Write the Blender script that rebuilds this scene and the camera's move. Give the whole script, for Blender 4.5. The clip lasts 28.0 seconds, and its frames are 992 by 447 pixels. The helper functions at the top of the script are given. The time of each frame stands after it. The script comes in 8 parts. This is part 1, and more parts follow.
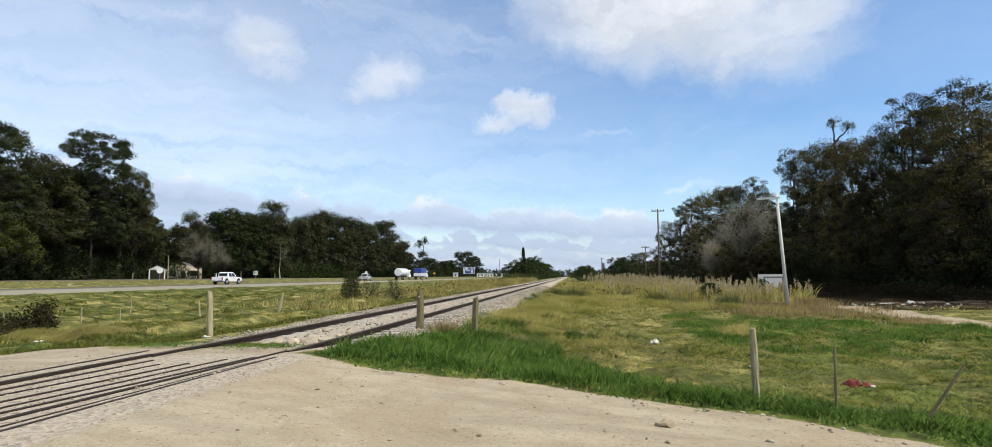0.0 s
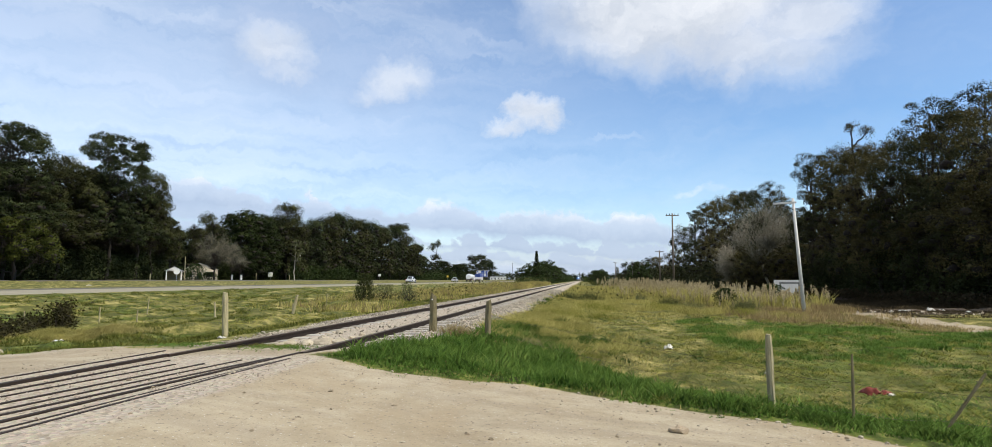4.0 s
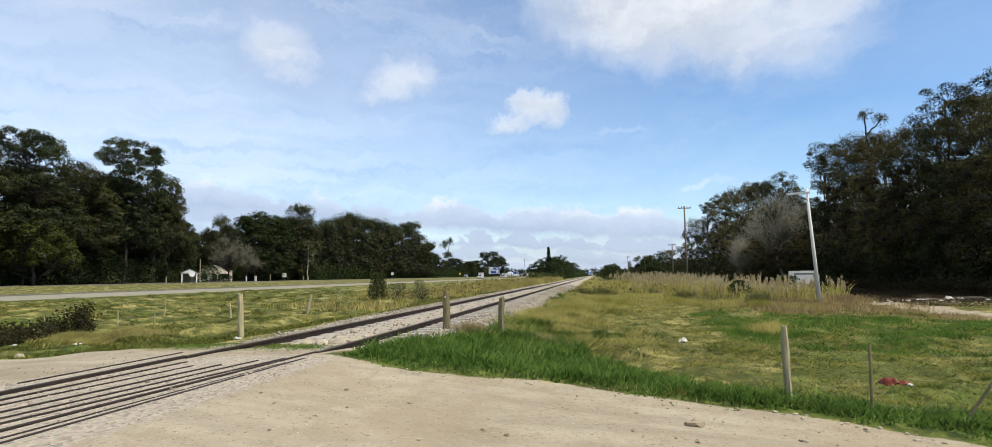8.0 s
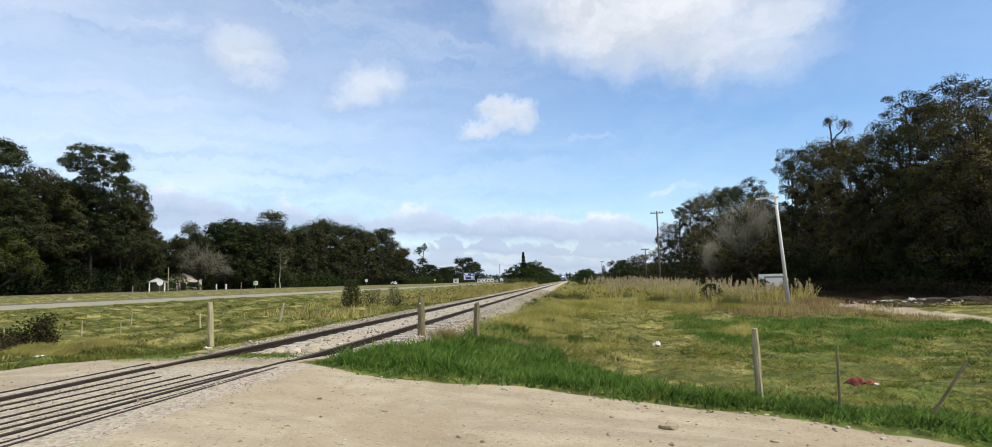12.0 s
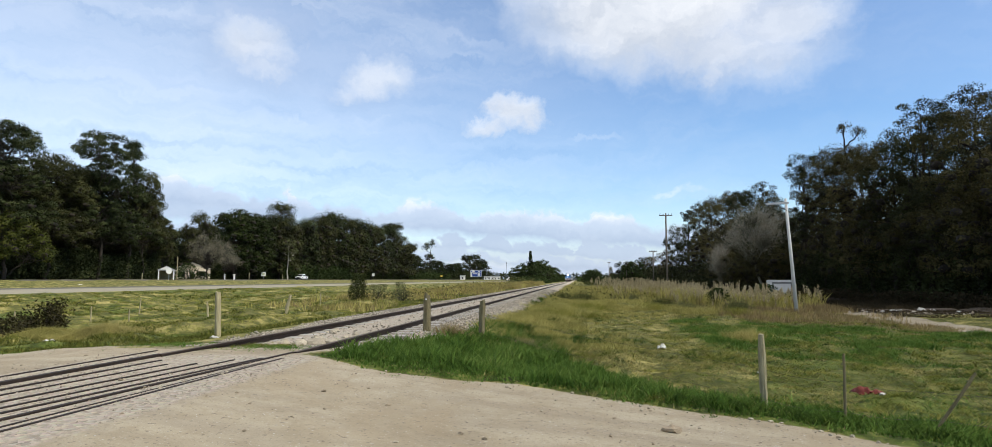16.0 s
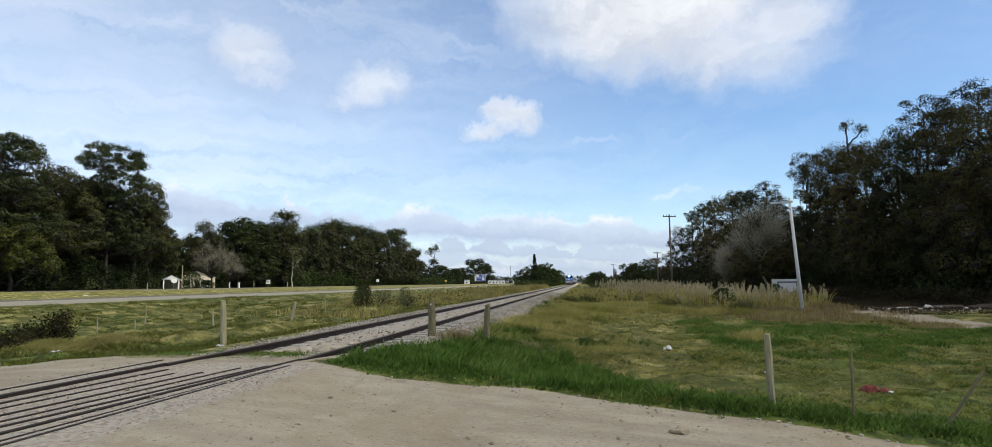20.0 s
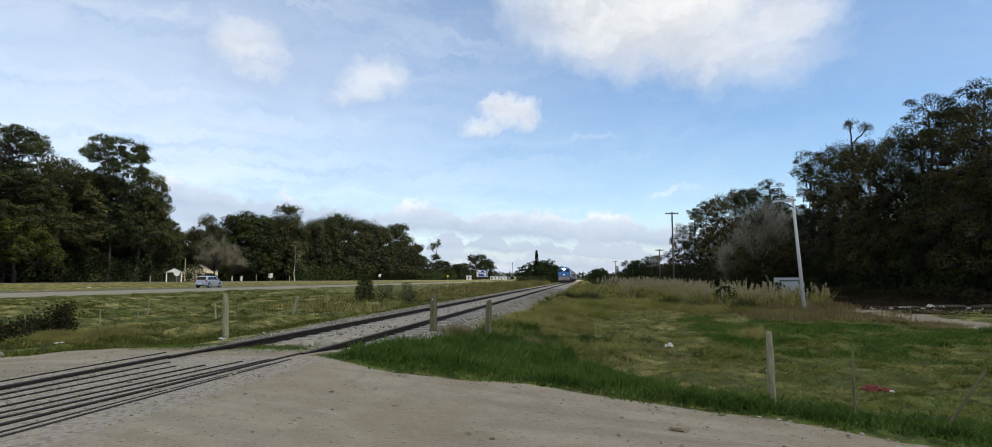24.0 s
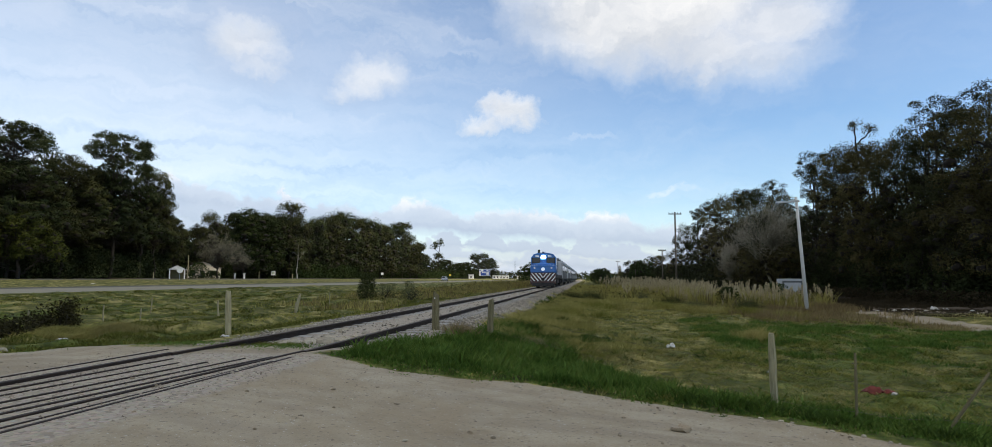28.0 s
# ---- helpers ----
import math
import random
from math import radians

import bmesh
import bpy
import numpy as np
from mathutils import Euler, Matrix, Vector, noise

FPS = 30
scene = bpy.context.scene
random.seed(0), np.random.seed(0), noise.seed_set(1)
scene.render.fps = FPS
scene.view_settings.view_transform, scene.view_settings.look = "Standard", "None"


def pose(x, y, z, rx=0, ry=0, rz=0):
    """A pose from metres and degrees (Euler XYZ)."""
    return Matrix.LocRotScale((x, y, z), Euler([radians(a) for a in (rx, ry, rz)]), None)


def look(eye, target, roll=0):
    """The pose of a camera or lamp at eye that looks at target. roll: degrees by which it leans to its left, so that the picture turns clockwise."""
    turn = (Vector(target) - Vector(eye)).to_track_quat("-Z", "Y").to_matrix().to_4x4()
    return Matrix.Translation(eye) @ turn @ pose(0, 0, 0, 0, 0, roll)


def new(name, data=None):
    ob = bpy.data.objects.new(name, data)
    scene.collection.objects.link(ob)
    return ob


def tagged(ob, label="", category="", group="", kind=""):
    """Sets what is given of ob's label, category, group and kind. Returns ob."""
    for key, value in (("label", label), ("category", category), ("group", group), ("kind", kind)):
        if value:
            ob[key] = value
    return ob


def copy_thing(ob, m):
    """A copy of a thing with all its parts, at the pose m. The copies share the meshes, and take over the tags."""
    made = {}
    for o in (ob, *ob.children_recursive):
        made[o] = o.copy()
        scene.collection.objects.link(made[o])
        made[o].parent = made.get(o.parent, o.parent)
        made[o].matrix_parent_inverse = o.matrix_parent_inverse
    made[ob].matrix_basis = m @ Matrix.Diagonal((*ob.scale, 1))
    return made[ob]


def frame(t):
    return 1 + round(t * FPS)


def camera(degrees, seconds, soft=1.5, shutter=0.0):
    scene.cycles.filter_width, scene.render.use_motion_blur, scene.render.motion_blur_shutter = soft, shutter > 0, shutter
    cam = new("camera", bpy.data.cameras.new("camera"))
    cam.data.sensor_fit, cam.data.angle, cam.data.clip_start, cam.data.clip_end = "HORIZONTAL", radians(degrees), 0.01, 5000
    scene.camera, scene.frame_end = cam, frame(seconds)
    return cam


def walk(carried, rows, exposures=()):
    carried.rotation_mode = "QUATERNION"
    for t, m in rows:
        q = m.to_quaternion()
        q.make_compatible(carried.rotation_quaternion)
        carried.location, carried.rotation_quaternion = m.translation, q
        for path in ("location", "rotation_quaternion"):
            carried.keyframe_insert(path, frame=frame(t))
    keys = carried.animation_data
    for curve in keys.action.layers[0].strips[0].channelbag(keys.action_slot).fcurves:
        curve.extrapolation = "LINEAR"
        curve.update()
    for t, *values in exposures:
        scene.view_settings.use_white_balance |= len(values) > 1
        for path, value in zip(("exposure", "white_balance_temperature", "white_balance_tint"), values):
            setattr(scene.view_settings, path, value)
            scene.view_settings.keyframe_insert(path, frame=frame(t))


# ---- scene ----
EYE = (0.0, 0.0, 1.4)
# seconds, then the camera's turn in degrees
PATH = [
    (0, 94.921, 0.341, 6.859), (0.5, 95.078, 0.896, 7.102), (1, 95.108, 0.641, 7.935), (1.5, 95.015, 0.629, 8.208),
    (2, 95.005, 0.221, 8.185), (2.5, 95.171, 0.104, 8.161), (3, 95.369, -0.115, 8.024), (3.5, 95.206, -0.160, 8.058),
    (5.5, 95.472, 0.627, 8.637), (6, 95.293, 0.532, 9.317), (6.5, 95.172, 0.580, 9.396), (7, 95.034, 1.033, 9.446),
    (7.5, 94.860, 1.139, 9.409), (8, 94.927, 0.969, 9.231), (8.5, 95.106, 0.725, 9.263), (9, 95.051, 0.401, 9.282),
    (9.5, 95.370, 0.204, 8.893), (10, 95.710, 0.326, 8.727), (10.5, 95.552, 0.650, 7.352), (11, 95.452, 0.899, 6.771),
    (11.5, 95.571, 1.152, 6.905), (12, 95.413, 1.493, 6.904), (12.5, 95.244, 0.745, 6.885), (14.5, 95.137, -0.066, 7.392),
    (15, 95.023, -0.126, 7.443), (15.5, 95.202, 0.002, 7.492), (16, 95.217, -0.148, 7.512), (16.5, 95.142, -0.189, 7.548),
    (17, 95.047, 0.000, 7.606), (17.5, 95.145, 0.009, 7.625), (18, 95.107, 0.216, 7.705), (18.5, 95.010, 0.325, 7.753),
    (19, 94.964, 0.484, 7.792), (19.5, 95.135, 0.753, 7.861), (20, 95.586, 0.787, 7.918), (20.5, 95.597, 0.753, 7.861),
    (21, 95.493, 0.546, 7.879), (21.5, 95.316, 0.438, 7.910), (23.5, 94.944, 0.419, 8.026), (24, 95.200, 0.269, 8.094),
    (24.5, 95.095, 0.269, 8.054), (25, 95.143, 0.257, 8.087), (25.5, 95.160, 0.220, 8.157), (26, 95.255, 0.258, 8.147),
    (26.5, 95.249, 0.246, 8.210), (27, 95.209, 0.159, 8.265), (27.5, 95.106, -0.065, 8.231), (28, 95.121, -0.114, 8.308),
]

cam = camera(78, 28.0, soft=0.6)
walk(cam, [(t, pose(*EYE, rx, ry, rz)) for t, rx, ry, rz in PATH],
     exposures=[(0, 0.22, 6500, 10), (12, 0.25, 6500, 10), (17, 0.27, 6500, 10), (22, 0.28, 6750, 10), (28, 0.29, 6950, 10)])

# ---- light ----
SUN_AZ, SUN_EL = radians(112), radians(50)
world = bpy.data.worlds.new("sky")
scene.world = world
world.use_nodes = True
wn = world.node_tree
sky = wn.nodes.new("ShaderNodeTexSky")
sky.sky_type = "NISHITA"
sky.sun_disc = False
sky.sun_elevation, sky.sun_rotation = SUN_EL, SUN_AZ
sky.air_density, sky.dust_density, sky.ozone_density = 1.0, 0.35, 3.0
wn.nodes["Background"].inputs["Strength"].default_value = 0.15
deep = wn.nodes.new("ShaderNodeHueSaturation")
deep.inputs["Hue"].default_value = 0.501
deep.inputs["Saturation"].default_value = 1.12
wn.links.new(sky.outputs[0], deep.inputs["Color"])
wn.links.new(deep.outputs[0], wn.nodes["Background"].inputs["Color"])

sun = new("sun", bpy.data.lights.new("sun", "SUN"))
sun.data.energy, sun.data.angle, sun.data.color = 3.9, radians(0.6), (1.0, 0.925, 0.80)
sun_way = Vector((math.sin(SUN_AZ) * math.cos(SUN_EL), math.cos(SUN_AZ) * math.cos(SUN_EL), math.sin(SUN_EL)))
sun.matrix_world = look(sun_way * 100, (0, 0, 0))


# ---- materials ----
def node(nt, kind, **inputs):
    n = nt.nodes.new(kind)
    for k, v in inputs.items():
        key = k.replace("_", " ")
        socket = n.inputs[int(k[1:])] if k[0] == "i" and k[1:].isdigit() else n.inputs[key]
        if isinstance(v, bpy.types.NodeSocket):
            nt.links.new(v, socket)
        else:
            socket.default_value = v
    return n


def fresh(name):
    m = bpy.data.materials.new(name)
    m.use_nodes = True
    nt = m.node_tree
    return m, nt, nt.nodes["Principled BSDF"]


def ramp(nt, fac, stops):
    r = nt.nodes.new("ShaderNodeValToRGB")
    nt.links.new(fac, r.inputs[0])
    e = r.color_ramp.elements
    while len(e) < len(stops):
        e.new(0.5)
    for el, (p, c) in zip(e, stops):
        el.position, el.color = p, (*c, 1)
    return r.outputs[0]


def mix(nt, fac, a, b, blend="MIX"):
    n = nt.nodes.new("ShaderNodeMix")
    n.data_type, n.blend_type = "RGBA", blend
    for i, v in ((0, fac), (6, a), (7, b)):
        if isinstance(v, bpy.types.NodeSocket):
            nt.links.new(v, n.inputs[i])
        elif i == 0:
            n.inputs[0].default_value = v
        else:
            n.inputs[i].default_value = (*v[:3], 1)
    return n.outputs[2]


def math_(nt, op, a, b=0.0, c=0.0, clamp=False):
    n = nt.nodes.new("ShaderNodeMath")
    n.operation, n.use_clamp = op, clamp
    for i, v in enumerate((a, b, c)):
        if isinstance(v, bpy.types.NodeSocket):
            nt.links.new(v, n.inputs[i])
        else:
            n.inputs[i].default_value = v
    return n.outputs[0]


def noise_(nt, vec, scale, detail=4, rough=0.6, distort=0.0):
    n = nt.nodes.new("ShaderNodeTexNoise")
    nt.links.new(vec, n.inputs["Vector"])
    n.inputs["Scale"].default_value, n.inputs["Detail"].default_value = scale, detail
    n.inputs["Roughness"].default_value, n.inputs["Distortion"].default_value = rough, distort
    return n.outputs["Fac"]


def bumped(nt, bsdf, height, strength, distance=0.02):
    b = node(nt, "ShaderNodeBump", Strength=strength, Distance=distance, Height=height)
    nt.links.new(b.outputs[0], bsdf.inputs["Normal"])


def surf(name, c1, c2, c3=None, scale=3.0, fine=40.0, rough=0.8, metal=0.0, bump=0.3, vary=0.0, stretch=(1, 1, 1), spec=0.4, depth=0.01):
    """A solid surface: two colours in patches, a third in fine grain, with relief and a rougher or glossier patchwork."""
    m, nt, bsdf = fresh(name)
    tc = nt.nodes.new("ShaderNodeTexCoord")
    mp = node(nt, "ShaderNodeMapping", Vector=tc.outputs["Object"], Scale=stretch)
    v = mp.outputs[0]
    big, small = noise_(nt, v, scale, 5), noise_(nt, v, fine, 3)
    col = ramp(nt, big, [(0.32, c1), (0.68, c2)])
    col = mix(nt, math_(nt, "MULTIPLY", ramp(nt, small, [(0.45, (0, 0, 0)), (0.7, (1, 1, 1))]), 0.6), col, c3 or [k * 0.55 for k in c1])
    if vary:
        oi = nt.nodes.new("ShaderNodeObjectInfo")
        hsv = node(nt, "ShaderNodeHueSaturation", Color=col, Value=math_(nt, "MULTIPLY_ADD", oi.outputs["Random"], vary, 1 - vary / 2))
        col = hsv.outputs[0]
    nt.links.new(col, bsdf.inputs["Base Color"])
    nt.links.new(math_(nt, "MULTIPLY_ADD", small, 0.25, rough - 0.12, clamp=True), bsdf.inputs["Roughness"])
    bsdf.inputs["Metallic"].default_value = metal
    bsdf.inputs["Specular IOR Level"].default_value = spec
    if bump:
        bumped(nt, bsdf, math_(nt, "ADD", big, math_(nt, "MULTIPLY", small, 0.5)), bump, depth)
    return m


def leafy(name, tones, trans=0.35, rough=0.55, patch=0.3, spread=0.4):
    """Leaves or blades: a tone for each leaf, patches over the whole, light through the leaf."""
    m, nt, bsdf = fresh(name)
    geo = nt.nodes.new("ShaderNodeNewGeometry")
    n = noise_(nt, geo.outputs["Position"], patch, 5)
    f = math_(nt, "MULTIPLY_ADD", geo.outputs["Random Per Island"], spread, math_(nt, "MULTIPLY_ADD", n, 2.4 * (1 - spread), -0.95 * (1 - spread)))
    col = ramp(nt, f, [(i / (len(tones) - 1), c) for i, c in enumerate(tones)])
    nt.links.new(col, bsdf.inputs["Base Color"])
    bsdf.inputs["Roughness"].default_value = max(rough, 0.7)
    bsdf.inputs["Specular IOR Level"].default_value = 0.06
    tr = node(nt, "ShaderNodeBsdfTranslucent", Color=col)
    ms = node(nt, "ShaderNodeMixShader", i0=trans, i1=bsdf.outputs[0], i2=tr.outputs[0])
    nt.links.new(ms.outputs[0], nt.nodes["Material Output"].inputs[0])
    return m


def paint(name, col, rough=0.3, coat=0.5, dirt=0.25):
    m, nt, bsdf = fresh(name)
    tc = nt.nodes.new("ShaderNodeTexCoord")
    n = noise_(nt, tc.outputs["Object"], 2.5, 5)
    nt.links.new(mix(nt, math_(nt, "MULTIPLY", n, dirt), col, (0.2, 0.17, 0.13)), bsdf.inputs["Base Color"])
    nt.links.new(math_(nt, "MULTIPLY_ADD", n, 0.3, rough - 0.1, clamp=True), bsdf.inputs["Roughness"])
    bsdf.inputs["Coat Weight"].default_value = coat
    return m


def glow(name, col, strength):
    m, nt, bsdf = fresh(name)
    bsdf.inputs["Base Color"].default_value = (*col, 1)
    bsdf.inputs["Emission Color"].default_value = (*col, 1)
    bsdf.inputs["Emission Strength"].default_value = strength
    return m


def ground_material():
    m, nt, bsdf = fresh("ground")
    geo = nt.nodes.new("ShaderNodeNewGeometry")
    p = geo.outputs["Position"]
    za, zb = node(nt, "ShaderNodeVertexColor"), node(nt, "ShaderNodeVertexColor")
    za.layer_name, zb.layer_name = "zone_a", "zone_b"
    sa = node(nt, "ShaderNodeSeparateColor", Color=za.outputs[0])
    sb = node(nt, "ShaderNodeSeparateColor", Color=zb.outputs[0])
    dirt, stones, lush = sa.outputs
    tar, pale, litter = sb.outputs
    n_mid, n_fine, n_tiny = noise_(nt, p, 0.9, 5), noise_(nt, p, 9, 5), noise_(nt, p, 70, 3)

    def edge(zone, soft=0.18):
        k = math_(nt, "ADD", zone, math_(nt, "MULTIPLY_ADD", n_fine, 0.5, -0.25))
        return ramp(nt, k, [(0.5 - soft, (0, 0, 0)), (0.5 + soft, (1, 1, 1))])

    turf = ramp(nt, n_mid, [(0.40, (0.085, 0.092, 0.022)), (0.5, (0.20, 0.188, 0.052)), (0.61, (0.40, 0.345, 0.125))])
    n_patch = noise_(nt, p, 3.2, 4, 0.6)
    turf = mix(nt, ramp(nt, n_patch, [(0.48, (0, 0, 0)), (0.66, (0.5, 0.5, 0.5))]), turf, (0.33, 0.28, 0.11))
    # dark mottling stands in for shade between tufts and hummocks
    turf = mix(nt, ramp(nt, noise_(nt, p, 2.1, 4, 0.6), [(0.47, (0, 0, 0)), (0.56, (0.8, 0.8, 0.8))]), turf, (0.06, 0.072, 0.017))
    turf = mix(nt, ramp(nt, n_fine, [(0.4, (0, 0, 0)), (0.7, (0.6, 0.6, 0.6))]), turf, (0.085, 0.09, 0.03))
    green = ramp(nt, n_fine, [(0.3, (0.05, 0.074, 0.013)), (0.7, (0.14, 0.172, 0.034))])
    # darker patches in the green too, as painted shade of the rough grass
    green = mix(nt, ramp(nt, noise_(nt, p, 1.7, 4, 0.65, 0.5), [(0.47, (0, 0, 0)), (0.56, (0.75, 0.75, 0.75))]), green, (0.024, 0.034, 0.008))
    green = mix(nt, ramp(nt, noise_(nt, p, 2.6, 3, 0.6), [(0.54, (0, 0, 0)), (0.64, (0.6, 0.6, 0.6))]), green, (0.22, 0.225, 0.06))
    col = mix(nt, edge(lush, 0.3), turf, green)
    soil = ramp(nt, n_mid, [(0.25, (0.27, 0.218, 0.142)), (0.5, (0.40, 0.342, 0.240)), (0.8, (0.47, 0.412, 0.300))])
    soil = mix(nt, ramp(nt, n_tiny, [(0.5, (0, 0, 0)), (0.75, (0.45, 0.45, 0.45))]), soil, (0.21, 0.175, 0.125))
    track = node(nt, "ShaderNodeMapping", Vector=p, Scale=(0.35, 1.6, 1.0), Rotation=(0, 0, 0.42))
    ruts = noise_(nt, track.outputs[0], 1.6, 3, 0.5, 0.6)
    soil = mix(nt, ramp(nt, ruts, [(0.48, (0, 0, 0)), (0.66, (0.5, 0.5, 0.5))]), soil, (0.28, 0.235, 0.17))
    scuff = noise_(nt, p, 0.55, 3, 0.6, 0.8)
    soil = mix(nt, ramp(nt, scuff, [(0.52, (0, 0, 0)), (0.68, (0.55, 0.55, 0.55))]), soil, (0.33, 0.262, 0.168))
    tread = noise_(nt, p, 3.1, 4, 0.65, 0.4)
    soil = mix(nt, ramp(nt, tread, [(0.50, (0, 0, 0)), (0.62, (0.38, 0.38, 0.38))]), soil, (0.285, 0.232, 0.15))
    n_grit = noise_(nt, p, 28, 2, 0.5)
    soil = mix(nt, ramp(nt, n_grit, [(0.62, (0, 0, 0)), (0.70, (0.8, 0.8, 0.8))]), soil, (0.19, 0.155, 0.115))
    soil = mix(nt, ramp(nt, noise_(nt, p, 41, 2, 0.5), [(0.66, (0, 0, 0)), (0.72, (0.7, 0.7, 0.7))]), soil, (0.55, 0.52, 0.46))
    col = mix(nt, edge(dirt, 0.10), col, soil)
    vor = node(nt, "ShaderNodeTexVoronoi", Vector=p, Scale=24.0)
    rock = mix(nt, 0.7, vor.outputs["Color"], (0.3, 0.29, 0.27))
    rock = mix(nt, 1.0, (0.40, 0.35, 0.275), node(nt, "ShaderNodeHueSaturation", Color=rock, Saturation=0.15, Value=2.4).outputs[0], "MULTIPLY")
    col = mix(nt, edge(stones, 0.12), col, rock)
    tarmac = ramp(nt, n_mid, [(0.3, (0.095, 0.09, 0.078)), (0.7, (0.14, 0.132, 0.114))])
    col = mix(nt, edge(tar, 0.08), col, tarmac)
    shoulder = ramp(nt, n_mid, [(0.3, (0.25, 0.232, 0.175)), (0.7, (0.32, 0.298, 0.225))])
    col = mix(nt, edge(pale, 0.08), col, shoulder)
    # leaf litter, darkened further to hold the shade below the trees
    shaded_floor = ramp(nt, n_fine, [(0.3, (0.022, 0.016, 0.010)), (0.75, (0.065, 0.048, 0.03))])
    col = mix(nt, edge(litter, 0.25), col, shaded_floor)
    nt.links.new(col, bsdf.inputs["Base Color"])
    bsdf.inputs["Roughness"].default_value = 0.95
    bsdf.inputs["Specular IOR Level"].default_value = 0.15
    h = math_(nt, "ADD", math_(nt, "MULTIPLY", n_fine, 1.2), math_(nt, "MULTIPLY_ADD", n_tiny, 0.35, math_(nt, "MULTIPLY", vor.outputs["Distance"], math_(nt, "MULTIPLY", stones, 1.5))))
    bumped(nt, bsdf, h, 0.55, 0.04)
    return m


M = {}
M["ground"] = ground_material()
M["rail_side"] = surf("rusted_rail", (0.020, 0.014, 0.010), (0.040, 0.026, 0.018), (0.018, 0.014, 0.012), 6, 60, 0.75, 0.3, 0.3)
M["rail_head"] = surf("worn_rail_head", (0.115, 0.09, 0.066), (0.08, 0.06, 0.044), (0.045, 0.034, 0.025), 5, 50, 0.75, 0.2, 0.1)
M["concrete"] = surf("weathered_concrete", (0.36, 0.34, 0.30), (0.46, 0.44, 0.39), (0.22, 0.20, 0.17), 2.0, 40, 0.9, 0, 0.5, vary=0.25)
M["pole_concrete"] = surf("pale_concrete", (0.58, 0.56, 0.51), (0.68, 0.66, 0.61), (0.40, 0.38, 0.34), 1.5, 30, 0.85, 0, 0.3)
M["stone"] = surf("field_stone", (0.36, 0.31, 0.22), (0.50, 0.44, 0.325), (0.22, 0.18, 0.12), 3, 25, 0.9, 0, 0.7, vary=0.4)
M["dark_soil"] = surf("dark_tipped_soil", (0.060, 0.044, 0.028), (0.12, 0.088, 0.056), (0.20, 0.16, 0.11), 2.5, 18, 0.95, 0, 1.0, vary=0.3, depth=0.08)
M["clod"] = surf("dry_clod", (0.26, 0.205, 0.135), (0.37, 0.30, 0.205), (0.15, 0.115, 0.075), 6, 50, 0.95, 0, 0.7, vary=0.5)
M["post"] = surf("grey_weathered_wood", (0.25, 0.215, 0.118), (0.42, 0.37, 0.215), (0.115, 0.095, 0.048), 5, 60, 0.9, 0, 0.7, stretch=(6, 6, 0.7), vary=0.3)
M["dark_post"] = surf("dark_weathered_wood", (0.135, 0.112, 0.053), (0.23, 0.195, 0.10), (0.07, 0.056, 0.026), 5, 60, 0.9, 0, 0.7, stretch=(6, 6, 0.7), vary=0.3)
M["pole_wood"] = surf("utility_pole_wood", (0.11, 0.09, 0.07), (0.18, 0.15, 0.12), (0.06, 0.05, 0.04), 3, 40, 0.9, 0, 0.5, stretch=(4, 4, 0.5))
# bark darkened, with the shade below the crowns put into its colour
M["bark"] = surf("shade_dark_bark", (0.016, 0.0125, 0.009), (0.034, 0.027, 0.020), (0.010, 0.008, 0.006), 1.2, 14, 0.95, 0, 0.8, stretch=(2, 2, 0.35), depth=0.05)
M["pale_bark"] = surf("pale_bark", (0.30, 0.27, 0.22), (0.46, 0.43, 0.37), (0.14, 0.12, 0.09), 1.2, 14, 0.9, 0, 0.5, stretch=(2, 2, 0.35), depth=0.03)
M["wire"] = surf("weathered_wire", (0.16, 0.145, 0.11), (0.24, 0.215, 0.165), None, 3, 30, 0.6, 0.3, 0)
M["white_paint"] = surf("chalky_white_paint", (0.66, 0.65, 0.61), (0.76, 0.75, 0.71), (0.45, 0.43, 0.38), 1.2, 20, 0.8, 0, 0.15)
M["cream_wall"] = surf("cream_render", (0.62, 0.54, 0.40), (0.72, 0.64, 0.50), (0.45, 0.38, 0.28), 0.8, 12, 0.9, 0, 0.2)
M["roof_tin"] = surf("grey_tin_roof", (0.34, 0.34, 0.34), (0.46, 0.45, 0.44), (0.25, 0.2, 0.17), 0.7, 9, 0.6, 0.3, 0.2)
M["red_cloth"] = surf("faded_red_plastic", (0.17, 0.024, 0.014), (0.26, 0.05, 0.03), (0.05, 0.011, 0.008), 5, 40, 0.6, 0, 0.3)
M["pale_scrap"] = surf("pale_plastic_sheet", (0.52, 0.50, 0.44), (0.66, 0.64, 0.57), (0.32, 0.29, 0.24), 7, 40, 0.7, 0, 0.4)
M["board_grey"] = surf("grey_white_sheet", (0.40, 0.41, 0.40), (0.50, 0.51, 0.49), (0.28, 0.27, 0.25), 1.5, 25, 0.7, 0.1, 0.1)
M["board_dark"] = surf("dark_grey_sheet", (0.09, 0.095, 0.095), (0.14, 0.145, 0.14), None, 2, 25, 0.7, 0.1, 0.1)
M["sign_green"] = surf("faded_green_sign", (0.34, 0.42, 0.18), (0.44, 0.50, 0.25), None, 2, 20, 0.6, 0, 0.1)
M["sign_yellow"] = surf("yellow_sign", (0.62, 0.40, 0.04), (0.70, 0.48, 0.07), None, 2, 20, 0.6, 0, 0.1)
M["sign_blue"] = surf("blue_print", (0.015, 0.055, 0.28), (0.03, 0.09, 0.36), None, 2, 20, 0.5, 0, 0)
M["steel_dark"] = surf("dark_steel", (0.035, 0.034, 0.033), (0.06, 0.056, 0.052), (0.02, 0.02, 0.02), 3, 30, 0.7, 0.4, 0.2)
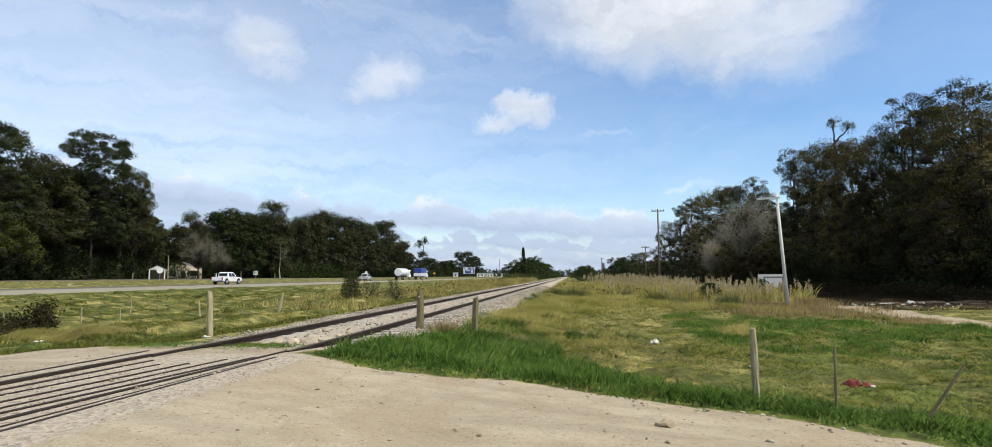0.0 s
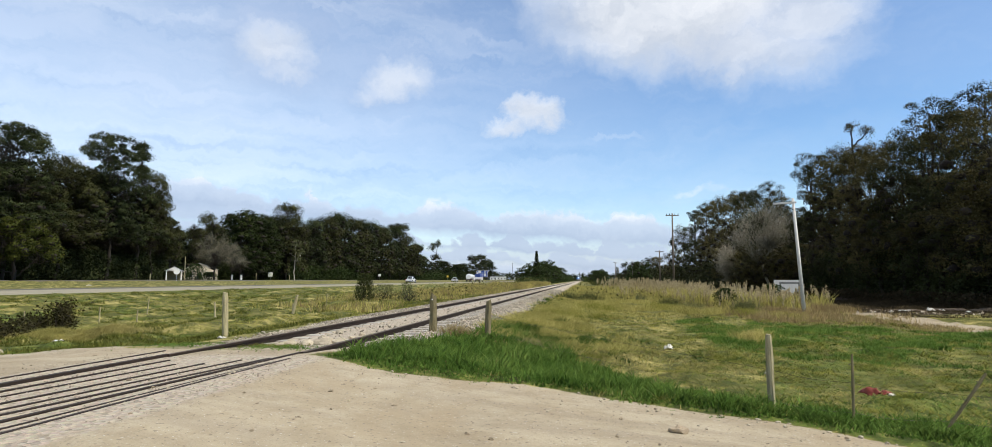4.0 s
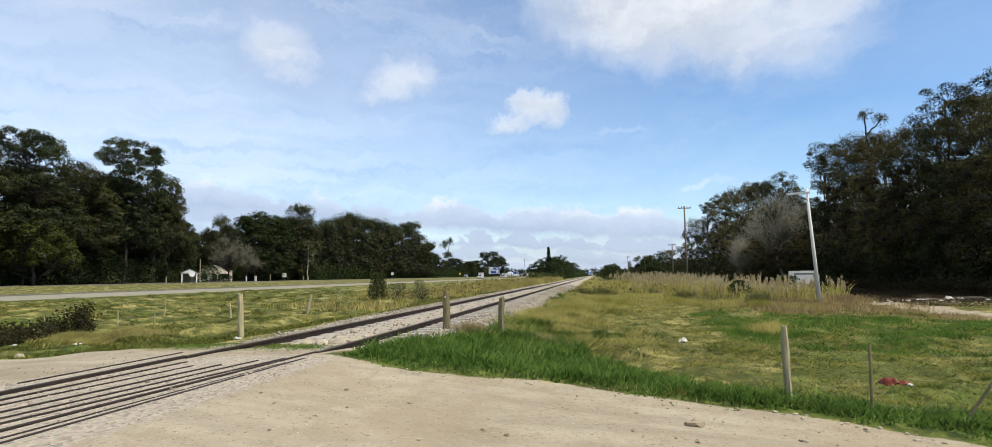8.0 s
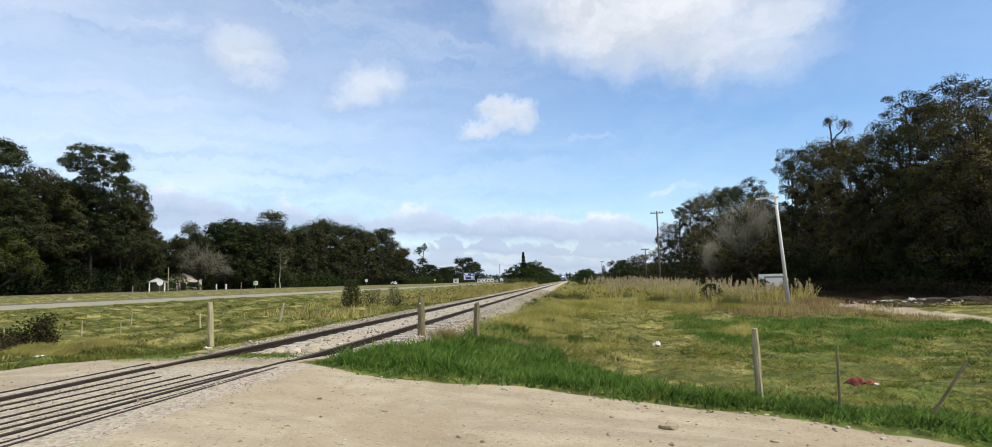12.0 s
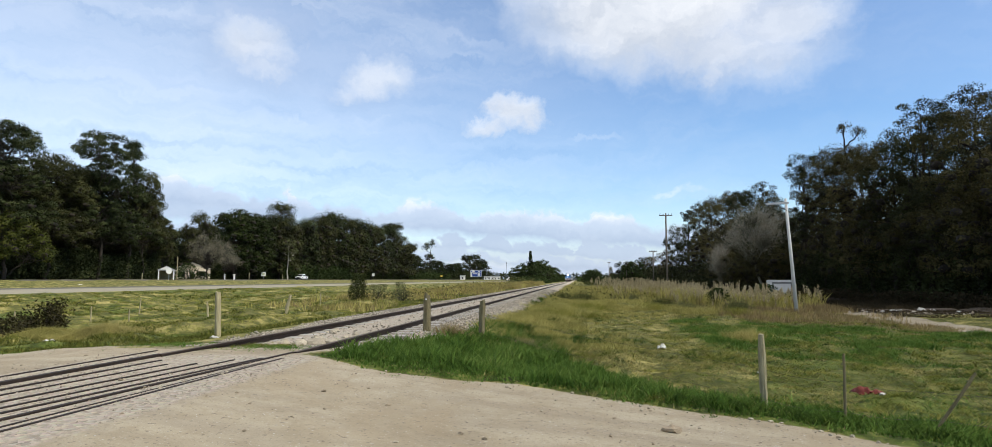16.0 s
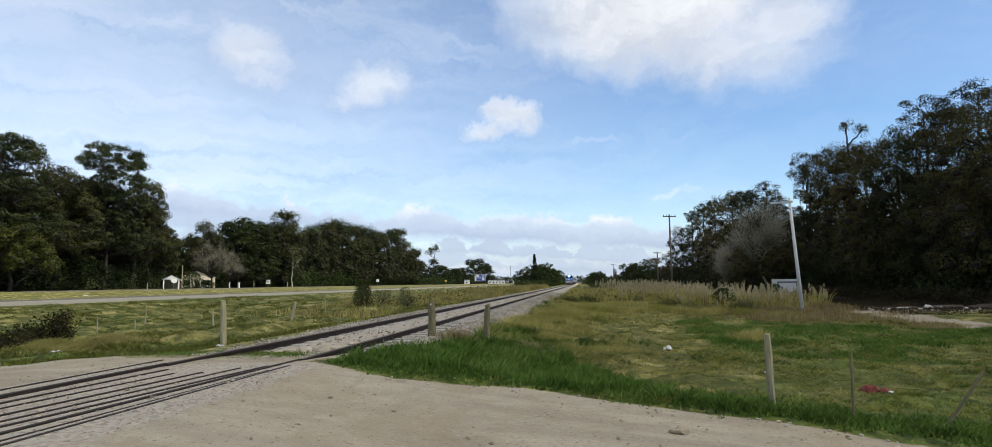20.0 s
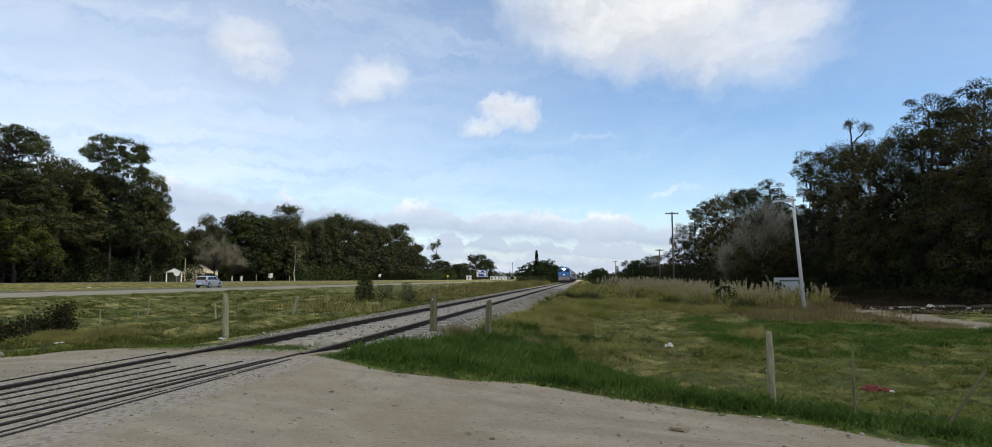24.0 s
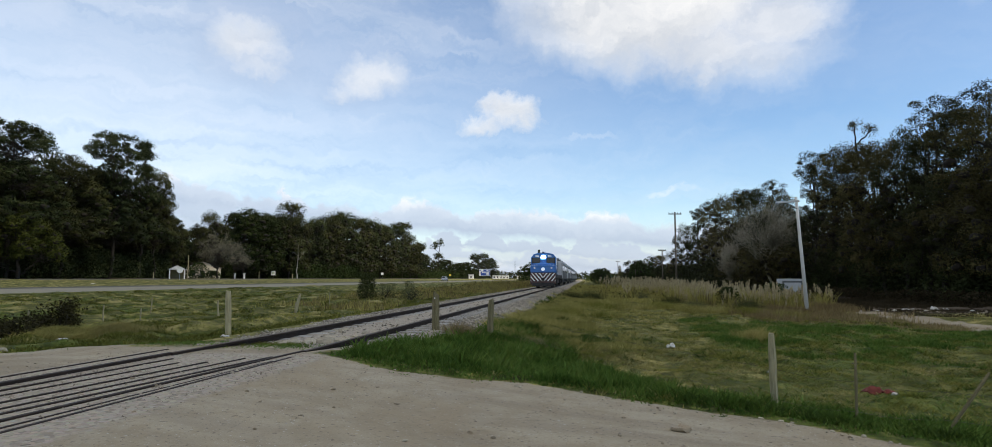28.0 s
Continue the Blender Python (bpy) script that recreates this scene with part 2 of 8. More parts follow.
# steel darkened: the coaches' shaded sides are put into the colour
M["stainless"] = surf("shaded_stainless", (0.15, 0.15, 0.152), (0.22, 0.22, 0.222), (0.10, 0.10, 0.10), 0.6, 12, 0.5, 0.4, 0.05, stretch=(1, 0.2, 6))
M["loco_blue"] = paint("railway_blue", (0.012, 0.15, 0.46), 0.35, 0.3, 0.12)
M["loco_white"] = paint("railway_white", (0.72, 0.72, 0.70), 0.4, 0.2, 0.2)
M["loco_hood"] = paint("grimy_dark_hood", (0.035, 0.045, 0.065), 0.5, 0.1, 0.3)
M["loco_red"] = paint("railway_red", (0.06, 0.013, 0.013), 0.4, 0.2, 0.2)
M["car_white"] = paint("white_car_paint", (0.80, 0.80, 0.79), 0.25, 0.8, 0.06)
M["car_silver"] = paint("silver_car_paint", (0.42, 0.44, 0.47), 0.3, 0.8, 0.06)
M["car_silver"].node_tree.nodes["Principled BSDF"].inputs["Metallic"].default_value = 0.5
M["car_dark"] = paint("pale_grey_car_paint", (0.42, 0.43, 0.42), 0.3, 0.7, 0.1)
M["tarp_blue"] = surf("blue_tarpaulin", (0.02, 0.05, 0.22), (0.035, 0.08, 0.30), None, 1, 12, 0.6, 0, 0.2)
M["rubber"] = surf("tyre_rubber", (0.018, 0.018, 0.018), (0.03, 0.03, 0.03), None, 6, 60, 0.85, 0, 0.2)
M["alloy"] = surf("wheel_alloy", (0.40, 0.40, 0.41), (0.5, 0.5, 0.51), None, 4, 30, 0.4, 0.7, 0)
M["trim_black"] = surf("black_plastic_trim", (0.02, 0.02, 0.021), (0.035, 0.035, 0.036), None, 4, 40, 0.6, 0, 0.1)
M["lamp_red"] = paint("red_lamp_lens", (0.40, 0.01, 0.01), 0.2, 0.9, 0)
M["lamp_clear"] = paint("clear_lamp_lens", (0.75, 0.75, 0.75), 0.1, 1.0, 0)
M["headlight"] = glow("headlight_glow", (1.0, 0.97, 0.9), 30.0)
# pale emblem paint that glows faintly; the emblem is no lamp
M["emblem_lit"] = glow("emblem_glow", (0.75, 0.88, 1.0), 0.35)
glass, gnt, gb = fresh("dark_glass")
gb.inputs["Base Color"].default_value, gb.inputs["Roughness"].default_value = (0.012, 0.015, 0.017, 1), 0.06
gb.inputs["Specular IOR Level"].default_value = 0.6
M["glass"] = glass
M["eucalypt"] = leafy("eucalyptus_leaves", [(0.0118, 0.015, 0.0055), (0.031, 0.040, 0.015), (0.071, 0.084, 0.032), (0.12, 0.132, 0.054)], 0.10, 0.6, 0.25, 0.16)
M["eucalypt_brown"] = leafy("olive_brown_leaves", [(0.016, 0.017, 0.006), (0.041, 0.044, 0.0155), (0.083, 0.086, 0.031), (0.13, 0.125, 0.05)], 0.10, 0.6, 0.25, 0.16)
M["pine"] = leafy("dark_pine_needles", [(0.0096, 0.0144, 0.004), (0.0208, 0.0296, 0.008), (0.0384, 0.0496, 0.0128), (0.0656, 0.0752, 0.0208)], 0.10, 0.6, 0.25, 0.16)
M["shrub"] = leafy("shrub_leaves", [(0.02, 0.03, 0.01), (0.045, 0.065, 0.02), (0.075, 0.095, 0.03)], 0.25, 0.6, 0.4)
M["bramble"] = leafy("bramble_leaves", [(0.02, 0.018, 0.007), (0.042, 0.038, 0.014), (0.085, 0.068, 0.026)], 0.2, 0.7, 0.6)
# brighter leaf tone for one low tree, sunlight put into the colour
M["sunlit"] = leafy("sunlit_leaves", [(0.026, 0.034, 0.007), (0.065, 0.074, 0.016), (0.13, 0.135, 0.032)], 0.25, 0.6, 0.3)
M["weed"] = leafy("grey_green_weed", [(0.07, 0.08, 0.03), (0.13, 0.14, 0.06), (0.22, 0.21, 0.10)], 0.3, 0.7, 0.8)
M["grass_straw"] = leafy("bleached_straw", [(0.22, 0.20, 0.06), (0.36, 0.325, 0.115), (0.51, 0.45, 0.185), (0.66, 0.58, 0.29)], 0.4, 0.7, 0.9)
M["grass_pale"] = leafy("pale_tall_grass", [(0.22, 0.215, 0.06), (0.41, 0.38, 0.115), (0.58, 0.515, 0.19), (0.72, 0.64, 0.29)], 0.5, 0.7, 0.7)
M["wood_olive"] = leafy("lighter_olive_leaves", [(0.040, 0.036, 0.013), (0.085, 0.075, 0.029), (0.14, 0.12, 0.05), (0.19, 0.16, 0.072)], 0.12, 0.6, 0.25, 0.16)
M["dry_weed"] = leafy("dry_weed", [(0.10, 0.10, 0.032), (0.20, 0.185, 0.068), (0.33, 0.29, 0.12)], 0.4, 0.7, 0.5)
M["grass_brown"] = leafy("dead_brown_grass", [(0.19, 0.145, 0.07), (0.30, 0.235, 0.115), (0.41, 0.335, 0.175), (0.52, 0.44, 0.25)], 0.5, 0.7, 0.5)
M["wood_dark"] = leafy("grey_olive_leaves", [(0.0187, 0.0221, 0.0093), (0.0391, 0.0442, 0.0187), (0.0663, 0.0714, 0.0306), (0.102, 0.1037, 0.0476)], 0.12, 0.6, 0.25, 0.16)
M["pale_twigs"] = leafy("pale_bare_twigs", [(0.26, 0.23, 0.17), (0.40, 0.365, 0.28), (0.56, 0.52, 0.42)], 0.1, 0.9, 0.4)
M["shrub_light"] = leafy("olive_shrub_leaves", [(0.03, 0.038, 0.012), (0.065, 0.075, 0.024), (0.12, 0.128, 0.042)], 0.25, 0.6, 0.8)
M["grass_weed"] = leafy("dark_verge_weeds", [(0.035, 0.07, 0.012), (0.075, 0.13, 0.022), (0.14, 0.20, 0.04)], 0.4, 0.6, 1.4)
M["grass_low"] = leafy("low_green_grass", [(0.06, 0.08, 0.014), (0.13, 0.148, 0.03), (0.23, 0.228, 0.055), (0.34, 0.31, 0.095)], 0.45, 0.6, 0.9)
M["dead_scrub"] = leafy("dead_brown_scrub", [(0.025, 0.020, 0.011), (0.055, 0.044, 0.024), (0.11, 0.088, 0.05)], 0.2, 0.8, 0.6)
M["twigs"] = leafy("bare_grey_twigs", [(0.12, 0.11, 0.075), (0.21, 0.195, 0.14), (0.32, 0.30, 0.22)], 0.1, 0.9, 0.4)
M["grass_lush"] = leafy("lush_grass", [(0.05, 0.112, 0.018), (0.118, 0.215, 0.038), (0.215, 0.32, 0.072), (0.37, 0.435, 0.15)], 0.5, 0.5, 1.1)
M["grass_field"] = leafy("field_grass", [(0.17, 0.195, 0.036), (0.28, 0.29, 0.062), (0.42, 0.385, 0.11), (0.58, 0.51, 0.20)], 0.5, 0.6, 0.9, 0.35)
M["grass_dry"] = leafy("dry_straw", [(0.15, 0.12, 0.05), (0.25, 0.20, 0.09), (0.36, 0.30, 0.16), (0.46, 0.39, 0.24)], 0.5, 0.7, 0.5)
M["plume"] = leafy("pampas_plumes", [(0.42, 0.35, 0.20), (0.56, 0.48, 0.30), (0.70, 0.61, 0.42)], 0.45, 0.8, 0.3)


# ---- shapes ----


def mesh_np(name, verts, faces, mat, smooth=False, normals=None):
    """A mesh from arrays; every face has the same number of corners."""
    verts, faces = np.asarray(verts, np.float32), np.asarray(faces, np.int32)
    me = bpy.data.meshes.new(name)
    me.vertices.add(len(verts))
    me.vertices.foreach_set("co", verts.ravel())
    me.loops.add(faces.size)
    me.loops.foreach_set("vertex_index", faces.ravel())
    me.polygons.add(len(faces))
    me.polygons.foreach_set("loop_start", np.arange(0, faces.size, faces.shape[1], dtype=np.int32))
    me.update(calc_edges=True)
    if smooth or normals is not None:
        me.polygons.foreach_set("use_smooth", np.ones(len(faces), bool))
    if normals is not None:
        me.normals_split_custom_set_from_vertices(normals)
    me.materials.append(mat)
    return me


def thing(name, label, category, m=None, group="", kind=""):
    """An empty at a thing's base."""
    ob = tagged(new(name), label, category, group, kind)
    ob.empty_display_size = 0.2
    if m is not None:
        ob.matrix_basis = m
    return ob


def part(name, data, material=None, parent=None, label="", m=None, smooth=False, bevel=0.0):
    """A bmesh or a mesh as one object under a thing or a part."""
    if isinstance(data, bmesh.types.BMesh):
        me = bpy.data.meshes.new(name)
        bmesh.ops.recalc_face_normals(data, faces=data.faces)
        data.to_mesh(me)
        data.free()
        if material:
            me.materials.append(material)
        if smooth:
            me.polygons.foreach_set("use_smooth", np.ones(len(me.polygons), bool))
    else:
        me = data
    ob = new(name, me)
    if parent:
        ob.parent = parent
    if m is not None:
        ob.matrix_basis = m
    if label:
        ob["label"] = label
    if bevel:
        b = ob.modifiers.new("bevel", "BEVEL")
        b.width, b.segments, b.limit_method, b.angle_limit = bevel, 2, "ANGLE", radians(35)
    return ob


def box(bm, x0, x1, y0, y1, z0, z1, m=None):
    r = bmesh.ops.create_cube(bm, size=1)
    t = Matrix.Translation(((x0 + x1) / 2, (y0 + y1) / 2, (z0 + z1) / 2)) @ Matrix.Diagonal((x1 - x0, y1 - y0, z1 - z0, 1))
    bmesh.ops.transform(bm, matrix=(m @ t) if m is not None else t, verts=r["verts"])
    return bm


def rod(bm, a, b, r0, r1=None, sides=8):
    a, b = Vector(a), Vector(b)
    q = (b - a).to_track_quat("Z", "Y").to_matrix().to_4x4()
    r = bmesh.ops.create_cone(bm, cap_ends=True, segments=sides, radius1=r0, radius2=r0 if r1 is None else r1, depth=(b - a).length)
    bmesh.ops.transform(bm, matrix=Matrix.Translation((a + b) / 2) @ q, verts=r["verts"])
    return bm


def prism(bm, outline, y0, y1, taper=None):
    """An outline in x and z, drawn out along y; taper(z) narrows it."""
    k = taper or (lambda z: 1.0)
    mid, half = (y0 + y1) / 2, (y1 - y0) / 2
    a = [bm.verts.new((x, mid - half * k(z), z)) for x, z in outline]
    b = [bm.verts.new((x, mid + half * k(z), z)) for x, z in outline]
    n = len(outline)
    bm.faces.new(a), bm.faces.new(b[::-1])
    for i in range(n):
        bm.faces.new((a[i], b[i], b[(i + 1) % n], a[(i + 1) % n]))
    return bm


def tubes(lines, sides=6):
    """Verts and faces of tapering tubes: lines of (points, radii)."""
    vs, fs, base = [], [], 0
    for pts, rad in lines:
        pts = np.asarray(pts, float)
        d = np.gradient(pts, axis=0)
        d /= np.linalg.norm(d, axis=1)[:, None] + 1e-9
        ref = np.where(np.abs(d[:, 2:]) < 0.9, [[0, 0, 1.0]], [[1.0, 0, 0]])
        u = np.cross(d, ref)
        u /= np.linalg.norm(u, axis=1)[:, None] + 1e-9
        w = np.cross(d, u)
        a = np.arange(sides) * 2 * math.pi / sides
        ring = pts[:, None] + np.asarray(rad)[:, None, None] * (np.cos(a)[None, :, None] * u[:, None] + np.sin(a)[None, :, None] * w[:, None])
        vs.append(ring.reshape(-1, 3))
        i, j = np.meshgrid(np.arange(len(pts) - 1), np.arange(sides), indexing="ij")
        j2 = (j + 1) % sides
        fs.append((base + np.stack([i * sides + j, i * sides + j2, (i + 1) * sides + j2, (i + 1) * sides + j], -1)).reshape(-1, 4))
        base += len(pts) * sides
    return np.concatenate(vs), np.concatenate(fs)


def lattice(ix, iy, seed):
    h = (ix.astype(np.int64) * 374761393 + iy.astype(np.int64) * 668265263 + seed * 974634777) & 0x7FFFFFFF
    h = ((h ^ (h >> 13)) * 1274126177) & 0x7FFFFFFF
    return ((h ^ (h >> 16)) & 0xFFFF) / 65535.0


def rough2(x, y, seed=0):
    """Smooth noise in the plane, 0 to 1."""
    x, y = np.asarray(x, float), np.asarray(y, float)
    ix, iy = np.floor(x), np.floor(y)
    fx, fy = x - ix, y - iy
    fx, fy = fx * fx * (3 - 2 * fx), fy * fy * (3 - 2 * fy)
    a, b = lattice(ix, iy, seed), lattice(ix + 1, iy, seed)
    c, d = lattice(ix, iy + 1, seed), lattice(ix + 1, iy + 1, seed)
    return (a * (1 - fx) + b * fx) * (1 - fy) + (c * (1 - fx) + d * fx) * fy


def fbm(x, y, seed=0, octaves=4):
    s, amp, tot = 0, 1.0, 0
    for k in range(octaves):
        s, tot = s + amp * rough2(x * 2 ** k, y * 2 ** k, seed + k), tot + amp
        amp *= 0.5
    return s / tot


def step(a, b, x):
    t = np.clip((np.asarray(x, float) - a) / (b - a), 0, 1)
    return t * t * (3 - 2 * t)


# ---- the lie of the land ----
RAIL_Z, RAIL_L, RAIL_R = 0.39, -5.58, -3.90
TRACK_X = (RAIL_L + RAIL_R) / 2
EDGE_X = [-60, -14, -9.6, -8.7, -7.5, -6.6, -5.9, -4.25, -3.6, -3.15, -2.3, -1.15, -0.35, 0.4, 1.1, 2.0, 2.5, 3.2, 5.0, 9.0, 60]
EDGE_Y = [5.0, 7.8, 8.7, 9.2, 8.95, 8.5, 8.35, 8.35, 8.1, 7.75, 7.45, 7.65, 7.5, 7.15, 6.87, 6.8, 6.4, 6.05, 5.0, 2.0, -40]


def past_dirt(x, y):
    """Metres past the edge of the dirt road, into the grass."""
    return y - np.interp(x, EDGE_X, EDGE_Y) + 0.4 * (fbm(x * 1.3, y * 1.3, 3) - 0.5)


def lie(x, y):
    """Height of the ground."""
    x, y = np.asarray(x, float), np.asarray(y, float)
    d = past_dirt(x, y)
    road = np.interp(x, [-60, -14, -9, -7, -5.64, -5.54, -5.25, -3.95, -3.87, -3.2, -1.4, 0.2, 2.0, 4.0, 12], [0.1, 0.1, 0.2, 0.35, 0.38, 0.34, 0.374, 0.374, 0.38, 0.37, 0.18, 0.06, -0.06, -0.18, -0.2])
    bank = np.interp(x, [-400, -93, -83, -80, -56, -53, -33, -30, -24, -14, -9.2, -8.0, -6.9, -5.9, -3.4, -2.8, -2.2, -0.4, 1.2, 3.0, 8, 14, 40],
                     [1.1, 1.1, 1.1, 0.85, 0.45, 0.46, 0.46, 0.30, 0.12, 0.0, 0.02, 0.11, 0.255, 0.268, 0.268, 0.235, 0.10, -0.16, -0.26, -0.26, -0.36, -0.38, -0.38])
    lumps = 0.16 * (fbm(x * 0.35, y * 0.35, 11) - 0.5) * step(1.0, 5.0, d) * (1 - step(-9.5, -8.5, x) * (1 - step(-2.0, -0.5, x)))
    lumps = lumps + 0.48 * (fbm(x * 0.95, y * 0.7, 14, 3) - 0.5) * step(0.8, 3.0, d) * (1 - step(-9.5, -8.6, x))
    lumps = lumps + 0.27 * (fbm(x * 1.1, y * 0.75, 15, 3) - 0.5) * step(1.5, 4.0, d) * step(-0.6, 0.6, x)
    lumps = lumps + 0.05 * (fbm(x * 3.6, y * 2.8, 16, 2) - 0.5) * step(0.8, 2.5, d) * step(-1.2, 0.2, x)
    lumps = lumps + 0.20 * (fbm(x * 2.3, y * 1.5, 18, 2) - 0.5) * step(0.8, 3.0, d) * (1 - step(-9.5, -8.6, x))
    lumps = lumps * np.where((x < -32) & (x > -54), 0.05, 1)
    verge = 0.05 * step(0, 0.35, d) * (1 - step(1.5, 3.5, d)) * step(-3.5, -2.5, x)
    k = step(-0.3, 2.2, d)
    z = road * (1 - k) + (bank + lumps) * k + verge
    ruts = 0.018 * np.sin((y + 0.45 * x) * 3.4 + 2 * fbm(x * 0.4, y * 0.4, 5)) + 0.03 * (fbm(x * 1.5, y * 1.5, 8) - 0.5)
    return z + (1 - k) * ruts * (1 - step(-7.4, -6.6, x) * (1 - step(-3.4, -2.6, x)))


def zones(x, y):
    d = past_dirt(x, y)
    n = fbm(x * 0.5, y * 0.5, 21)
    dirt = 1 - step(-0.12, 0.12, d)
    right = np.interp(y, [8, 9.5, 11, 12.5, 16, 20, 30], [-3.75, -3.55, -3.0, -2.6, -2.4, -2.3, -2.2])
    inner = step(-0.85, -0.7, -np.abs(x - TRACK_X)) * (1 - step(12, 14, y))
    left = np.interp(y, [9, 13, 20, 30], [-6.5, -6.7, -7.1, -7.4])
    stones = (1 - 0.25 * inner) * step(-0.3, 0.3, x - left + 0.8 * (n - 0.5)) * (1 - step(-0.15, 0.2, x - right + 0.7 * (n - 0.5))) * step(0.3, 1.0, d + (n - 0.5))
    stones = np.maximum(stones, (0.42 + 0.4 * n) * step(-6.4, -6.0, x) * (1 - step(-3.5, -3.0, x)) * (1 - step(7.6, 8.6, y)))
    # lush verge, a dry worn strip, and greener field
    lush = step(0.0, 0.1, d) * (1 - step(-0.8, 0.8, y - np.interp(x, [-2.4, -1, 0.7, 1.5, 2.3, 3.5, 6], [19, 14.5, 11, 9.2, 8.2, 7.4, 6.5]) + (n - 0.5) * 3)) * step(-3.9, -3.4, x)
    n2 = fbm(x * 0.22, y * 0.22, 24)
    patchy = step(0.42, 0.54, fbm(x * 0.85, y * 0.5, 25, 3))
    lush = np.maximum(lush, (0.17 + 0.5 * n2 + 0.4 * patchy) * step(-0.6, 1.2, x - np.interp(y, [8, 13, 20, 30], [2.2, 2.7, 3.0, 3.3]) + (n - 0.5) * 2) * (1 - step(25, 31, y + (n - 0.5) * 6 + 0.6 * np.maximum(x - 7, 0))))
    lush = np.maximum(lush, (0.62 + 0.34 * patchy) * step(2.6, 3.6, x - 0.05 * (y - 18) + (n - 0.5)) * step(14, 18.5, y + (n - 0.5) * 4) * (1 - step(25, 29, y + (n - 0.5) * 4 + 0.5 * np.maximum(x - 8, 0))) * (1 - step(10, 13, x)))
    # hollows darkened to green: shade between hummocks put into the colour
    hollow = 1 - step(0.43, 0.52, fbm(x * 0.95, y * 0.7, 14, 3))
    lush = np.maximum(lush, (0.25 * n2 + 0.85 * hollow) * (1 - step(-9, -8, x)) * step(-34, -32, x))
    # worn path and tipping place by the wood
    wx = np.interp(y, [16, 22, 26, 31, 35, 39], [12.2, 14.0, 14.6, 15.0, 15.3, 16.2])
    path = 0.85 * step(-1.5, -0.7, -np.abs(x - wx - (n - 0.5) * 1.6)) * step(14, 20, y) * (1 - step(36.5, 40.0, y))
    dirt = np.maximum(dirt, path)
    dirt = np.maximum(dirt, 0.8 * step(-0.85, -0.7, -np.abs(x - TRACK_X)) * (1 - step(11, 13.5, y)) * step(8, 9, y) * (0.5 + n))
    dirt = np.maximum(dirt, step(-8.0, -7.2, x) * (1 - step(-3.9, -3.4, x)) * (1 - step(9.4, 10.4, y)) * (0.25 + 0.6 * n))
    tar = np.maximum(step(-53.2, -53.0, x) * (1 - step(-46.4, -46.2, x)), step(-92.2, -92, x) * (1 - step(-84.2, -84, x)))
    pale = step(-46.4, -46.2, x) * (1 - step(-33.6, -33.0, x + (n - 0.5)))
    # litter below wood and highway trees, where the colour includes shade
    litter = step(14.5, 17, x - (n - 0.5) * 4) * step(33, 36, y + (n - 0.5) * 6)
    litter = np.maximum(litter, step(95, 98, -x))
    return dirt, stones, np.clip(lush, 0, 1), tar, pale, litter


def graded(stops):
    """Coordinates from stretches (start, end, spacing)."""
    out = []
    for a, b, s in stops:
        out += list(np.linspace(a, b, max(2, int(round((b - a) / s))), endpoint=False))
    return np.array(out + [stops[-1][1]])


def build_ground():
    xs = graded([(-4500, -300, 600), (-300, -100, 25), (-100, -54, 3), (-54, -30, 0.8), (-30, -14, 0.26), (-14, -8, 0.16), (-8, 4, 0.09), (4, 9, 0.14), (9, 22, 0.4), (22, 60, 2.5), (60, 300, 30), (300, 4500, 600)])
    ys = graded([(-600, -20, 60), (-20, 2, 1.5), (2, 13, 0.09), (13, 22, 0.18), (22, 45, 0.4), (45, 120, 1.5), (120, 400, 12), (400, 1000, 60), (1000, 4600, 600)])
    gx, gy = np.meshgrid(xs, ys)
    gz = lie(gx, gy)
    n, m = len(xs), len(ys)
    i, j = np.meshgrid(np.arange(m - 1), np.arange(n - 1), indexing="ij")
    a = i * n + j
    faces = np.stack([a, a + 1, a + n + 1, a + n], -1).reshape(-1, 4)
    me = mesh_np("ground", np.stack([gx, gy, gz], -1).reshape(-1, 3), faces, M["ground"], True)
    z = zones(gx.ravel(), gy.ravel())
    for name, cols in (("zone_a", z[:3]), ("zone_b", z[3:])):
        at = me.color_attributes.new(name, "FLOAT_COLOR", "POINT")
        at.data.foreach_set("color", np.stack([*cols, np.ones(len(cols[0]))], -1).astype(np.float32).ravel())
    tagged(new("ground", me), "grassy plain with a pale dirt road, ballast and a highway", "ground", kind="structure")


build_ground()


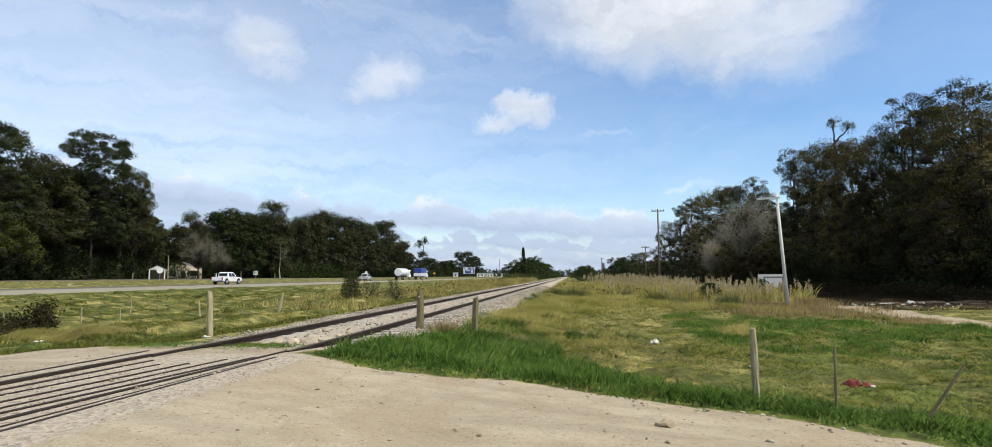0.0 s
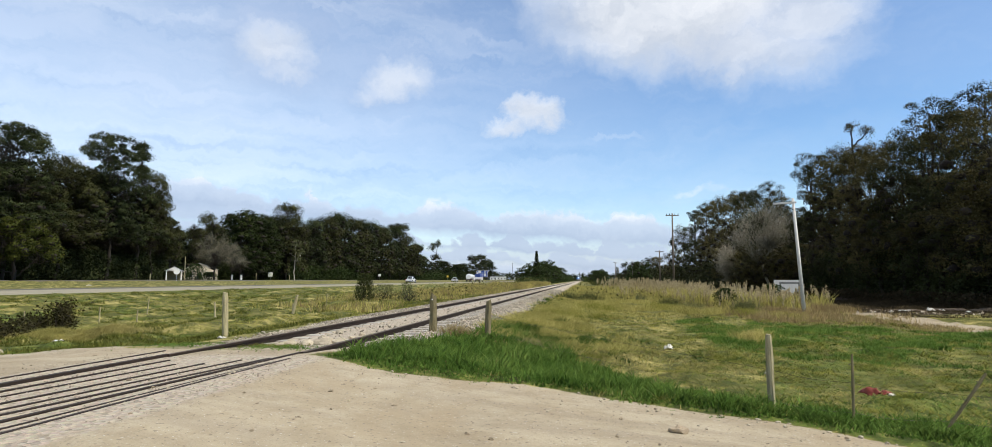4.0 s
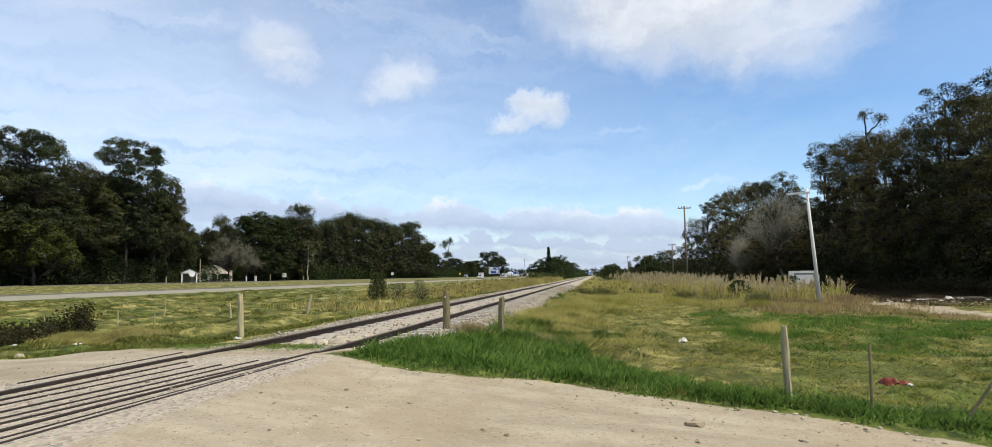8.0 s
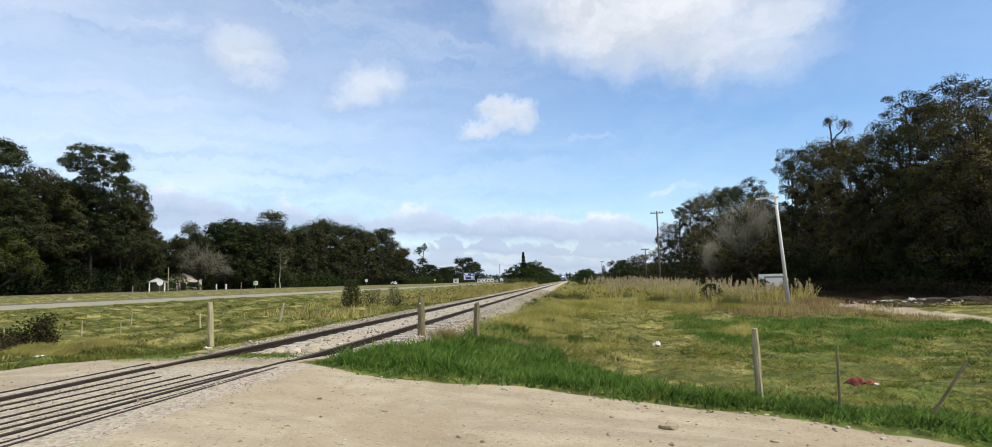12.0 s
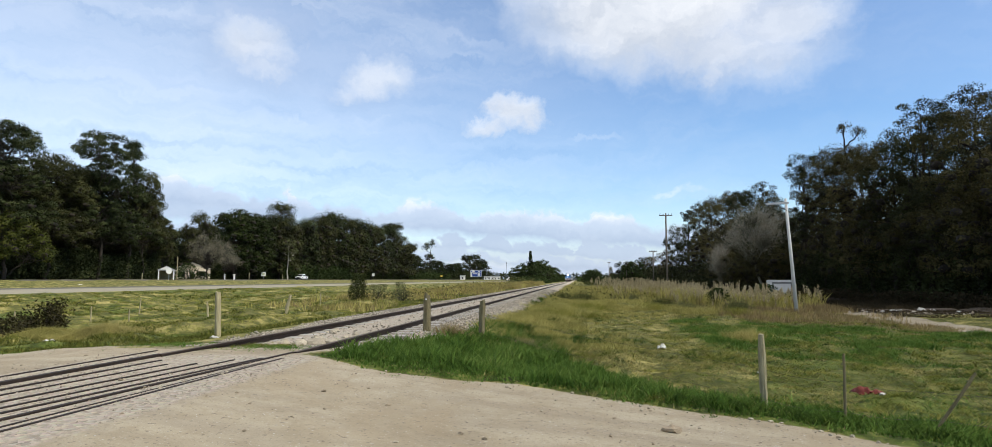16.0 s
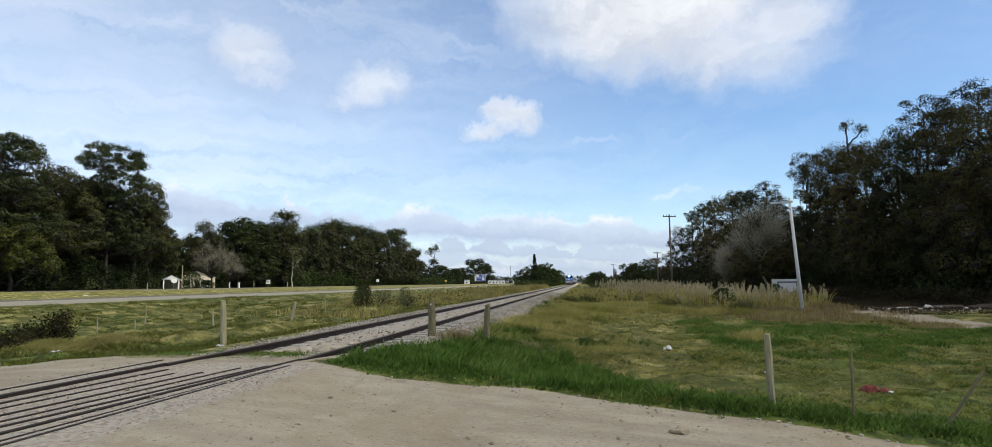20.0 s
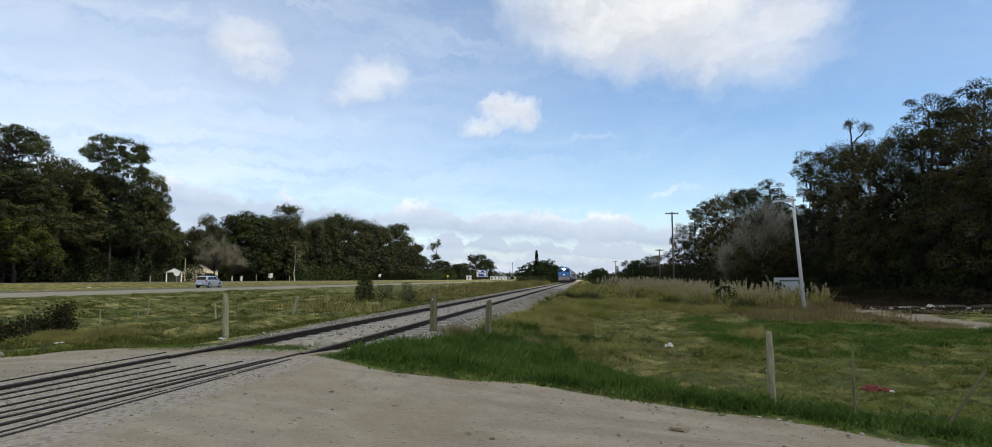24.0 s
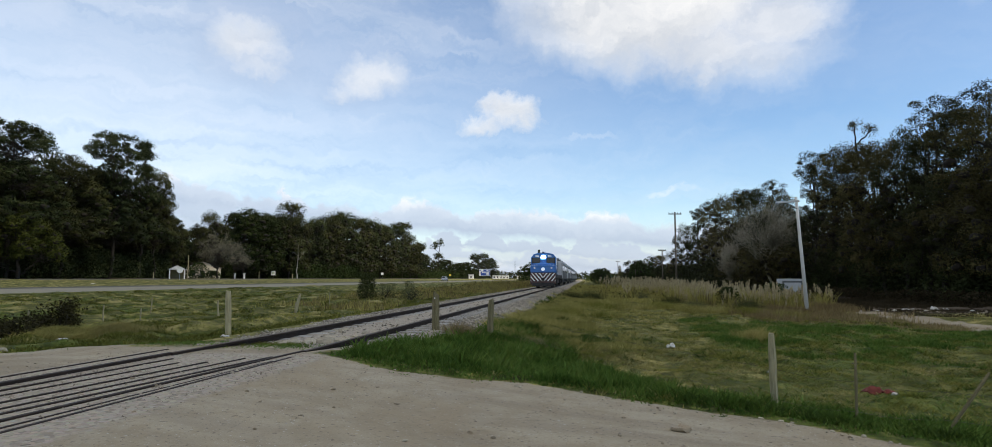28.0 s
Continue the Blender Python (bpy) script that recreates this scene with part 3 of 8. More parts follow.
# ---- clouds: a far dome of broken cloud that drifts slowly ----
def cloud_material():
    m, nt, bsdf = fresh("clouds")
    tc = nt.nodes.new("ShaderNodeTexCoord")
    nrm = node(nt, "ShaderNodeVectorMath", i0=tc.outputs["Object"])
    nrm.operation = "NORMALIZE"
    sx = node(nt, "ShaderNodeSeparateXYZ", Vector=nrm.outputs[0])
    az = math_(nt, "MULTIPLY", math_(nt, "ARCTAN2", sx.outputs[0], sx.outputs[1]), 57.2958)
    el = math_(nt, "MULTIPLY", math_(nt, "ARCSINE", sx.outputs[2]), 57.2958)
    uv = node(nt, "ShaderNodeCombineXYZ", X=az, Y=el)
    wob = node(nt, "ShaderNodeTexNoise", Vector=uv.outputs[0], Scale=0.22, Detail=6.0, Roughness=0.62)
    wv = node(nt, "ShaderNodeVectorMath", i0=wob.outputs["Color"], i1=(0.5, 0.5, 0.5))
    wv.operation = "SUBTRACT"
    wm = node(nt, "ShaderNodeVectorMath", i0=wv.outputs[0], i1=(7.0, 4.5, 0.0))
    wm.operation = "MULTIPLY"
    wa = node(nt, "ShaderNodeVectorMath", i0=uv.outputs[0], i1=wm.outputs[0])
    wa.operation = "ADD"
    fine = node(nt, "ShaderNodeTexNoise", Vector=uv.outputs[0], Scale=0.9, Detail=5.0, Roughness=0.65)
    fv = node(nt, "ShaderNodeVectorMath", i0=fine.outputs["Color"], i1=(0.5, 0.5, 0.5))
    fv.operation = "SUBTRACT"
    fm = node(nt, "ShaderNodeVectorMath", i0=fv.outputs[0], i1=(1.7, 1.5, 0.0))
    fm.operation = "MULTIPLY"
    wb = node(nt, "ShaderNodeVectorMath", i0=wa.outputs[0], i1=fm.outputs[0])
    wb.operation = "ADD"
    p = wb.outputs[0]
    dens, heaps = None, []
    for ca, ce, ra, re, soft, top in CLOUDS:
        s = node(nt, "ShaderNodeVectorMath", i0=p, i1=(ca, ce, 0))
        s.operation = "SUBTRACT"
        k = node(nt, "ShaderNodeVectorMath", i0=s.outputs[0], i1=(1 / ra, 1 / re, 0))
        k.operation = "MULTIPLY"
        ln = node(nt, "ShaderNodeVectorMath", i0=k.outputs[0])
        ln.operation = "LENGTH"
        mr = node(nt, "ShaderNodeMapRange", Value=ln.outputs["Value"], i1=1.0, i2=1.0 - soft, i3=0.0, i4=top)
        mr.interpolation_type = "SMOOTHSTEP"
        if top >= 0.6:
            heaps.append((mr.outputs[0], node(nt, "ShaderNodeSeparateXYZ", Vector=k.outputs[0]).outputs[1]))
        dens = mr.outputs[0] if dens is None else math_(nt, "MAXIMUM", dens, mr.outputs[0])
    # thin veils, and a bank of low cloud along the horizon
    st = node(nt, "ShaderNodeMapping", Vector=p, Scale=(0.35, 1.5, 1.0), Rotation=(0, 0, -0.16))
    veil = ramp(nt, noise_(nt, st.outputs[0], 0.09, 7, 0.6, 0.5), [(0.36, (0.04, 0.04, 0.04)), (0.74, (0.58, 0.58, 0.58))])
    thin = node(nt, "ShaderNodeMapRange", Value=az, i1=-30.0, i2=24.0, i3=1.25, i4=0.28)
    dens = math_(nt, "MAXIMUM", dens, math_(nt, "MULTIPLY", veil, thin.outputs[0]))
    milky = node(nt, "ShaderNodeMapRange", Value=az, i1=14.0, i2=-34.0, i3=0.0, i4=0.6)
    lower = node(nt, "ShaderNodeMapRange", Value=el, i1=30.0, i2=9.0, i3=0.45, i4=1.0)
    dens = math_(nt, "MAXIMUM", dens, math_(nt, "MULTIPLY", milky.outputs[0], lower.outputs[0]))
    st2 = node(nt, "ShaderNodeMapping", Vector=p, Scale=(0.6, 1.7, 1.0))
    bank = noise_(nt, st2.outputs[0], 0.16, 6, 0.55)
    low = node(nt, "ShaderNodeMapRange", Value=math_(nt, "MULTIPLY_ADD", az, 0.075, el), i1=9.0, i2=4.5, i3=0.0, i4=1.0)
    lowd = math_(nt, "MULTIPLY", low.outputs[0], ramp(nt, bank, [(0.40, (0.1, 0.1, 0.1)), (0.62, (0.5, 0.5, 0.5))]))
    haze = node(nt, "ShaderNodeMapRange", Value=el, i1=6.0, i2=1.0, i3=0.0, i4=0.92)
    dens = math_(nt, "MAXIMUM", dens, math_(nt, "MAXIMUM", lowd, haze.outputs[0]))
    # grey undersides
    st3 = node(nt, "ShaderNodeMapping", Vector=p, Scale=(0.5, 1.3, 1.0))
    tone_n = noise_(nt, st3.outputs[0], 0.28, 5, 0.6)
    under = node(nt, "ShaderNodeMapRange", Value=el, i1=1.0, i2=14.0, i3=0.0, i4=1.0)
    st4 = node(nt, "ShaderNodeMapping", Vector=p, Scale=(0.22, 2.4, 1.0))
    layer = noise_(nt, st4.outputs[0], 0.30, 4, 0.55)
    tone = math_(nt, "MULTIPLY_ADD", tone_n, 0.7, math_(nt, "MULTIPLY_ADD", layer, 0.9, -0.42))
    col = ramp(nt, math_(nt, "MULTIPLY_ADD", under.outputs[0], 0.36, tone), [(0.22, (0.42, 0.52, 0.70)), (0.42, (0.55, 0.65, 0.81)), (0.62, (0.74, 0.825, 0.925)), (0.85, (0.86, 0.92, 0.99))])
    # heaped clouds, grey below and white above
    for cover, v in heaps:
        shade = ramp(nt, math_(nt, "MULTIPLY_ADD", v, 0.42, math_(nt, "MULTIPLY", tone_n, 1.0)), [(0.26, (0.56, 0.61, 0.69)), (0.54, (0.74, 0.775, 0.83)), (0.84, (0.92, 0.935, 0.955))])
        col = mix(nt, cover, col, shade)
    # rows of flat-based cumulus, one behind another, down to the horizon
    pe = node(nt, "ShaderNodeSeparateXYZ", Vector=p)
    # the bank stands higher towards the left
    lean = math_(nt, "MULTIPLY", math_(nt, "ADD", az, 15.0), 0.075)
    soft_el = math_(nt, "ADD", lean, math_(nt, "MULTIPLY_ADD", pe.outputs[1], 0.45, math_(nt, "MULTIPLY", el, 0.55)))
    for i, (base, tall_, span) in enumerate(((1.0, 1.3, 0.40), (2.1, 1.7, 0.27), (3.2, 2.2, 0.19), (4.5, 2.9, 0.13))):
        along = node(nt, "ShaderNodeCombineXYZ", X=math_(nt, "MULTIPLY", pe.outputs[0], span), Y=i * 7.3)
        n = noise_(nt, along.outputs[0], 1.0, 5, 0.6)
        v = math_(nt, "MULTIPLY", math_(nt, "SUBTRACT", soft_el, base), 1 / tall_)
        top = math_(nt, "MULTIPLY_ADD", n, 3.0, -0.58)
        cover = math_(nt, "MULTIPLY", node(nt, "ShaderNodeMapRange", Value=math_(nt, "SUBTRACT", top, v), i1=0.0, i2=0.3).outputs[0], node(nt, "ShaderNodeMapRange", Value=v, i1=-0.35, i2=0.15).outputs[0])
        cover = math_(nt, "MULTIPLY", cover, 0.9)
        lit = ramp(nt, math_(nt, "MULTIPLY_ADD", tone_n, 0.5, math_(nt, "MULTIPLY_ADD", v, 0.75, -0.25)), [(0.1, (0.40, 0.49, 0.66)), (0.45, (0.55, 0.64, 0.79)), (0.80, (0.93, 0.955, 0.99))])
        col = mix(nt, cover, col, lit)
        dens = math_(nt, "MAXIMUM", dens, cover)
    # an unseen grey-white broken deck overhead, added to warm the shade; open where the sun stands
    patch = node(nt, "ShaderNodeTexNoise", Vector=nrm.outputs[0], Scale=5.0, Detail=5.0, Roughness=0.6)
    high = node(nt, "ShaderNodeMapRange", Value=el, i1=33.0, i2=46.0, i3=0.0, i4=1.0)
    deck_ = math_(nt, "MULTIPLY", high.outputs[0], ramp(nt, patch.outputs["Fac"], [(0.30, (0.55, 0.55, 0.55)), (0.55, (0.97, 0.97, 0.97))]))
    col = mix(nt, deck_, col, (0.40, 0.385, 0.35))
    dens = math_(nt, "MAXIMUM", dens, deck_)
    aim = node(nt, "ShaderNodeVectorMath", i0=nrm.outputs[0], i1=tuple(sun_way))
    aim.operation = "DOT_PRODUCT"
    gap = node(nt, "ShaderNodeMapRange", Value=aim.outputs["Value"], i1=math.cos(radians(15)), i2=math.cos(radians(30)), i3=0.0, i4=1.0)
    dens = math_(nt, "MULTIPLY", dens, gap.outputs[0])
    em = node(nt, "ShaderNodeEmission", Color=col, Strength=CLOUD_GLOW)
    tr = nt.nodes.new("ShaderNodeBsdfTransparent")
    ms = node(nt, "ShaderNodeMixShader", i0=dens, i1=tr.outputs[0], i2=em.outputs[0])
    nt.links.new(ms.outputs[0], nt.nodes["Material Output"].inputs[0])
    return m


CLOUD_GLOW = 0.97
# azimuth, elevation, half width, half height in degrees, softness, thickness
CLOUDS = [(8.0, 24.5, 19, 8.6, 0.7, 0.95), (19, 21.5, 9, 4.6, 0.9, 0.75), (14, 20, 9, 4.2, 0.85, 0.8), (7.0, 26.0, 16, 6.4, 0.9, 0.9), (12, 23.0, 12, 6.0, 0.95, 0.85), (17, 19.0, 11, 4.6, 1.0, 0.7), (-4.8, 15.8, 4.2, 2.6, 0.85, 0.85), (-5.6, 16.6, 2.6, 1.9, 0.9, 0.7), (-7.2, 14.5, 5.4, 1.7, 0.95, 0.75), (-18.0, 18.4, 7.0, 3.7, 1.0, 0.72), (-20.2, 17.0, 5.2, 2.2, 1.0, 0.6),
          (-29.0, 20.0, 8.2, 4.4, 1.0, 0.78), (-27.6, 18.2, 6.0, 3.0, 1.0, 0.62), (-44, 23, 22, 14, 1.0, 0.55), (2.5, 13.4, 7, 0.7, 1.0, 0.25), (38, 25, 14, 8, 1.0, 0.5), (10, 8.0, 3.2, 0.9, 1.0, 0.45), (-36, 30, 30, 6, 1.0, 0.6),
          (-28, 8.2, 9, 2.4, 0.9, 0.5), (-14, 7.4, 9, 2.6, 0.9, 0.4), (-26, 11.6, 6, 1.2, 0.95, 0.3), (-12, 11.4, 4, 1.1, 0.95, 0.25)]


def build_clouds():
    az = np.radians(np.arange(0, 360, 3.0))
    el = np.radians(np.linspace(-1, 89, 24))
    a, e = np.meshgrid(az, el)
    v = 4300 * np.stack([np.sin(a) * np.cos(e), np.cos(a) * np.cos(e), np.sin(e)], -1).reshape(-1, 3)
    i, j = np.meshgrid(np.arange(len(el) - 1), np.arange(len(az)), indexing="ij")
    n, j2 = len(az), (j + 1) % len(az)
    f = np.stack([i * n + j, (i + 1) * n + j, (i + 1) * n + j2, i * n + j2], -1).reshape(-1, 4)
    ob = new("backdrop", mesh_np("backdrop", v, f, cloud_material(), True))
    return tagged(ob, "broken white cumulus over a pale blue sky", "sky", kind="structure")


clouds = build_clouds()


def passing_cloud():
    """A broad flat cumulus high beside the place, unseen, thinning out to its rim; added to shade the ground as it
    drifts across the sun.
    """
    m, nt, bsdf = fresh("drifting_cloud")
    tc = nt.nodes.new("ShaderNodeTexCoord")
    flat = node(nt, "ShaderNodeVectorMath", i0=tc.outputs["Object"], i1=(1, 1, 0))
    flat.operation = "MULTIPLY"
    r = node(nt, "ShaderNodeVectorMath", i0=flat.outputs[0])
    r.operation = "LENGTH"
    wisp = noise_(nt, tc.outputs["Object"], 3.0, 5, 0.6)
    k = math_(nt, "ADD", r.outputs["Value"], math_(nt, "MULTIPLY_ADD", wisp, 0.08, -0.04))
    thick = ramp(nt, k, [(p, (c, c, c)) for p, c in ((0.62, 0.70), (0.75, 0.45), (0.85, 0.33), (0.91, 0.27), (0.985, 0.0))])
    white = node(nt, "ShaderNodeBsdfDiffuse", Color=(0.9, 0.9, 0.9, 1))
    thru = node(nt, "ShaderNodeBsdfTranslucent", Color=(0.9, 0.9, 0.9, 1))
    body = node(nt, "ShaderNodeMixShader", i0=0.5, i1=white.outputs[0], i2=thru.outputs[0])
    clear = nt.nodes.new("ShaderNodeBsdfTransparent")
    ms = node(nt, "ShaderNodeMixShader", i0=thick, i1=clear.outputs[0], i2=body.outputs[0])
    nt.links.new(ms.outputs[0], nt.nodes["Material Output"].inputs[0])
    bm = bmesh.new()
    bmesh.ops.create_icosphere(bm, subdivisions=4, radius=1)
    for v in bm.verts:
        lump = 1 + 0.10 * noise.noise(v.co * 3) + 0.05 * noise.noise(v.co * 8)
        v.co.z *= lump if v.co.z > 0 else 0.35
    ob = tagged(part("drifting_cloud", bm, m, smooth=True), "broad white cumulus drifting across the sun", "cloud")
    ob.scale = CLOUD_SIZE
    return ob


# where the cloud's shade lies at the start, its drift in metres a second, its half sizes and its height
CLOUD_SHADE, CLOUD_DRIFT, CLOUD_SIZE, CLOUD_Z = (485.0, 90.0), (-11.0, -1.0), (330.0, 420.0, 45.0), 900.0
drifting = passing_cloud()


# ---- railway ----
def rail_outline():
    return [(-0.066, -0.15), (0.066, -0.15), (0.066, -0.138), (0.011, -0.118), (0.011, -0.045), (0.034, -0.034), (0.034, -0.004), (0.026, 0.0), (-0.026, 0.0), (-0.034, -0.004), (-0.034, -0.034), (-0.011, -0.045), (-0.011, -0.118), (-0.066, -0.138)]


def rail_mesh(name, y0, y1, head):
    bm = bmesh.new()
    prism(bm, rail_outline(), y0, y1)
    me = bpy.data.meshes.new(name)
    bmesh.ops.recalc_face_normals(bm, faces=bm.faces)
    bm.to_mesh(me)
    bm.free()
    me.materials.append(M["rail_side"])
    me.materials.append(head)
    for p in me.polygons:
        if p.normal.z > 0.5 and p.center.z > -0.02:
            p.material_index = 1
    return me


track = thing("railway_track", "broad-gauge railway track on pale ballast", "railway", kind="structure")
for x, y0 in ((RAIL_L, 7.7), (RAIL_R, 8.2)):
    part("rail", rail_mesh("rail", y0, 1100, M["rail_head"]), parent=track, m=pose(x, 0, RAIL_Z))

deck = thing("crossing_deck", "old rails laid lengthwise as a crossing deck", "level crossing", kind="structure")
for x, skew, y0, y1, dz, wide in ((-5.95, 0.0, 5.6, 8.15, -0.006, 0.6), (-5.61, 0.0, -12, 7.75, 0.0, 1.0), (-5.404, 0.03, -12, 7.2, -0.004, 0.6), (-5.36, 0.07, -12, 6.9, -0.006, 0.5), (-5.06, 0.07, -12, 7.0, -0.004, 0.55), (-4.83, 0.07, -12, 7.4, -0.006, 0.5), (-4.73, 0.09, -12, 7.6, -0.005, 0.6), (-4.33, 0.048, -12, 8.25, 0.0, 0.7), (-4.086, 0.035, -12, 7.2, -0.008, 0.4), (-3.87, 0.012, -12, 7.6, -0.005, 0.6)):
    part("guard_rail", rail_mesh("guard_rail", y0, y1, M["rail_side"]), parent=deck, m=pose(x, 0, RAIL_Z + dz, 0, 0, -math.degrees(math.atan(skew))) @ Matrix.Diagonal((wide, 1, 1, 1)))


# ---- trees ----
def leaf_quads(points, rng, length, width, droop=0.0, facing=None):
    """Verts and faces of one leaf-shaped quad at each point."""
    n = len(points)
    a = rng.normal(size=(n, 3))
    a[:, 2] = a[:, 2] * 0.7 - droop
    a /= np.linalg.norm(a, axis=1)[:, None]
    b = np.cross(a, rng.normal(size=(n, 3)))
    if facing is not None:
        nr = facing + rng.normal(size=(n, 3)) * 0.38
        a = np.cross(nr, rng.normal(size=(n, 3)))
        a /= np.linalg.norm(a, axis=1)[:, None] + 1e-9
        b = np.cross(nr, a)
    b /= np.linalg.norm(b, axis=1)[:, None] + 1e-9
    ln = length * rng.uniform(0.6, 1.3, n)[:, None] / 2
    wd = width * rng.uniform(0.6, 1.3, n)[:, None] / 2
    v = np.stack([points - a * ln, points - b * wd - a * ln * 0.1, points + a * ln, points + b * wd - a * ln * 0.1], 1).reshape(-1, 3)
    return v, np.arange(4 * n).reshape(-1, 4)


def clump_points(centres, radii, per, rng, shell=0.5):
    """Points over domed clumps, and the way out of the clump at each."""
    n = len(centres) * per
    d = rng.normal(size=(n, 3))
    d /= np.linalg.norm(d, axis=1)[:, None]
    low = d[:, 2] < -0.7
    d[low, 2] *= -0.5
    r = shell + (1 - shell) * rng.uniform(0, 1, n) ** (1 / 3)
    a = np.arctan2(d[:, 1], d[:, 0])
    lobe = 0.84 + 0.3 * rough2(a * 1.3 + np.repeat(np.arange(len(centres)) * 9.1, per), d[:, 2] * 2.2, 5)
    r *= lobe * (1 + 0.28 * rng.uniform(0, 1, n) ** 5)
    return np.repeat(centres, per, 0) + d * r[:, None] * np.repeat(radii, per, 0), d + (0, 0, 0.25)


def bend(a, b, rng, n=5, wob=0.06):
    t = np.linspace(0, 1, n)[:, None]
    ln = np.linalg.norm(np.subtract(b, a))
    p = np.array(a) * (1 - t) + np.array(b) * t
    p[1:-1] += rng.normal(size=(n - 2, 3)) * ln * wob
    return p


def blob():
    """A coarse unit ball."""
    bm = bmesh.new()
    bmesh.ops.create_icosphere(bm, subdivisions=2, radius=1.0)
    v = np.array([p.co for p in bm.verts])
    f = np.array([[p.index for p in t.verts] for t in bm.faces])
    bm.free()
    return v, f


BALL_V, BALL_F = blob()


TOPS = {}


def make_tree(name, label, seed, domes, clump, leaf, per, mat, bark, trunk_r=0.4, flat=0.82, open_top=0.72, category="tree"):
    """A tree whose limbs each end in a dome of leaf clumps: x, y, z, radius, half height, number of clumps."""
    rng = np.random.default_rng(seed)
    root = thing(name, label, category)
    head = max(domes, key=lambda d: d[2])
    height = head[2] + head[4]
    trunk = bend((0, 0, -0.3), (head[0], head[1], head[2]), rng, 9, 0.012)
    v, f = tubes([(trunk, trunk_r * np.linspace(1, 0.2, 9))], 9)
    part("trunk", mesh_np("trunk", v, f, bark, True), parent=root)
    lines, centres, radii, solid = [], [], [], []
    for x, y, z, r, rz, n in domes:
        fork = np.array([x, y, z - rz * 0.55])
        start = trunk[max(1, min(7, int(8 * (fork[2] - r * 0.9) / head[2])))]
        lines.append((bend(start, fork, rng, 6, 0.05), np.linspace(trunk_r * 0.45, trunk_r * 0.25, 6)))
        for i in range(n):
            up = 1 - 1.4 * (i + 0.5) / n
            a = i * 2.39996 + rng.normal() * 0.35
            k = math.sqrt(max(0.02, 1 - up * up))
            d = np.array([math.cos(a) * k * r, math.sin(a) * k * r, up * rz]) * (rng.uniform(0.78, 1.1) if rng.uniform() > 0.25 else rng.uniform(0.35, 0.75))
            c = clump * (rng.uniform(0.55, 1.0) if rng.uniform() < 0.65 else rng.uniform(1.0, 1.5))
            q = np.array([x, y, z]) + d
            centres.append(q)
            radii.append((c, c, c * flat))
            solid.append(q[2] < height * open_top)
            lines.append((bend(fork + rng.normal(size=3) * (r * 0.2, r * 0.2, rz * 0.15), q, rng, 5, 0.10), np.linspace(trunk_r * 0.17, trunk_r * 0.04, 5)))
    v, f = tubes(lines, 4)
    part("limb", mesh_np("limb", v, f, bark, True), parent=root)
    centres, radii, solid = np.array(centres), np.array(radii), np.array(solid)
    pts, out = clump_points(centres, radii, per, rng, 0.55)
    keep = np.repeat(solid, per) | (rng.uniform(0, 1, len(pts)) < 0.8)
    pts, out = pts[keep], out[keep]
    v, f = leaf_quads(pts, rng, leaf, leaf * 0.5, 0.5, out)
    out = out + rng.normal(size=out.shape) * 0.22
    out /= np.linalg.norm(out, axis=1)[:, None]
    part("crown", mesh_np("crown", v, f, mat, normals=np.repeat(out, 4, 0)), parent=root)
    # dark balls in bark colour stand in for shade inside the crown
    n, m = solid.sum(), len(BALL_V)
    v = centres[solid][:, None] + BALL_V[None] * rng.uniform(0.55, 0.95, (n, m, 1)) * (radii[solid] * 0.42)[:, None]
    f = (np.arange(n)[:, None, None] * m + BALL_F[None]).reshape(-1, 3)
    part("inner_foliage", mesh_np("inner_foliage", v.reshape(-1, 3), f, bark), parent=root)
    TOPS[root.name] = float((centres[:, 2] + radii[:, 2] * 1.1).max())
    return root


def put(ob, x, y, h, turn=0, wide=1.0, z=None):
    """A tree's pose at x, y, with its top h metres over the ground."""
    k = h / TOPS[ob.name]
    return pose(x, y, float(lie(x, y)) if z is None else z, 0, 0, turn) @ Matrix.Diagonal((k * wide, k * wide, k, 1))


def plant(kinds, rows, group):
    """Copies of the trees in kinds at x, y, height, turn, width, which."""
    first = {}
    for x, y, h, turn, wide, which in rows:
        m = put(kinds[which], x, y, h, turn, wide)
        if which in first:
            copy_thing(kinds[which], m)
        else:
            first[which] = m
            kinds[which]["group"] = group
    for which, m in first.items():
        kinds[which].matrix_basis = m


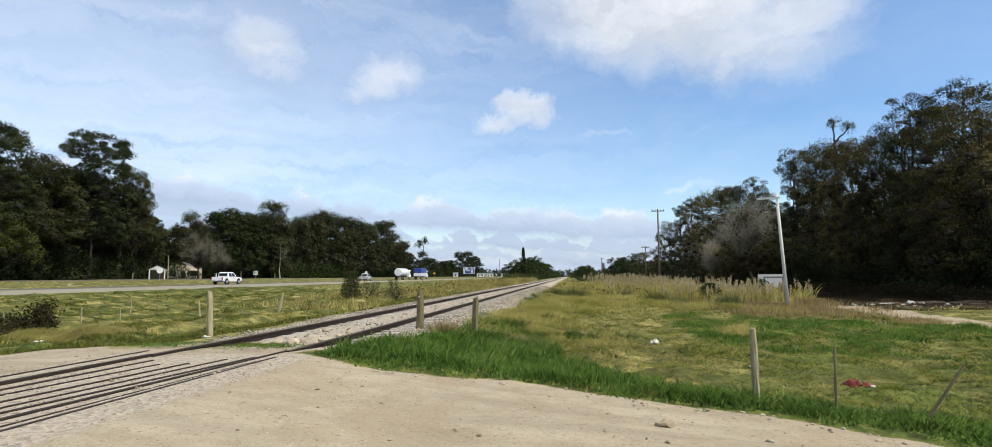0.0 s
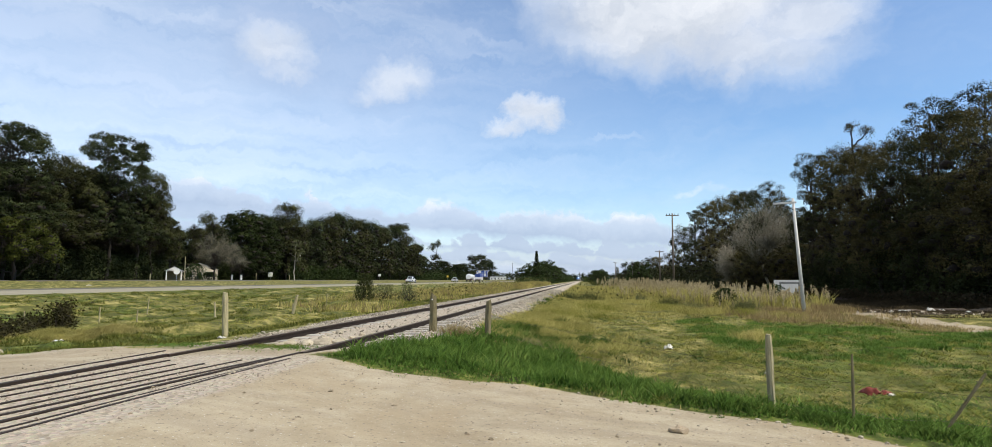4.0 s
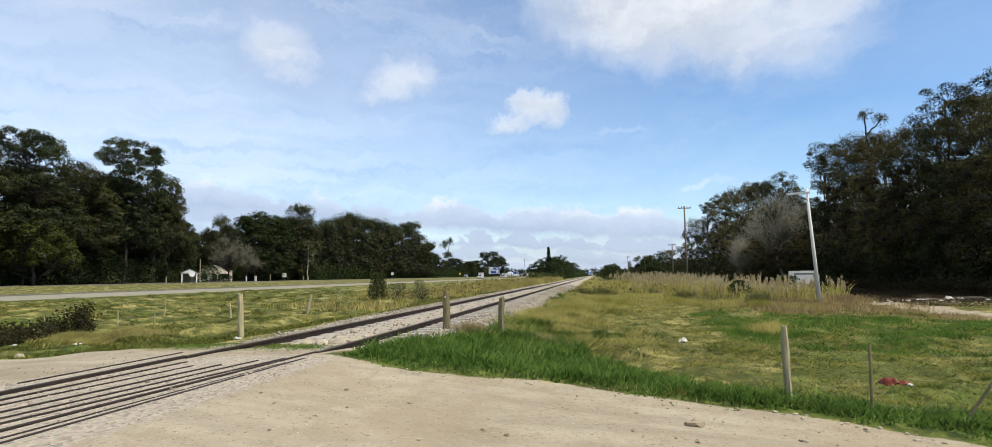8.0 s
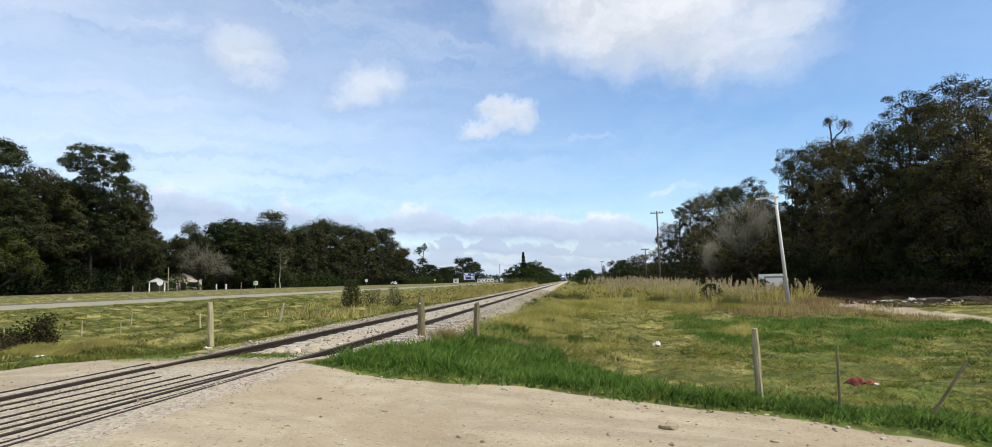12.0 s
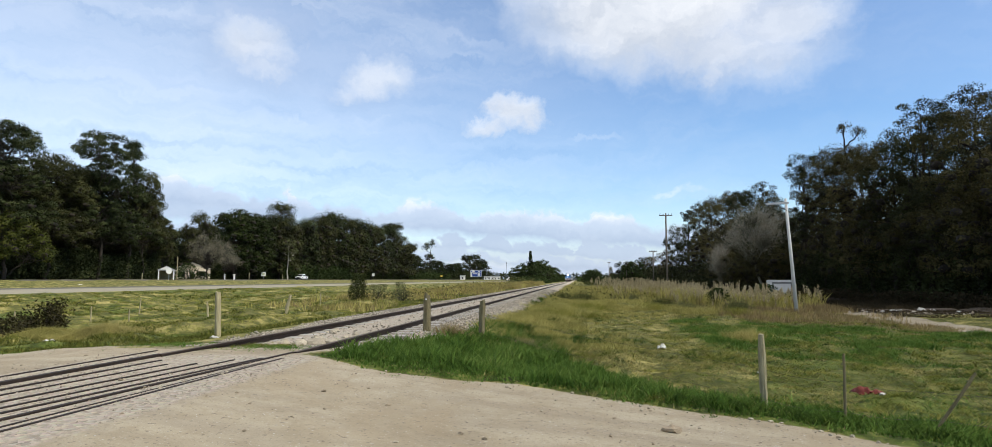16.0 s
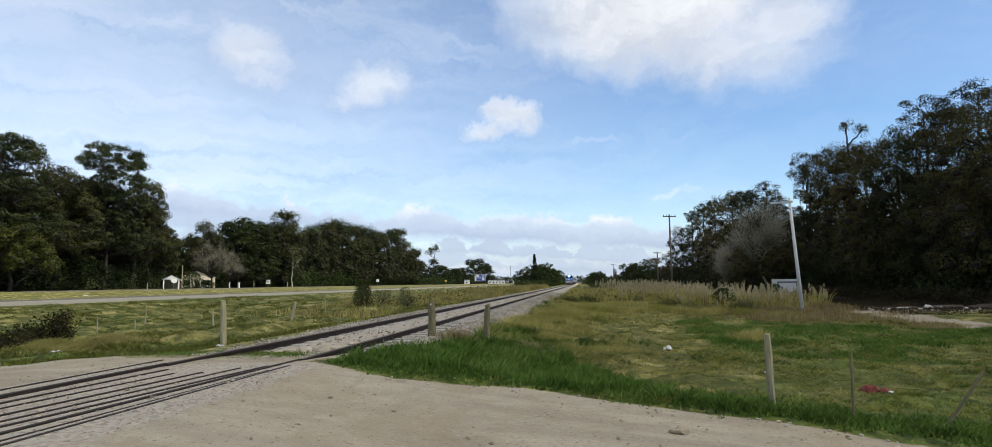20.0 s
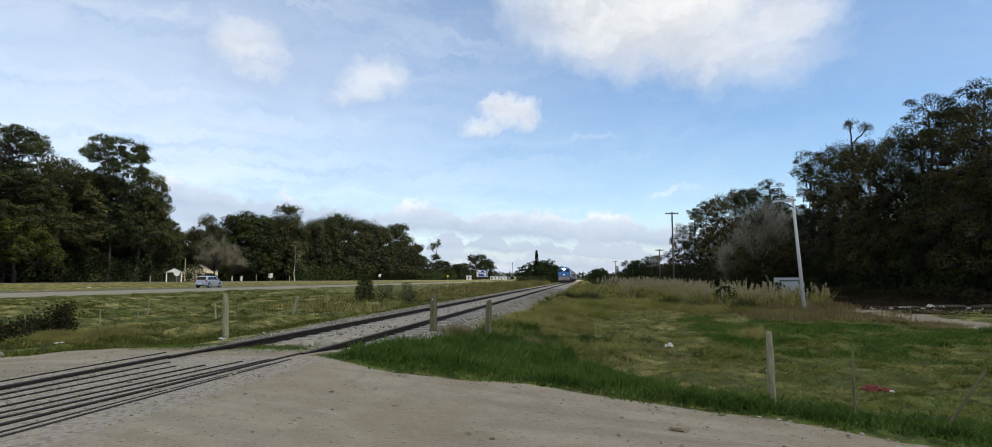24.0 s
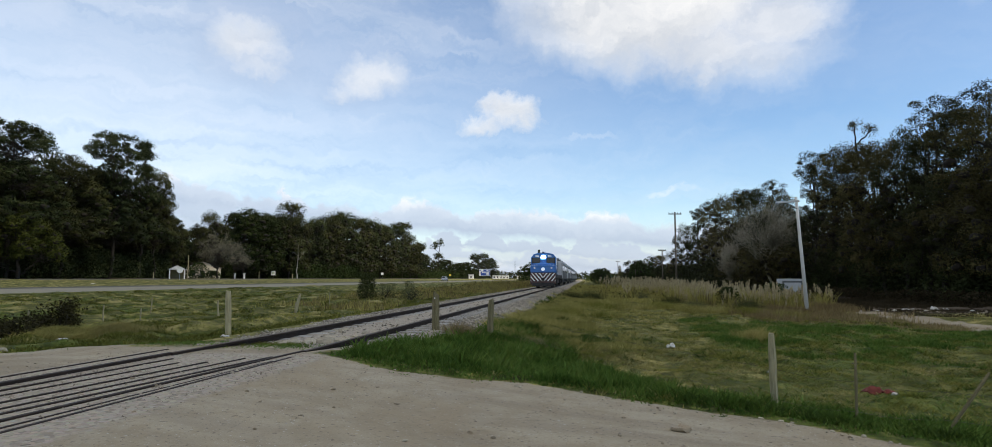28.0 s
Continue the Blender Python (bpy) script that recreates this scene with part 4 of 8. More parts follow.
TALL_LABEL = "tall dark eucalyptus with open upper crown beside the highway"
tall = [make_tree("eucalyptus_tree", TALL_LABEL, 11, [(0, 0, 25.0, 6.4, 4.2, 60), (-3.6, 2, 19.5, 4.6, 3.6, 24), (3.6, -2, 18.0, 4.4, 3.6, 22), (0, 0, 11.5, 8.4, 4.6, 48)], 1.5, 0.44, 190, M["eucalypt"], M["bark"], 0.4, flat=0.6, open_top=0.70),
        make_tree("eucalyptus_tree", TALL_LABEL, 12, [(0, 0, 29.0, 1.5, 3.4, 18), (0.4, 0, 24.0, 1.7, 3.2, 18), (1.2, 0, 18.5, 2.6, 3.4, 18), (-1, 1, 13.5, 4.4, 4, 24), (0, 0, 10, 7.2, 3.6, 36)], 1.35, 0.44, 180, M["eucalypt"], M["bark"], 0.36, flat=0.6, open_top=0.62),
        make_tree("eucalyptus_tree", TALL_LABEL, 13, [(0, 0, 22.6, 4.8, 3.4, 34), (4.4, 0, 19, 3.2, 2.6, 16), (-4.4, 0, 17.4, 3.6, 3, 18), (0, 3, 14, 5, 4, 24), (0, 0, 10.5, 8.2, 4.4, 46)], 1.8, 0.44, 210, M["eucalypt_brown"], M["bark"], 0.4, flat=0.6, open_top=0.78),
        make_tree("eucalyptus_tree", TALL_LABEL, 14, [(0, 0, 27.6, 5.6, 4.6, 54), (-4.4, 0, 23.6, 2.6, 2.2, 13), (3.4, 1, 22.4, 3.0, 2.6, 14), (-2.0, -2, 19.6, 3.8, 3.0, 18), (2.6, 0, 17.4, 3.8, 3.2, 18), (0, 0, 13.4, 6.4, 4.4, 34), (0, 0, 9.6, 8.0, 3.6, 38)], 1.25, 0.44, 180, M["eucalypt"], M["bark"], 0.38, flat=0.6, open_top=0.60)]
plant(tall, [(-100, 93.5, 28.4, 10, 1.0, 0), (-101, 105.0, 24.5, 80, 1.0, 2), (-105, 99.0, 23.5, 15, 1.0, 2), (-105.5, 112.5, 24.0, 190, 1.05, 2), (-105, 121.0, 24.5, 330, 1.0, 0), (-105, 129.5, 21.5, 60, 0.9, 2), (-100, 117.2, 32.2, 150, 0.95, 3), (-100, 125.8, 32.2, 30, 0.95, 1), (-100, 130.3, 25.5, 125, 0.6, 2), (-101, 134.6, 21.6, 300, 0.6, 2), (-101, 138.5, 15.4, 20, 0.7, 2), (-101, 82, 26.1, 200, 1.0, 2), (-100, 71, 26.1, 70, 1.1, 0),
             (-105, 99, 18.3, 250, 1.1, 2), (-105, 111, 19.3, 100, 1.0, 2), (-112, 88, 20.3, 60, 1.3, 2), (-113, 108, 20.3, 160, 1.3, 2), (-113, 125, 19.3, 270, 1.2, 2), (-112, 134, 14.5, 40, 1.1, 2)], "trees along the highway")

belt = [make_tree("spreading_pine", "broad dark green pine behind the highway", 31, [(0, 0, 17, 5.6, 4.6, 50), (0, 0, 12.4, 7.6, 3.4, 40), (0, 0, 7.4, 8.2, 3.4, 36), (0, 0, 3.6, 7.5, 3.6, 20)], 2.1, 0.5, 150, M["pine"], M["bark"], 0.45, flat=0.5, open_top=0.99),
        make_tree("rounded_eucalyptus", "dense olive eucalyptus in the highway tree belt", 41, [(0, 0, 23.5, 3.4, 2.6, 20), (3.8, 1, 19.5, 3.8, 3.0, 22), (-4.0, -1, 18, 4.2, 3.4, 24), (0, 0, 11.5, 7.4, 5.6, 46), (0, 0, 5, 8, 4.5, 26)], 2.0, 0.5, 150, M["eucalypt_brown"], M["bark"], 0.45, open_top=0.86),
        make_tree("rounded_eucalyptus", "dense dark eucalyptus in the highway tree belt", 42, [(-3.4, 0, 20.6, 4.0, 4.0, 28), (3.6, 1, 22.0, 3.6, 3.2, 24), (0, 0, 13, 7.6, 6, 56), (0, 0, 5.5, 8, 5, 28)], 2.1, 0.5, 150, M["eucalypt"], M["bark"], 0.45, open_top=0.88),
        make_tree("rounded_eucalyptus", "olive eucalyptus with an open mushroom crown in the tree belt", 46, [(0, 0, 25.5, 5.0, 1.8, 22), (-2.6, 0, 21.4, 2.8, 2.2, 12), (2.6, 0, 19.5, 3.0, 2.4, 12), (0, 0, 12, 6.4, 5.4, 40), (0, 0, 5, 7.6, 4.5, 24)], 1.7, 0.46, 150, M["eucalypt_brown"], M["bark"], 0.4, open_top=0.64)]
plant(belt, [(-108, 163.5, 20.4, 0, 0.8, 1), (-102, 172, 21.8, 70, 0.95, 0), (-103, 183.5, 22.0, 130, 0.9, 0), (-101, 198.5, 27.2, 20, 0.95, 3), (-106, 193.5, 22.5, 250, 1.0, 2), (-106, 203, 23.5, 160, 1.0, 2), (-103, 208, 25.6, 200, 0.72, 1), (-103, 222, 24.2, 300, 0.9, 2), (-103, 234, 27, 10, 0.95, 1), (-103, 250, 30, 90, 0.95, 2), (-103, 265, 29.2, 170, 1.0, 1), (-104, 281, 30.4, 240, 0.95, 2), (-103, 299, 28.8, 310, 1.0, 1),
             (-103, 316, 31, 40, 0.95, 2), (-103, 337, 33, 110, 1.05, 3), (-103, 352, 27.5, 190, 1.0, 1), (-103, 366, 23.5, 45, 1.0, 2), (-104, 382, 17, 145, 1.2, 0), (-104, 445, 15, 235, 1.5, 0), (-103, 482, 13, 325, 1.7, 0), (-104, 525, 15, 60, 1.7, 0), (-104, 600, 26.5, 5, 1.2, 2), (-103, 655, 23, 95, 1.2, 0), (-118, 168, 16, 15, 1.3, 2), (-118, 190, 19, 45, 1.3, 2), (-118, 215, 21, 145, 1.3, 1), (-118, 240, 23, 75, 1.3, 2), (-118, 268, 25, 235, 1.3, 2), (-118, 310, 26, 325, 1.3, 1)], "trees along the highway")
slim = make_tree("slender_eucalyptus", "slender open eucalyptus standing alone by the highway", 43, [(-1.0, 0, 22, 2.0, 3.4, 12), (2.6, 0, 24, 1.6, 3.0, 9), (1.5, 0, 15, 2.6, 3, 10), (-1.2, 0, 9, 3, 3, 12)], 1.8, 0.55, 110, M["eucalypt"], M["bark"], 0.35)
scrub = make_tree("scrub_tree", "dark rounded scrub tree beside the far railway", 45, [(0, 0, 4.8, 2.6, 2, 24), (1.8, 0.5, 3, 2.2, 1.8, 16), (-1.8, -0.5, 2.8, 2.2, 1.8, 16), (0, 0, 1.6, 3, 1.6, 14)], 0.8, 0.34, 70, M["shrub"], M["bark"], 0.16, open_top=0.9)
plant([scrub], [(-14.5, 205, 6.2, 0, 1.1, 0), (-15, 228, 8.3, 70, 1.1, 0), (-14, 250, 7.8, 140, 1.2, 0), (-16, 270, 10.4, 210, 1.1, 0), (-19, 255, 9.1, 40, 1.4, 0), (-21, 235, 7.0, 120, 1.5, 0), (-14.5, 295, 8.6, 280, 1.2, 0), (-15, 330, 8.3, 20, 1.4, 0), (-16, 380, 9.6, 90, 1.4, 0), (4.6, 190, 4.4, 150, 1.1, 0), (5.2, 215, 5.4, 220, 1.1, 0), (6.5, 240, 6.0, 290, 1.2, 0), (8.0, 262, 5.6, 30, 1.2, 0), (5.5, 300, 6.2, 100, 1.3, 0), (9, 340, 6.4, 170, 1.4, 0), (18, 205, 8.4, 240, 1.1, 0), (19.5, 232, 8.0, 310, 1.1, 0)], "scrub trees by the far railway")
copy_thing(slim, put(slim, 14.8, 230, 8.6, 40, 1.2))["label"] = "slender open tree standing alone by the far railway"
slim.matrix_basis = put(slim, -102, 413, 28)
lit = make_tree("leafy_tree", "low sunlit yellow-green tree before the eucalyptus", 44, [(0, 0, 7.5, 4, 3, 22), (2.5, 1, 4.5, 3.4, 2.6, 16), (-2.5, -1, 4.2, 3.4, 2.6, 16)], 1.2, 0.36, 170, M["sunlit"], M["bark"], 0.3, open_top=1.0)
lit.matrix_basis = put(lit, -94.5, 90.5, 12, 0, 1.1)

# the wood beside the field
WOOD_LABEL = "dark olive eucalyptus at the edge of the wood"
wood = [make_tree("woodland_eucalyptus", WOOD_LABEL, 61, [(0, 0, 13, 2.6, 2.2, 22), (2.1, 1, 10, 2.6, 2, 15), (-2.2, 0, 10.6, 2.4, 2, 15), (0, -1, 6.8, 3.9, 2.6, 28), (0.8, 0, 3.2, 2.4, 1.8, 10)], 0.95, 0.17, 330, M["wood_dark"], M["bark"], 0.17),
        make_tree("woodland_eucalyptus", WOOD_LABEL, 62, [(0.6, 0, 14, 1.7, 1.5, 10), (-1.9, 1, 12, 2.0, 1.6, 12), (2.2, -1, 10.6, 2.2, 1.8, 14), (-0.6, 0, 8.4, 3.2, 2.2, 20), (0, 0, 5.6, 3.8, 2.4, 24), (0.8, 0, 3, 2.2, 1.6, 8)], 0.95, 0.17, 330, M["wood_olive"], M["bark"], 0.17, open_top=0.66),
        make_tree("woodland_eucalyptus", WOOD_LABEL, 63, [(-1.6, 0, 12, 2.2, 2.2, 16), (1.8, 0, 12.6, 1.9, 1.9, 13), (0, 1.4, 9, 3.2, 2.4, 16), (0, -1, 6.0, 3.9, 2.6, 28), (0.8, 0, 3.0, 2.4, 1.6, 10)], 1.0, 0.17, 330, M["wood_olive"], M["bark"], 0.17),
        make_tree("woodland_eucalyptus", "airy eucalyptus with a lacy open crown at the wood's edge", 64, [(-0.6, 0, 14.6, 1.6, 1.0, 8), (1.6, 0.5, 13.4, 1.4, 1.0, 7), (-2.0, 0, 12.2, 1.4, 1.0, 8), (0.4, 0, 11.0, 2.2, 1.4, 11), (-1.2, 0, 9.0, 2.0, 1.4, 9), (1.6, 0, 8.0, 2.4, 1.6, 14), (0, 0, 4.4, 3.4, 3.0, 26)], 0.74, 0.15, 260, M["wood_dark"], M["bark"], 0.22, flat=0.6, open_top=0.42),
        make_tree("woodland_eucalyptus", "thin eucalyptus with two small umbrella sprigs on top", 65, [(-0.8, 0, 15.9, 0.4, 0.2, 3), (0.8, 0, 16.4, 0.5, 0.2, 3), (0, 0, 13.0, 1.9, 1.6, 13), (0, 0, 9, 2.8, 2.4, 20), (0, 0, 4.6, 3.4, 3.4, 26)], 0.66, 0.15, 240, M["wood_olive"], M["bark"], 0.2, open_top=0.85)]
plant(wood, [(26.5, 42.5, 14.3, 60, 1.0, 1), (27, 45.6, 15.3, 120, 0.9, 3), (27.6, 48.2, 14.3, 200, 0.95, 2), (27, 51.0, 16.1, 260, 0.95, 3), (27.4, 53.6, 15.1, 310, 0.9, 0), (27, 56.8, 14.5, 20, 0.85, 1), (27.2, 60.2, 14.7, 100, 0.9, 2), (27, 63.6, 17.6, 170, 0.8, 4), (27, 66.6, 16.1, 40, 0.9, 2), (27, 71.2, 16.5, 230, 0.85, 0), (26.8, 76.4, 16.9, 80, 0.85, 3),
             (27.5, 81.5, 10.2, 300, 1.0, 2), (27.5, 86, 11.6, 40, 1.0, 3), (27.5, 91.5, 14.9, 90, 0.9, 1), (27.5, 96.5, 16.7, 150, 0.85, 3), (27.5, 104.5, 17.3, 220, 0.9, 0), (27.5, 113, 17.8, 280, 0.9, 2), (27.5, 123, 18.6, 330, 0.9, 2), (27.5, 132, 18.8, 50, 0.9, 1), (27.5, 144, 19.3, 130, 0.9, 3), (27.5, 157, 19.2, 250, 0.9, 3), (27, 171, 17.2, 10, 0.85, 0), (27, 190, 11.3, 30, 1.1, 1),
             (26, 222, 10.3, 80, 1.3, 2), (26.5, 252, 11.4, 160, 1.1, 0), (26, 285, 9.8, 240, 1.3, 1), (26, 320, 10.8, 320, 1.1, 2), (26, 370, 9.3, 20, 1.4, 0), (24, 445, 11.3, 110, 0.8, 1),
             # back rows; the last seven, unseen, are added to shade the wood's face
             (32, 44, 12.7, 10, 1.2, 2), (33, 51, 13.1, 90, 1.2, 2), (34, 59, 13.3, 180, 1.2, 0), (34, 69, 13.1, 270, 1.2, 2), (35, 82, 10.3, 45, 1.3, 2), (35, 97, 12.7, 135, 1.3, 0), (35, 114, 14.7, 225, 1.3, 1), (36, 134, 15.7, 315, 1.3, 2), (39, 48, 12.7, 75, 1.3, 0), (41, 58, 12.7, 165, 1.3, 2), (33.5, 37.5, 14.3, 30, 1.2, 2), (38, 40.5, 14.3, 130, 1.3, 0), (42, 36, 14.3, 220, 1.3, 2), (38.5, 33, 13.9, 310, 1.2, 1), (45, 41.5, 14.3, 80, 1.3, 0), (46.5, 34, 14.3, 170, 1.3, 2), (43, 48, 14.3, 10, 1.3, 1)], "trees of the wood")


def thicket(name, label, mat, boxes, per, leaf, seed, category="undergrowth"):
    """Undergrowth that fills boxes x0, x1, y0, y1, height with leaves."""
    rng = np.random.default_rng(seed)
    vs, fs, base = [], [], 0
    for x0, x1, y0, y1, h in boxes:
        n = int(per * (y1 - y0))
        x, y = rng.uniform(x0, x1, n), rng.uniform(y0, y1, n)
        top = h * (0.45 + 0.9 * fbm(x * 0.25, y * 0.16, seed))
        p = np.stack([x, y, lie(x, y) + top * rng.uniform(0, 1, n) ** 0.8], -1)
        v, f = leaf_quads(p, rng, leaf, leaf * 0.5, 0.3, rng.normal(size=(n, 3)) * 0.6 + (0, 0, 0.6))
        vs.append(v)
        fs.append(f + base)
        base += len(v)
    return tagged(new(name, mesh_np(name, np.concatenate(vs), np.concatenate(fs), mat)), label, category, kind="stuff")


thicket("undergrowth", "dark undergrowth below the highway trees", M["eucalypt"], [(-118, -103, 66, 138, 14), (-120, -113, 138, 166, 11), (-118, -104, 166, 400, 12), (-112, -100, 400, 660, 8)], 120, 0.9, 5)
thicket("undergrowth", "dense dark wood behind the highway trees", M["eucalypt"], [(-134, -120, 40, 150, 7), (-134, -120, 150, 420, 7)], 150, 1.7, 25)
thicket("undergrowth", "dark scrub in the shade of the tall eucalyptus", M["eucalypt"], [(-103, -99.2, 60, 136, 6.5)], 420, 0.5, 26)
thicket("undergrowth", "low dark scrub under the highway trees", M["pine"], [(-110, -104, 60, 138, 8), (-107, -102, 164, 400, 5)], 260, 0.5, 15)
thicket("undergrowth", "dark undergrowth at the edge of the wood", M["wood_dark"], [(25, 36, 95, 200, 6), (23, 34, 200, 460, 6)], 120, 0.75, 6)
# darkest leaf tone here, in place of deep shade under the wood
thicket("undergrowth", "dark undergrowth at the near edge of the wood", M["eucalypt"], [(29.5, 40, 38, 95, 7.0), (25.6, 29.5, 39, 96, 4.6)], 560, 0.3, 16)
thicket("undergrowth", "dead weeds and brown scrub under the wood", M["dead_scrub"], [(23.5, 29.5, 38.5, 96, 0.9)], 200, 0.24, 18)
thicket("weeds", "tall yellow-green weeds beside the far track", M["dry_weed"], [(-14.5, -9.6, 35, 48, 0.7), (-15, -8.8, 46, 90, 1.1), (-16, -8.8, 90, 170, 1.9), (-1.2, 7, 48, 80, 0.9), (-1.0, 8, 80, 150, 1.6)], 12, 0.22, 17, "weeds")
thicket("undergrowth", "green scrub below the highway pines", M["shrub"], [(-99.5, -97.5, 196, 262, 5.5), (-99.5, -97, 355, 470, 5)], 60, 0.8, 8)
thicket("far_woods", "distant low woods along the horizon", M["eucalypt"], [(-420, 300, 760, 800, 9)], 620, 2.2, 9, "woods")
thicket("hedgerow", "low scrub along the far railway", M["shrub"], [(-17, -11, 150, 330, 2.0), (-17, -10, 330, 620, 4.5), (3, 14, 180, 420, 2.0), (0, 20, 420, 640, 4.0)], 60, 0.6, 10, "scrub")
thicket("far_woods", "distant woods beyond the highway trees", M["eucalypt"], [(-190, -150, 40, 420, 17), (60, 90, 0, 300, 13)], 40, 3.2, 12, "woods")


def twig_tree(label, seed, domes, n, mat, fine, x, y, z, name="bare_tree"):
    """A leafless tree with rounded heads of short fine twigs: heads at x, y, z, radius, half height."""
    rng = np.random.default_rng(seed)
    root = thing(name, label, "bare tree", pose(x, y, z))
    top = max(d[2] for d in domes)
    trunk = bend((0, 0, -0.3), (0, 0, top), rng, 7, 0.02)
    v, f = tubes([(trunk, np.linspace(0.2, 0.05, 7))], 7)
    part("trunk", mesh_np("trunk", v, f, mat, True), parent=root)
    lines, ends, outs = [], [], []
    for cx, cy, cz, r, rz in domes:
        for i in range(n):
            d = rng.normal(size=3)
            d /= np.linalg.norm(d)
            d[2] = abs(d[2]) if rng.uniform() < 0.75 else d[2]
            e = np.array([cx, cy, cz]) + d * (r, r, rz) * rng.uniform(0.55, 1.0)
            st = trunk[min(6, max(1, int(7 * (cz - rz) / top)))]
            lines.append((bend(st, e, rng, 6, 0.07), np.linspace(0.05, 0.012, 6)))
            ends.append(e)
            outs.append(d + (0, 0, 0.5))
    v, f = tubes(lines, 4)
    part("limb", mesh_np("limb", v, f, mat, True), parent=root)
    per = 46
    o = np.repeat(np.array(outs), per, 0) + rng.normal(size=(len(ends) * per, 3)) * 0.6
    o /= np.linalg.norm(o, axis=1)[:, None]
    a = np.repeat(np.array(ends), per, 0) + rng.normal(size=o.shape) * 0.42
    b = a + o * rng.uniform(0.3, 0.9, (len(a), 1))
    w = np.cross(o, rng.normal(size=o.shape))
    w *= 0.014 / np.linalg.norm(w, axis=1)[:, None]
    v = np.stack([a - w, a + w, b], 1).reshape(-1, 3)
    part("twig_spray", mesh_np("twig_spray", v, np.arange(len(v)).reshape(-1, 3), fine), parent=root)
    return root


twig_tree("leafless grey-brown tree in front of the wood", 3, [(0, 0, 8.2, 3.2, 2.6), (-1.6, 0, 6.2, 2.4, 2.0), (1.8, 0, 7.0, 2.2, 2.0)], 34, M["twigs"], M["pale_twigs"], 22, 79, -0.38)
twig_tree("leafless grey-brown tree over the white house", 4, [(0, 0, 8.6, 5.2, 3.6), (-3.0, 2.0, 6.0, 3.6, 2.6), (3.2, -2.0, 6.6, 3.6, 2.8)], 46, M["bark"], M["twigs"], -96, 149.5, 1.1)
twig_tree("leafless brown tree beside the cream house", 5, [(0, 0, 7.0, 4.0, 3.0), (2.0, -1.0, 4.6, 3.0, 2.2)], 40, M["bark"], M["twigs"], -97, 159, 1.1)
twig_tree("slim upright leafless grey sapling in tall grass", 8, [(0, 0, 4.6, 0.7, 1.8), (0.3, 0, 3.2, 1.1, 1.4)], 44, M["twigs"], M["pale_twigs"], 20, 90, -0.38, "bare_sapling")
pale = make_tree("slender_eucalyptus", "slender pale-trunked tree with an open crown by the highway", 47, [(0, 0, 13.0, 2.4, 1.8, 11), (-1.8, 0, 10.6, 1.8, 1.4, 8), (1.8, 0, 10.0, 1.8, 1.5, 8), (0, 0, 7.6, 2.2, 1.2, 7)], 0.9, 0.36, 70, M["weed"], M["pale_bark"], 0.26, open_top=0.1)
pale.matrix_basis = put(pale, -97, 197, 14.4)
olive = make_tree("scrub_tree", "olive leafy tree below the bare tree at the wood's edge", 48, [(0, 0, 4.2, 2.6, 1.8, 22), (2.2, 0, 3.0, 2.4, 1.8, 18), (-2.2, 0, 2.8, 2.4, 1.8, 18), (0, 0, 1.4, 3, 1.4, 14)], 0.8, 0.17, 260, M["wood_olive"], M["bark"], 0.14, open_top=0.9)
olive.matrix_basis = put(olive, 23.5, 80, 6.6, 0, 1.1)
copy_thing(olive, put(olive, 23.5, 90, 7.2, 120, 1.2))


def shrub(name, label, seed, h, w, mat, leaf, n, cone=0.0, category="shrub"):
    rng = np.random.default_rng(seed)
    root = thing(name, label, category)
    lines = []
    for i in range(9):
        a, r = rng.uniform(0, 6.28), w * rng.uniform(0.2, 0.8)
        lines.append((bend((0, 0, -0.1), (math.cos(a) * r, math.sin(a) * r, h * rng.uniform(0.5, 0.95)), rng, 5, 0.06), np.linspace(0.03, 0.008, 5)))
    v, f = tubes(lines, 5)
    part("stem", mesh_np("stem", v, f, M["bark"], True), parent=root)
    z = rng.uniform(0, 1, n) ** 0.9
    a = rng.uniform(0, 6.28, n)
    lump = 0.75 + 0.5 * rough2(a * 1.6, z * 3, seed)
    r = w * np.sqrt(rng.uniform(0.1, 1, n)) * np.where(cone, 1.05 - z * cone, np.sqrt(np.clip(1.1 - (z * 1.5 - 0.5) ** 2, 0.05, 1))) * lump
    p = np.stack([np.cos(a) * r, np.sin(a) * r, z * h], -1)
    v, f = leaf_quads(p, rng, leaf, leaf * 0.4, 0.0)
    part("foliage", mesh_np("foliage", v, f, mat), parent=root)
    return root


shrub("shrub", "dark green conical shrub in dry grass", 1, 1.75, 0.68, M["shrub_light"], 0.10, 4200, 0.5).matrix_basis = pose(-13.9, 38, 0.03)
shrub("shrub", "low grey-green shrub beside the conical shrub", 2, 1.05, 0.8, M["weed"], 0.10, 1300, 0.3).matrix_basis = pose(-12.8, 38.6, 0.03)
shrub("shrub", "wispy grey-green weed beside the track", 12, 1.2, 0.5, M["weed"], 0.10, 700, 0.4).matrix_basis = pose(-11.6, 39.5, 0.03)
shrub("shrub", "low grey-green weed in rough grass", 13, 0.7, 0.9, M["weed"], 0.10, 800).matrix_basis = pose(-10.9, 37.5, 0.03)
